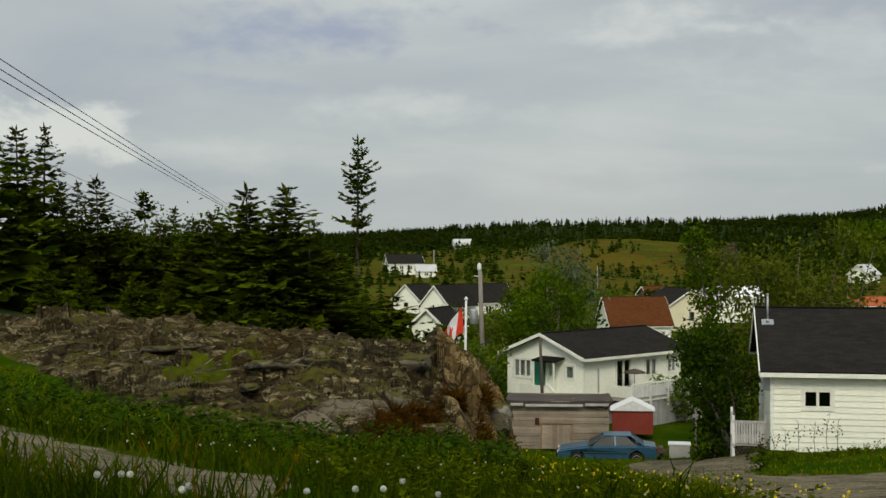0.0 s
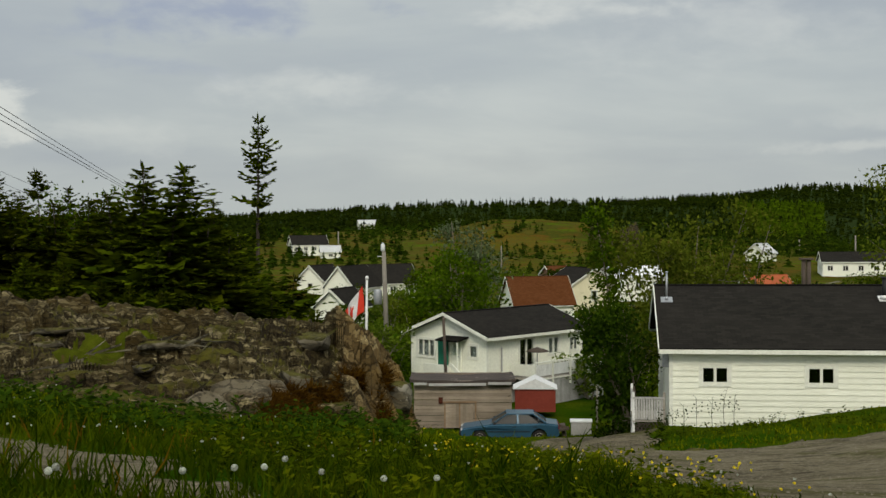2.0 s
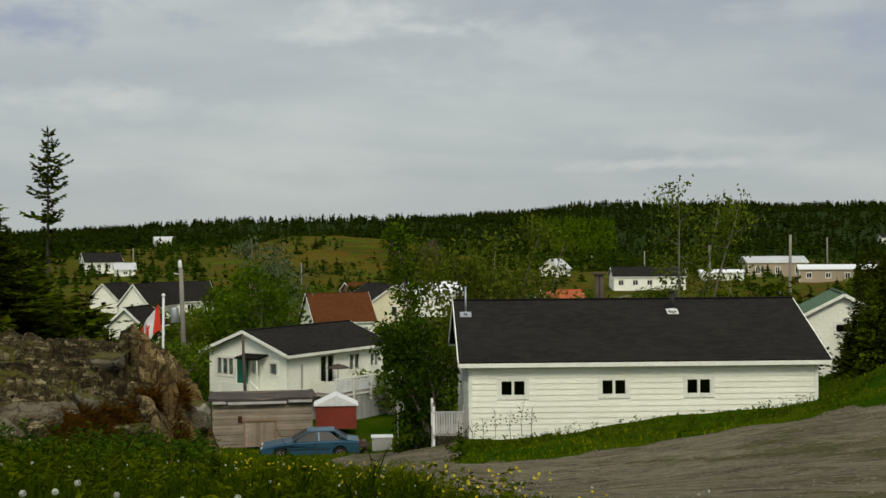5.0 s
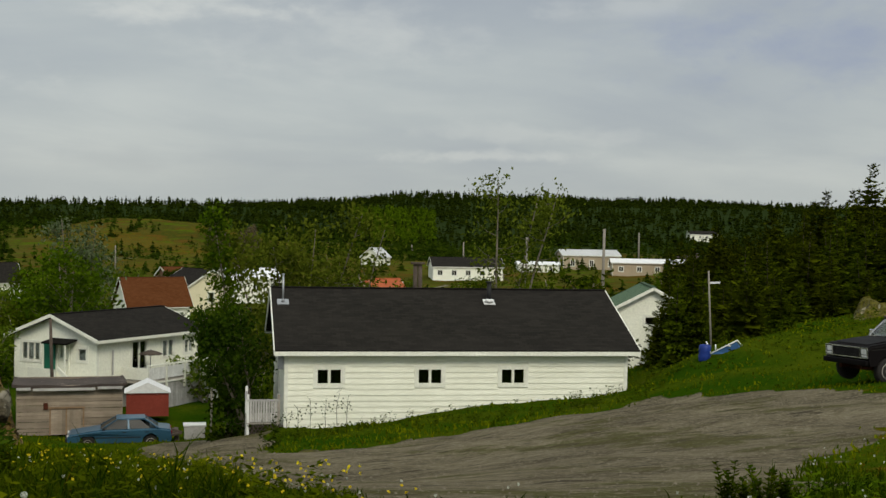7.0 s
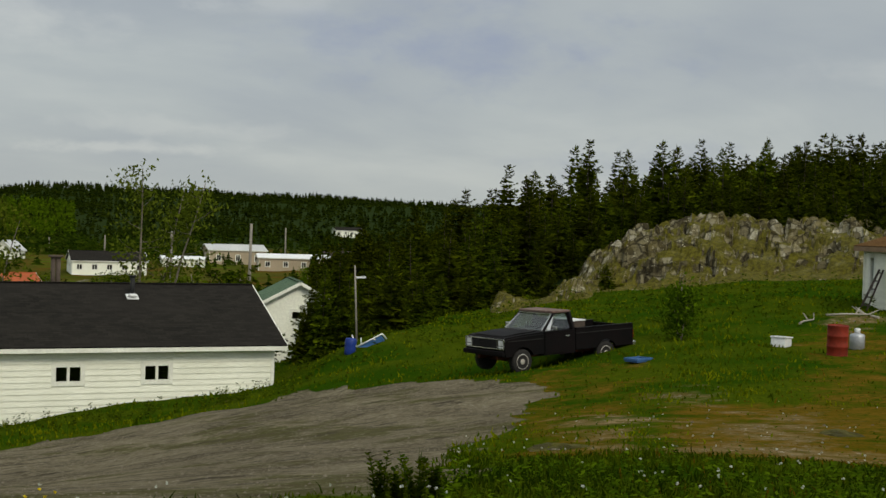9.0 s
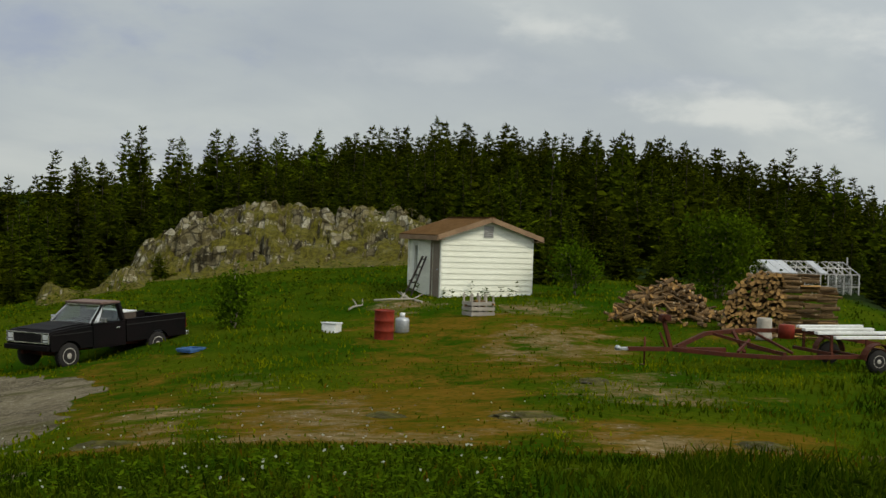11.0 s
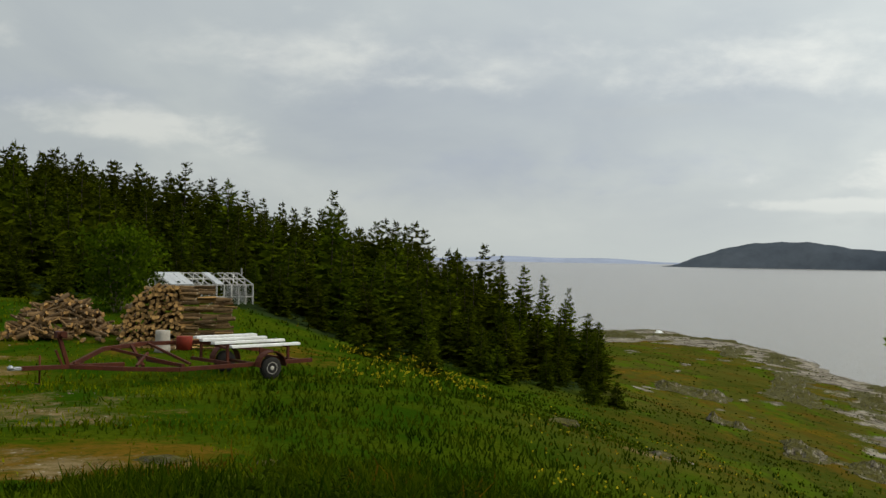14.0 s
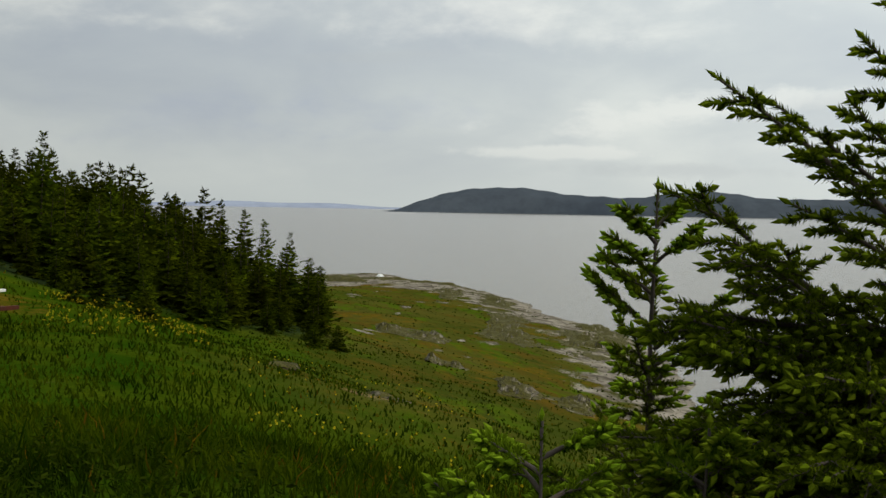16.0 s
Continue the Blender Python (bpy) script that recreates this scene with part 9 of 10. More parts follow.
for k, (b, d, h, R) in enumerate(((-12.2, 47, 4.3, 1.5), (-10.6, 48, 4.2, 1.2), (-13.8, 49, 3.8, 1.6), (-14.8, 46, 2.8, 1.2), (-11.4, 43, 2.6, 1.3), (-9.6, 45, 3.6, 1.0))):
    leafy(b, d, -0.1, leafy_meshes("alder", h, R, 50 + k, 2200, 0.075, M["leaf_dark"] if k % 2 else M["leaf"], 3, 0.1, 0.05, 40, 0.05), "green alder thicket among the spruces", "alder thicket", 40 * k)
# garden and valley trees
VALLEY = [leafy_meshes("valley_tree", 5.0, 2.0, 61, 1300, 0.18, M["leaf"], 3, 0.05, 0.1, 40, 0.05), leafy_meshes("valley_tree", 4.0, 1.8, 62, 1100, 0.175, M["leaf_dark"], 3, 0.05, 0.09, 34, 0.05), leafy_meshes("valley_tree", 5.5, 1.5, 63, 1300, 0.15, M["leaf_pale"], 3, 0.1, 0.09, 34, 0.1)]
rnd = random.Random(5)
first = {}
for k in range(95):
    b, d = rnd.uniform(-2, 33), rnd.uniform(74, 200)
    if 16 < b < 30 and d > 150 and rnd.random() < 0.6:
        continue
    if b < 3.2 and d > 130:
        continue
    if any(abs(b - hb) < 2.6 and hd - 55 < d < hd + 6 for hb, hd in ((8.45, 150), (10.6, 176), (0.4, 180), (1.9, 190), (-1.1, 196))):
        if rnd.random() < 0.75:
            continue
    i = rnd.randrange(3)
    sc = rnd.uniform(0.55, 1.1)
    m = Matrix.Translation(on_land(b, d, -0.2)) @ Matrix.Rotation(rnd.uniform(0, 6), 4, 'Z') @ Matrix.Diagonal((sc * 1.2, sc * 1.2, sc, 1))
    if i not in first:
        first[i] = tree_thing("leafy_tree", VALLEY[i], m, "leafy garden tree in the village below", "valley trees")
    else:
        copy_thing(first[i], Matrix.Identity(4)).matrix_basis = m
for k, (b, d, sc) in enumerate(((2.9, 86, 0.75), (3.6, 80, 0.6), (6.3, 82, 0.8), (11.9, 110, 0.8), (13.2, 105, 0.9), (17.8, 100, 0.85), (19.5, 120, 0.7), (0.9, 92, 0.5), (10.8, 72, 0.55), (12.8, 57, 0.6), (-0.2, 75, 0.5), (1.1, 70, 0.6), (2.2, 76, 0.55), (9.9, 84, 0.7), (26.5, 92, 0.8), (20.9, 105, 0.8), (29, 62, 0.5), (-0.9, 118, 0.6), (0.1, 125, 0.7), (1.0, 130, 0.6), (2.0, 122, 0.75), (2.7, 135, 0.7), (-1.8, 130, 0.6), (0.6, 105, 0.5), (3.3, 110, 0.7))):
    copy_thing(first[k % 3], Matrix.Identity(4)).matrix_basis = Matrix.Translation(on_land(b, d, -0.2)) @ Matrix.Rotation(k, 4, 'Z') @ Matrix.Diagonal((sc * 1.3, sc * 1.3, sc, 1))


def woods(name, label, areas, seed, material, blades, tall_range, spread):
    """Countless far trees as one sheet of small jagged spires."""
    rng = np.random.default_rng(seed)
    tris = []
    for b0, b1, d0, d1, n, keep in areas:
        b, d = np.radians(rng.uniform(b0, b1, n)), np.sqrt(rng.uniform(d0 * d0, d1 * d1, n))
        x, y = d * np.sin(b), d * np.cos(b)
        ok = keep(np.degrees(b), d, x, y)
        x, y = x[ok], y[ok]
        z = land(x, y)
        dry_land = z > 0.6
        x, y, z = x[dry_land], y[dry_land], z[dry_land]
        n = len(x)
        h = rng.uniform(*tall_range, n)
        for k in range(blades):
            f = (k + rng.random(n)) / blades
            a = rng.uniform(0, 6.28, n)
            r = spread * h * (1 - f) ** 0.7 * rng.uniform(0.55, 1.2, n) + 0.035 * h
            c = np.stack([x, y, z + h * f * 0.96 - 0.2], -1)
            out = np.stack([np.cos(a), np.sin(a), np.zeros(n)], -1)
            side = np.stack([-np.sin(a), np.cos(a), np.zeros(n)], -1)
            drop = np.array([0, 0, -1.0]) * (0.04 * h * rng.uniform(0.2, 1.6, n))[:, None]
            up = np.array([0, 0, 1.0]) * (h * (0.16 - 0.05 * f))[:, None]
            tris.append(np.stack([c + side * r[:, None] + drop + out * 0.3 * r[:, None], c - side * r[:, None] + drop + out * 0.3 * r[:, None], c + up], 1))
    v = np.concatenate(tris).reshape(-1, 3)
    return tagged(new(name, raw_mesh(name, v, np.arange(len(v)), 3, material)), label, "woods", kind="stuff")


def not_knob(b, d, x, y):
    bare = (b > 2.5) & (b < 13) & (d > 300) & (d < 480)
    return ~bare | (wobble(x, y, 0.07, 1.0) > 0.05)


everywhere = (lambda b, d, x, y: np.ones(len(b), bool))
woods("far_spruce_wood", "dark spruce woods covering the far hills", [(-40, 52, 480, 1050, 24000, lambda b, d, x, y: ~((b > 2.5) & (b < 13) & (d < 500)) & ~((b > 17) & (b < 31) & (d < 500))), (31, 52, 130, 480, 3200, everywhere), (-40, -3, 90, 470, 2600, lambda b, d, x, y: ~((b > -4) & (d < 340)))],
      71, M["needles_far"], 10, (2.6, 5.6), 0.38)
woods("hill_scrub", "dark scrub scattered over the bare knoll", [(1, 14, 300, 480, 2600, not_knob)], 74, M["leaf_dark"], 7, (0.4, 1.5), 0.9)
woods("knoll_spruces", "a few dark spruces on the bare knoll", [(2, 13, 300, 470, 130, not_knob)], 76, M["needles_far"], 9, (1.5, 3.6), 0.45)
woods("light_wood", "light green broadleaved wood among the spruces", [(17.2, 20.8, 520, 660, 900, everywhere)], 75, M["leaf"], 9, (2.5, 5.5), 0.5)
woods("valley_scrub", "green scrub and bushes on the valley floor", [(-4, 34, 200, 460, 2600, lambda b, d, x, y: wobble(x, y, 0.045, 3.0) > 0.12), (13, 34, 330, 560, 1800, lambda b, d, x, y: wobble(x, y, 0.03, 1.0) > -0.1)], 73, M["leaf_dark"], 9, (1.5, 4.0), 0.5)


def close_spruce(name, m, h, seed, boughs, label):
    """A spruce within arm's reach: boughs that fork into shoots, every shoot set with needles and tipped with fresh growth."""
    rng = np.random.default_rng(seed)
    root = thing(name, m, label, "tree", "close spruces")
    bm = bmesh.new()
    tube(bm, [(0, 0, -0.3), (0.02, 0, h * 0.4), (0.0, 0.02, h * 0.8), (0, 0, h)], [0.009 * h, 0.0065 * h, 0.0035 * h, 0.004], 10)
    shoots, fresh = [], []

    def bough(p, d, L, depth, hang, side_share=1.0):
        n = 6 if depth == 0 else 4
        pts = [np.array(p)]
        dd = np.array(d, float)
        for k in range(n):
            dd = unit(dd + np.array([0, 0, hang * (0.5 if k < n // 2 else -0.9)]) + rng.normal(0, 0.035, 3))
            pts.append(pts[-1] + dd * L / n)
        r = 0.006 + 0.006 * L
        tube(bm, [tuple(q) for q in pts], [r * (1 - 0.72 * k / n) * (0.75 if depth else 1) for k in range(n + 1)], 5 if depth == 0 else 3, False)
        for a, b2 in zip(pts[(0 if depth else 2):], pts[(1 if depth else 3):]):
            shoots.append((a, b2))
        fresh.append((pts[-1], unit(pts[-1] - pts[-2]), 0.05 if depth else 0.075))
        if depth < 2:
            k = int((10 if depth == 0 else 5) * max(0.6, L / 0.7)) + (2 if depth == 0 else 0)
            for j in range(k):
                t = 0.22 + 0.72 * (j + rng.random() * 0.6) / k
                i = min(n - 1, int(t * n))
                q = pts[i] + (pts[i + 1] - pts[i]) * (t * n - i)
                f = unit(pts[i + 1] - pts[i])
                s = unit(np.cross(f, np.array([0, 0, 1.0]))) * (1 if j % 2 else -1)
                bough(q, unit(f * 0.75 + s * rng.uniform(0.55, 0.95) + np.array([0, 0, rng.uniform(-0.45, 0.12)])), L * (0.42 * side_share if depth == 0 else 0.40) * (1.15 - 0.75 * t) * rng.uniform(0.75, 1.15), depth + 1, hang * 0.6)
    for z, a, L, up, *more in boughs:
        bough((0, 0, z), unit(np.array([math.cos(radians(a)), math.sin(radians(a)), up])), L, 0, 0.0 if more else -0.06, more[0] if more else 1.0)
    shoots.append((np.array([0, 0, h * 0.7]), np.array([0, 0, h])))
    fresh.append((np.array([0, 0, h]), np.array([0, 0, 1.0]), 0.10))
    trunk = finish(bm, "trunk", M["spruce_bark"])
    new("trunk", trunk).parent = root
    a = np.array([s[0] for s in shoots])
    b2 = np.array([s[1] for s in shoots])
    ln = np.linalg.norm(b2 - a, axis=1)
    num = np.clip((ln / 0.0014).astype(int), 6, 320)
    idx = np.repeat(np.arange(len(a)), num)
    t = rng.random(len(idx))[:, None]
    pos = a[idx] + (b2 - a)[idx] * t
    ax = unit((b2 - a)[idx])
    rad = unit(np.cross(ax, rng.normal(0, 1, (len(idx), 3))))
    rad = unit(rad + np.array([0, 0, 0.25]))
    d = unit(rad * 0.9 + ax * 0.75)
    nl = rng.uniform(0.017, 0.027, (len(idx), 1))
    w = unit(np.cross(d, rng.normal(0, 1, (len(idx), 3)))) * 0.0030
    v = np.stack([pos - w, pos + w, pos + d * nl], 1).reshape(-1, 3)
    ob = new("needle_coat", raw_mesh("needle_coat", v, np.arange(len(v)), 3, M["needles_near"]))
    ob.parent = root
    tagged(ob, kind="stuff")
    # fresh pale tips
    p0 = np.array([f[0] for f in fresh])
    fd = np.array([f[1] for f in fresh])
    fl = np.array([f[2] for f in fresh])
    n = len(p0)
    u = unit(np.cross(fd, rng.normal(0, 1, (n, 3))))
    q = np.cross(fd, u)
    ln = rng.uniform(0.026, 0.046, (n, 1))
    r = rng.uniform(0.006, 0.0095, (n, 1))
    ring = [p0 + fd * ln * 0.42 + (u * math.cos(k * 1.2566) + q * math.sin(k * 1.2566)) * r for k in range(5)]
    end, foot = p0 + fd * ln, p0 - fd * 0.004
    v = np.concatenate([np.stack([ring[k], ring[(k + 1) % 5], c], 1) for c in (end, foot) for k in range(5)]).reshape(-1, 3)
    ob = new("new_shoot", raw_mesh("new_shoot", v, np.arange(len(v)), 3, M["new_shoot"]))
    ob.parent = root
    tagged(ob, "pale yellow-green fresh spruce shoot tips", kind="stuff")
    return root


def bough_set(seed, h, count, reach, z0, up0, arc=(0, 360)):
    """Boughs up a trunk; arc: the sides on which it has them."""
    rng = random.Random(seed)
    out = []
    for k in range(count):
        z = z0 + (h * 0.97 - z0) * (k / count)
        out.append((z, rng.uniform(*arc), reach * ((1 - z / h) ** 0.75 + 0.10) * rng.uniform(0.8, 1.1), up0 + 0.55 * (z / h) + rng.uniform(-0.1, 0.1)))
    return out


FOOT = Vector((3.35, -1.42, 11.9))
# the great limbs reach out to these places; the height at which each leaves the trunk comes last
GREAT_BOUGHS = [(3.22, -0.71, 14.27, 13.78), (3.12, -0.97, 14.19, 13.92), (3.28, -0.87, 14.20, 13.85), (3.15, -0.61, 13.95, 13.52), (3.13, -0.70, 13.86, 13.50), (3.14, -0.66, 13.72, 13.50), (3.11, -0.75, 13.62, 13.45), (3.03, -0.65, 13.48, 13.40), (3.05, -0.57, 13.38, 13.32),
         (3.31, -1.07, 14.36, 14.15), (3.30, -1.08, 14.26, 14.22), (3.20, -0.92, 14.02, 13.70), (2.95, -0.98, 13.90, 13.62), (2.9, -0.9, 13.70, 13.5), (2.85, -0.95, 13.55, 13.42), (2.85, -0.85, 13.42, 13.35), (3.25, -0.80, 13.78, 13.55)]
limbs = []
for x, y, z, z0 in GREAT_BOUGHS:
    gap = Vector((x, y, z)) - Vector((FOOT.x, FOOT.y, z0))
    run = math.hypot(gap.x, gap.y)
    limbs.append((z0 - FOOT.z, math.degrees(math.atan2(gap.y, gap.x)), gap.length, gap.z / run, 0.5 if z > 14.0 else 0.85))
side_rng = random.Random(8)
for k in range(74):
    z = 0.4 + 1.25 * k / 74
    limbs.append((z, side_rng.uniform(60, 215), side_rng.uniform(0.55, 0.95) * (1.0 - 0.28 * z / 2.05), side_rng.uniform(-0.15, 0.18)))
for k in range(46):
    limbs.append((0.95 + 0.85 * k / 46, side_rng.uniform(78, 158), side_rng.uniform(0.6, 0.92), side_rng.uniform(-0.12, 0.10)))
for k in range(16):
    limbs.append((2.1 + 0.07 * k, side_rng.uniform(230, 400), 0.32, 0.4))
close_spruce("spruce_tree", pose(*FOOT), 3.4, 5, limbs, "large fresh spruce tree close by with pale new shoots")
close_spruce("spruce_tree", pose(4.22, -0.84, 11.95, 0, 0, 40), 2.08, 9, bough_set(2, 2.08, 34, 0.62, 0.2, 0.45), "small young spruce close by with pale new shoots")
close_spruce("spruce_tree", pose(2.95, -0.28, 12.05, 0, 0, 80), 1.48, 12, bough_set(3, 1.48, 34, 0.72, 0.3, 0.1), "low spruce bush close by with pale new shoots")
close_spruce("spruce_tree", pose(3.04, -0.66, 12.0, 0, 0, 20), 1.5, 14, bough_set(4, 1.5, 38, 0.72, 0.4, 0.1), "low spruce bush close by with pale new shoots")
close_spruce("spruce_tree", pose(3.02, -1.0, 11.95, 0, 0, 140), 1.7, 16, bough_set(5, 1.7, 42, 0.8, 0.5, 0.05), "low spruce bush close by with pale new shoots")
# ---------------------------------------------------------------- grass, weeds and flowers
def scatter(n, b0, b1, d0, d1, seed, power=1.0):
    """Places spread evenly as the eye sees them: thick close by, thinner far off."""
    rng = np.random.default_rng(seed)
    b = np.radians(rng.uniform(b0, b1, n))
    d = d0 * (d1 / d0) ** (rng.random(n) ** power)
    return rng, d * np.sin(b), d * np.cos(b), np.degrees(b), d


def on_rock(b, d):
    return ((b > -24) & (b < 3.1) & (d > west_foot(b) + 0.15) & (d < 36)) | ((b > 42.5) & (b < 56.5) & (d > 60) & (d < 75))


def blades(name, label, x, y, d, h, rng, material, width):
    """Bent blades of grass as one sheet."""
    n = len(x)
    z = land(x, y) - 0.02
    base = np.stack([x, y, z], -1)
    a = rng.uniform(0, 6.283, n)
    side = np.stack([np.cos(a), np.sin(a), np.zeros(n)], -1) * width[:, None]
    lean = np.stack([rng.normal(0, 0.32, n), rng.normal(0, 0.32, n), np.ones(n)], -1)
    curl = np.stack([rng.normal(0, 0.45, n), rng.normal(0, 0.45, n), np.ones(n) * 0.75], -1)
    mid = base + lean * (h * 0.55)[:, None]
    tip = mid + curl * (h * 0.5)[:, None]
    v = np.stack([base - side, base + side, mid - side * 0.75, mid + side * 0.75, tip], 1).reshape(-1, 3)
    k = np.arange(n)[:, None] * 5
    f = (k + np.array([0, 1, 3, 0, 3, 2, 2, 3, 4])[None]).ravel()
    return tagged(new(name, raw_mesh(name, v, f, 3, material)), label, "grass", kind="stuff")


def meadow(n, b0, b1, d0, d1, seed, power, hmin, hmax, wide):
    rng, x, y, b, d = scatter(n, b0, b1, d0, d1, seed, power)
    maps = cover_maps(x, y)
    r = rng.random(n)
    lush = 0.5 + 0.5 * wobble(x, y, 0.7, 6.0)
    dry = maps["dry"]
    keep = (r > maps["gravel"] * 1.02 - 0.015) & (r > maps["earth"] * 1.3 - 0.25) & (r > dry * 0.8) & ~on_rock(b, d) & (r > maps["wood"])
    keep &= ~inside(x, y, [(10.6, 42.6), (22.9, 40.2), (24.4, 48.4), (12.4, 51)])
    h = (hmin + (hmax - hmin) * lush * rng.random(n)) * (1 - 0.62 * dry) * np.where(rng.random(n) < 0.03, 1.6, 1)
    h = h * np.where((b > 12) & (b < 36) & (d < 13), 0.32, 1) * np.where((b >= 36) & (b < 66) & (d < 14), 0.55, 1)
    is_dry = rng.random(n) < np.clip(0.004 + 0.95 * dry, 0, 0.95)
    h = h * np.where(is_dry & (d > 14), 0.5, 1)
    w = 0.0035 + wide * d
    return rng, x, y, d, h, w, keep, is_dry


for spec in ((70000, -26, 118, 3.0, 14, 81, 1.0, 0.12, 0.42, 0.0006), (56000, -26, 74, 13, 62, 82, 1.0, 0.08, 0.26, 0.0007), (26000, 74, 118, 13, 62, 84, 1.0, 0.08, 0.30, 0.0007), (14000, 86, 110, 30, 240, 83, 1.0, 0.06, 0.2, 0.0008)):
    rng, x, y, d, h, w, keep, is_dry = meadow(*spec)
    for flag_dry, nm, lb in ((False, "grass", "lush green meadow grass"), (True, "dry_grass", "short yellow-brown dry grass")):
        k = keep & (is_dry == flag_dry)
        blades(nm, lb, x[k], y[k], d[k], h[k], rng, M["grass_dry"] if flag_dry else M["grass"] if spec[3] < 10 or spec[1] > 70 else M["grass_short"], w[k])


def leaf_weeds(name, label, n, b0, b1, d0, d1, seed, h, size, material, per=14):
    """Broad-leaved weeds: short stems with leaves all the way up."""
    rng, x, y, b, d = scatter(n, b0, b1, d0, d1, seed)
    keep = (cover_maps(x, y)["gravel"] < 0.25) & ~on_rock(b, d)
    x, y = x[keep], y[keep]
    n = len(x)
    z = land(x, y)
    hh = h * rng.uniform(0.5, 1.25, n)
    idx = np.repeat(np.arange(n), per)
    t = rng.random(len(idx))
    a = rng.uniform(0, 6.283, len(idx))
    out = np.stack([np.cos(a), np.sin(a), rng.uniform(-0.3, 0.6, len(idx))], -1)
    c = np.stack([x[idx], y[idx], z[idx] + hh[idx] * t], -1) + out * (size * 1.1)
    s = (size * rng.uniform(0.6, 1.3, len(idx)))[:, None]
    side = unit(np.cross(out, np.array([0, 0, 1.0]) + rng.normal(0, 0.4, (len(idx), 3))))
    v = np.stack([c - out * s, c + side * s * 0.45, c + out * s, c - side * s * 0.45], 1).reshape(-1, 3)
    return tagged(new(name, raw_mesh(name, v, np.arange(len(v)), 4, material)), label, "weeds", kind="stuff")


leaf_weeds("weeds", "leafy green weeds along the verge", 430, -8, 17, 6.5, 12, 91, 0.24, 0.030, M["weed"])
leaf_weeds("weeds", "leafy green weeds along the verge", 420, 36, 60, 6.5, 11, 92, 0.18, 0.026, M["leaf"])
leaf_weeds("weeds", "leafy green weeds in the deep grass", 520, 70, 112, 4.5, 11, 93, 0.26, 0.032, M["leaf_dark"])
leaf_weeds("weeds", "low leafy weeds below the cottage wall", 240, 12, 31, 39.5, 42.5, 94, 0.32, 0.05, M["leaf"])
leaf_weeds("weeds", "low leafy weeds at the outcrop's foot", 700, -22, 3, 12.5, 24, 95, 0.30, 0.05, M["leaf_dark"])
leaf_weeds("weeds", "rank green weeds at the wood's edge", 420, 30, 60, 44, 56, 96, 0.5, 0.07, M["leaf"])
leaf_weeds("weeds", "rank green weeds beside the track", 160, 10.5, 14, 36, 46, 97, 0.6, 0.07, M["leaf_dark"])


def verge_plant(b, d, h, seed):
    rng = random.Random(seed)
    root = thing("weed_plant", pose(*on_land(b, d, -0.05), 0, 0, seed * 50), "leafy upright weed plant on the verge", "plant", "verge plants")
    for s in range(7):
        bm = bmesh.new()
        lean = (rng.gauss(0, 0.16), rng.gauss(0, 0.16))
        hh = h * rng.uniform(0.6, 1.0)
        tube(bm, [(0, 0, 0), (lean[0] * hh * 0.5, lean[1] * hh * 0.5, hh * 0.5), (lean[0] * hh, lean[1] * hh, hh)], [0.006, 0.005, 0.002], 5)
        stem = part("stem", bm, M["leaf_dark"], root)
        bm = bmesh.new()
        for k in range(26):
            t = 0.15 + 0.85 * k / 26
            a = k * 2.4
            c = Vector((lean[0] * hh * t, lean[1] * hh * t, hh * t))
            o = Vector((math.cos(a), math.sin(a), 0.5)).normalized() * 0.055 * (1.2 - 0.6 * t)
            w = Vector((-math.sin(a), math.cos(a), 0)) * 0.018
            bm.faces.new([bm.verts.new(q) for q in (c, c + o * 0.6 + w, c + o * 1.3, c + o * 0.6 - w)])
        part("leaves", bm, M["weed"], stem)


for k, (b, d, h) in enumerate(((33.8, 8.3, 0.42), (35.4, 8.2, 0.44), (34.6, 8.6, 0.30), (36.2, 8.6, 0.34), (-3.0, 8.4, 0.3), (2.5, 8.6, 0.36))):
    verge_plant(b, d, h, k + 1)


def dandelion(b, d, h, seed):
    root = thing("dandelion", pose(*on_land(b, d), 0, 0, 0), "white dandelion seed head on a thin stem", "flower", "dandelion clocks")
    bm = bmesh.new()
    tube(bm, [(0, 0, 0), (0.01, 0, h * 0.6), (0.015, 0.01, h)], [0.003, 0.0025, 0.002], 5)
    part("stem", bm, M["leaf"], root)
    rng = random.Random(seed)
    bm = bmesh.new()
    for k in range(95):
        v = Vector((rng.gauss(0, 1), rng.gauss(0, 1), rng.gauss(0, 1))).normalized()
        q = v.orthogonal().normalized() * 0.0048
        r = v.cross(q).normalized() * 0.0048
        c = Vector((0.015, 0.01, h + 0.012)) + v * 0.016
        bm.faces.new([bm.verts.new(c + q), bm.verts.new(c + r), bm.verts.new(c - q), bm.verts.new(c - r)])
    part("seed_head", bm, M["seed_head"], root)


for k, (b, d, h) in enumerate(((-8.91, 5.55, 0.32), (-6.53, 5.72, 0.32), (-4.13, 6.07, 0.32), (-5.13, 5.85, 0.31), (-14.84, 5.35, 0.32), (-14.51, 5.39, 0.33), (-17.41, 5.61, 0.32), (-17.02, 5.62, 0.32), (-18.45, 5.67, 0.30), (-2.47, 5.99, 0.28), (0.4, 5.95, 0.27), (2.9, 6.1, 0.26))):
    dandelion(b, d, h, k)


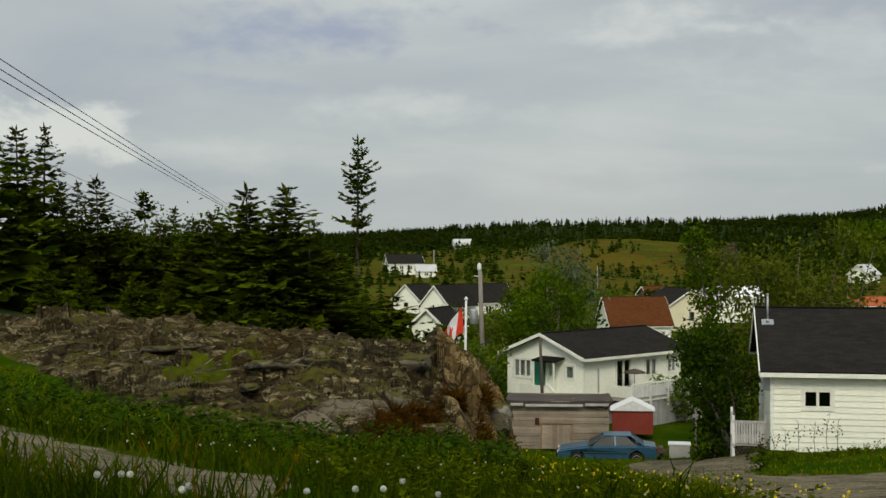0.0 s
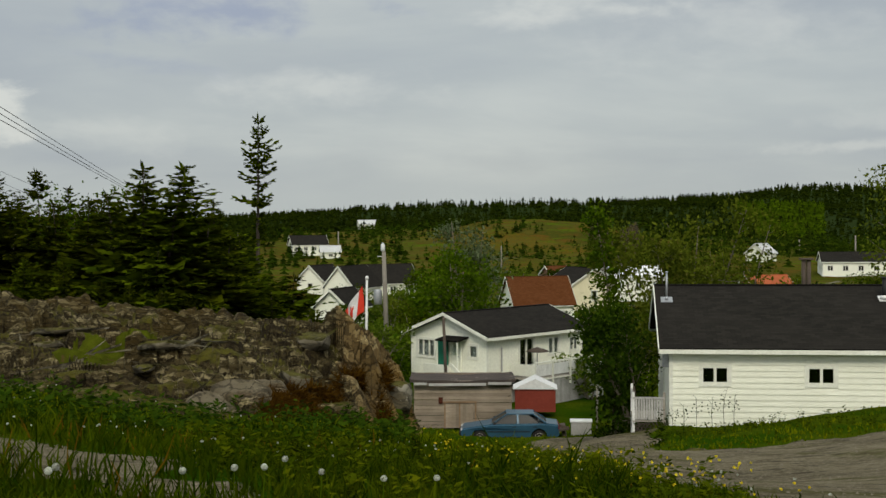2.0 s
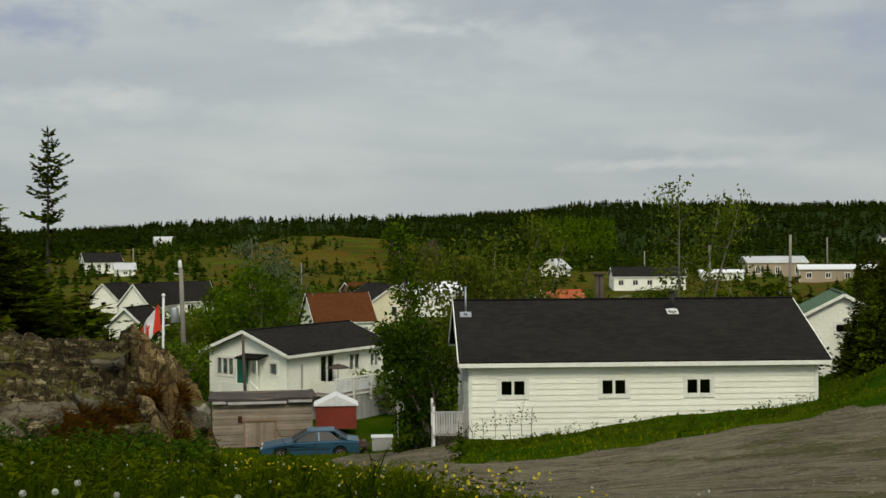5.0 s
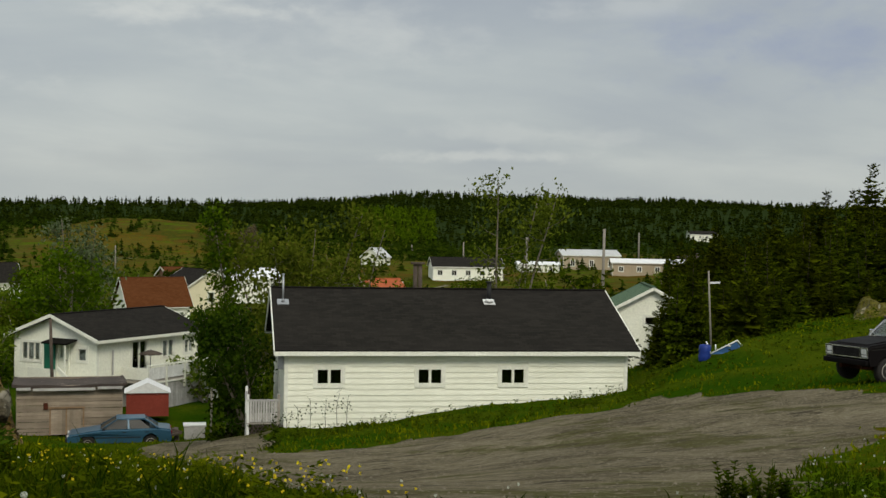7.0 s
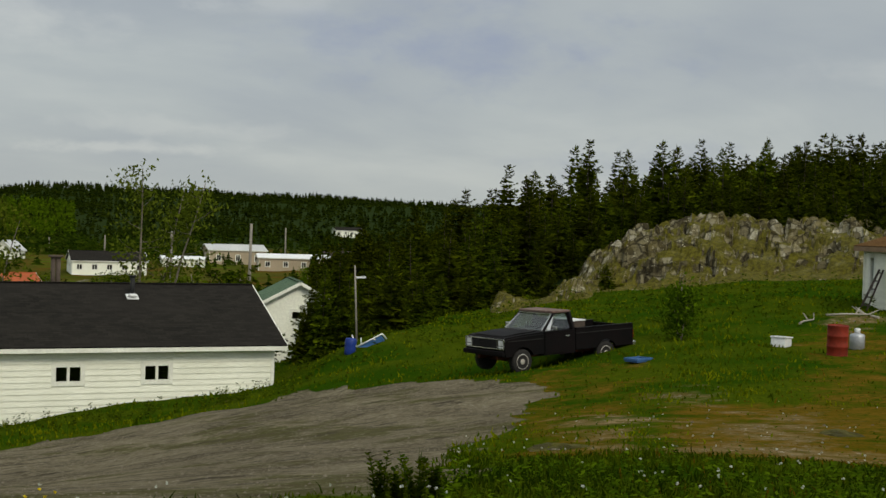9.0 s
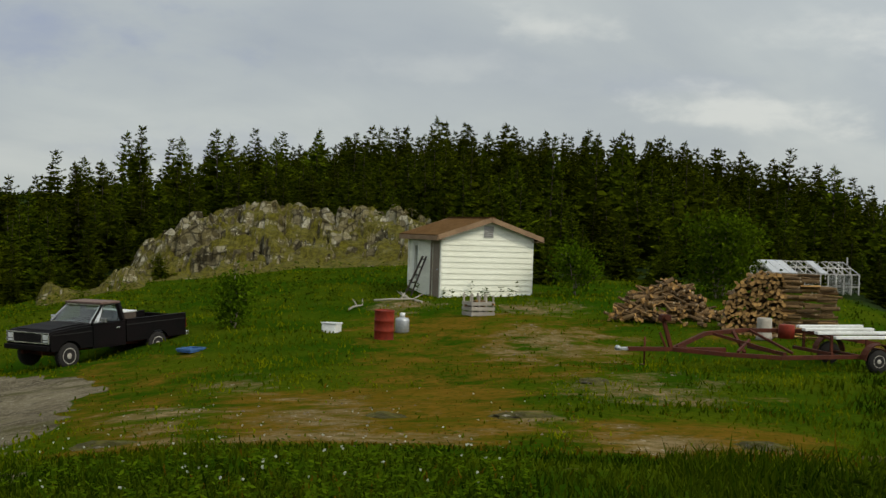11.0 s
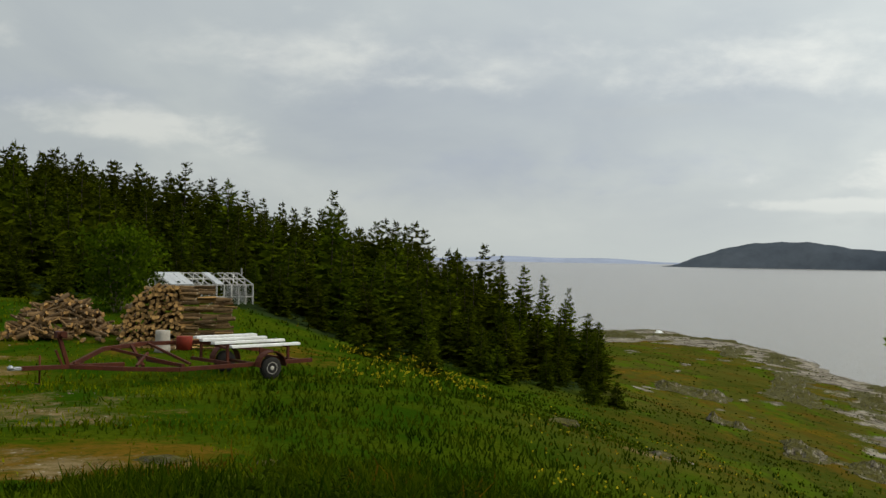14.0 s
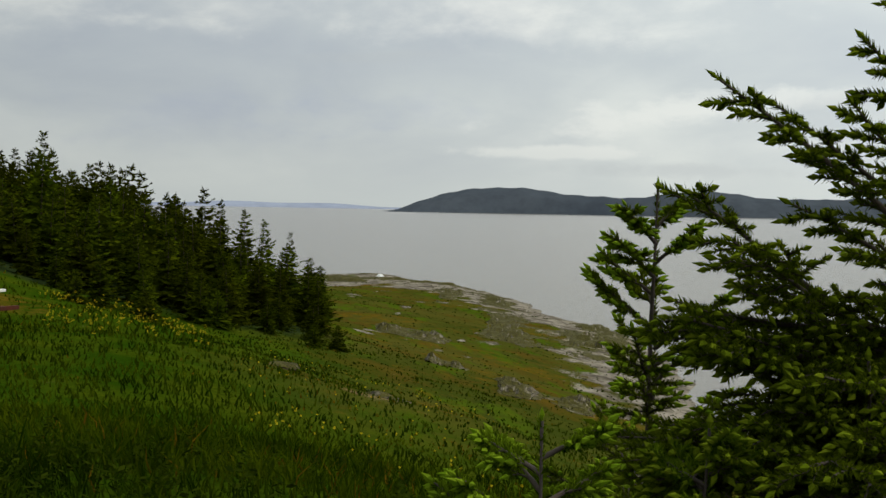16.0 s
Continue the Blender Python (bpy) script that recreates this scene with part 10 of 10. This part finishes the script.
def blossoms(name, label, n, b0, b1, d0, d1, seed, lift, size, material, bunch=1):
    rng, x, y, b, d = scatter(n, b0, b1, d0, d1, seed)
    keep = cover_maps(x, y)["gravel"] < 0.4
    x, y = x[keep], y[keep]
    idx = np.repeat(np.arange(len(x)), bunch * 5)
    c0 = np.stack([x, y, land(x, y) + lift * rng.uniform(0.6, 1.2, len(x))], -1)
    c = c0[idx] + rng.normal(0, size * (1.6 if bunch > 1 else 0.35), (len(idx), 3))
    a = unit(rng.normal(0, 1, (len(idx), 3)) + np.array([0, 0, 0.2]))
    q = unit(np.cross(a, rng.normal(0, 1, (len(idx), 3))))
    r = np.cross(a, q)
    v = np.stack([c + q * size, c + r * size, c - q * size, c - r * size], 1).reshape(-1, 3)
    tagged(new(name, raw_mesh(name, v, np.arange(len(v)), 4, material)), label, "flowers", kind="stuff")


blossoms("yellow_flowers", "yellow dandelions in the grass", 170, 2, 22, 7.5, 15, 101, 0.2, 0.009, M["yellow_petal"])
blossoms("yellow_flowers", "bright patch of tall yellow flowers", 190, 77.5, 84.5, 25, 40, 102, 0.36, 0.010, M["yellow_petal"], 2)
blossoms("yellow_flowers", "scattered yellow flowers above the shore", 110, 86, 98, 12, 30, 103, 0.3, 0.012, M["yellow_petal"])
blossoms("white_flowers", "small white flowers scattered in the grass", 420, -24, 60, 7.5, 22, 104, 0.16, 0.009, M["seed_head"])
blossoms("yellow_flowers", "yellow flowers on the verge", 60, 6, 24, 8.5, 12, 105, 0.22, 0.010, M["yellow_petal"])
# dead stalks against the cottage wall
for k, (b, d, h) in enumerate(((14.8, 41.2, 1.0), (15.4, 41.0, 1.25), (16.1, 41.2, 1.2), (16.6, 41.0, 1.45), (17.0, 41.1, 1.2), (14.3, 41.4, 0.9))):
    root = thing("dead_stalk", pose(*on_land(b, d, -0.03), 0, 0, 60 * k), "thin dark dead weed stalk by the wall", "plant", "dead stalks")
    bm = bmesh.new()
    tube(bm, [(0, 0, 0), (0.05, 0.02, h * 0.6), (0.02 - 0.03 * k, 0.03, h)], [0.012, 0.009, 0.004], 5)
    for j in range(5):
        z = h * (0.45 + 0.12 * j)
        tube(bm, [(0.03, 0.02, z), (0.03 + 0.16 * math.cos(2.2 * j), 0.16 * math.sin(2.2 * j), z + 0.14)], [0.006, 0.003], 4)
    part("stem", bm, M["leaf_dark"], root)
    bm = bmesh.new()
    for j in range(9):
        c = Vector((0.17 * math.cos(2.2 * j), 0.17 * math.sin(2.2 * j), h * (0.5 + 0.033 * j) + 0.1))
        bmesh.ops.create_icosphere(bm, subdivisions=1, radius=0.028, matrix=Matrix.Translation(c))
    tagged(part("seed_pods", bm, M["leaf_dark"], root), kind="stuff")

# loose stones on the drive and the worn places
rng, x, y, b, d = scatter(16000, -20, 75, 6.5, 42, 111)
maps = cover_maps(x, y)
keep = (rng.random(len(x)) < np.maximum(maps["gravel"] * 0.40, maps["earth"] * 0.30)) & ~on_rock(b, d)
x, y, d = x[keep], y[keep], d[keep]
c = np.stack([x, y, land(x, y)], -1)
size = (0.005 + 0.0006 * d) * rng.uniform(0.5, 1.5, len(x)) ** 2
turn = rng.uniform(0, 6.283, len(x))
corners = []
for k in range(5):
    a = turn + k * 1.2566
    corners.append(c + np.stack([np.cos(a) * size * rng.uniform(0.7, 1.3, len(x)), np.sin(a) * size * rng.uniform(0.7, 1.3, len(x)), -0.25 * size], -1))
peak = c + np.stack([rng.normal(0, 0.2, len(x)) * size, rng.normal(0, 0.2, len(x)) * size, size * rng.uniform(0.4, 0.8, len(x))], -1)
v = np.concatenate([np.stack([corners[k], corners[(k + 1) % 5], peak], 1) for k in range(5)]).reshape(-1, 3)
tagged(new("gravel_stones", raw_mesh("gravel_stones", v, np.arange(len(v)), 3, M["loose_stone"])), "loose grey stones on the gravel and bare earth", "gravel", kind="stuff")
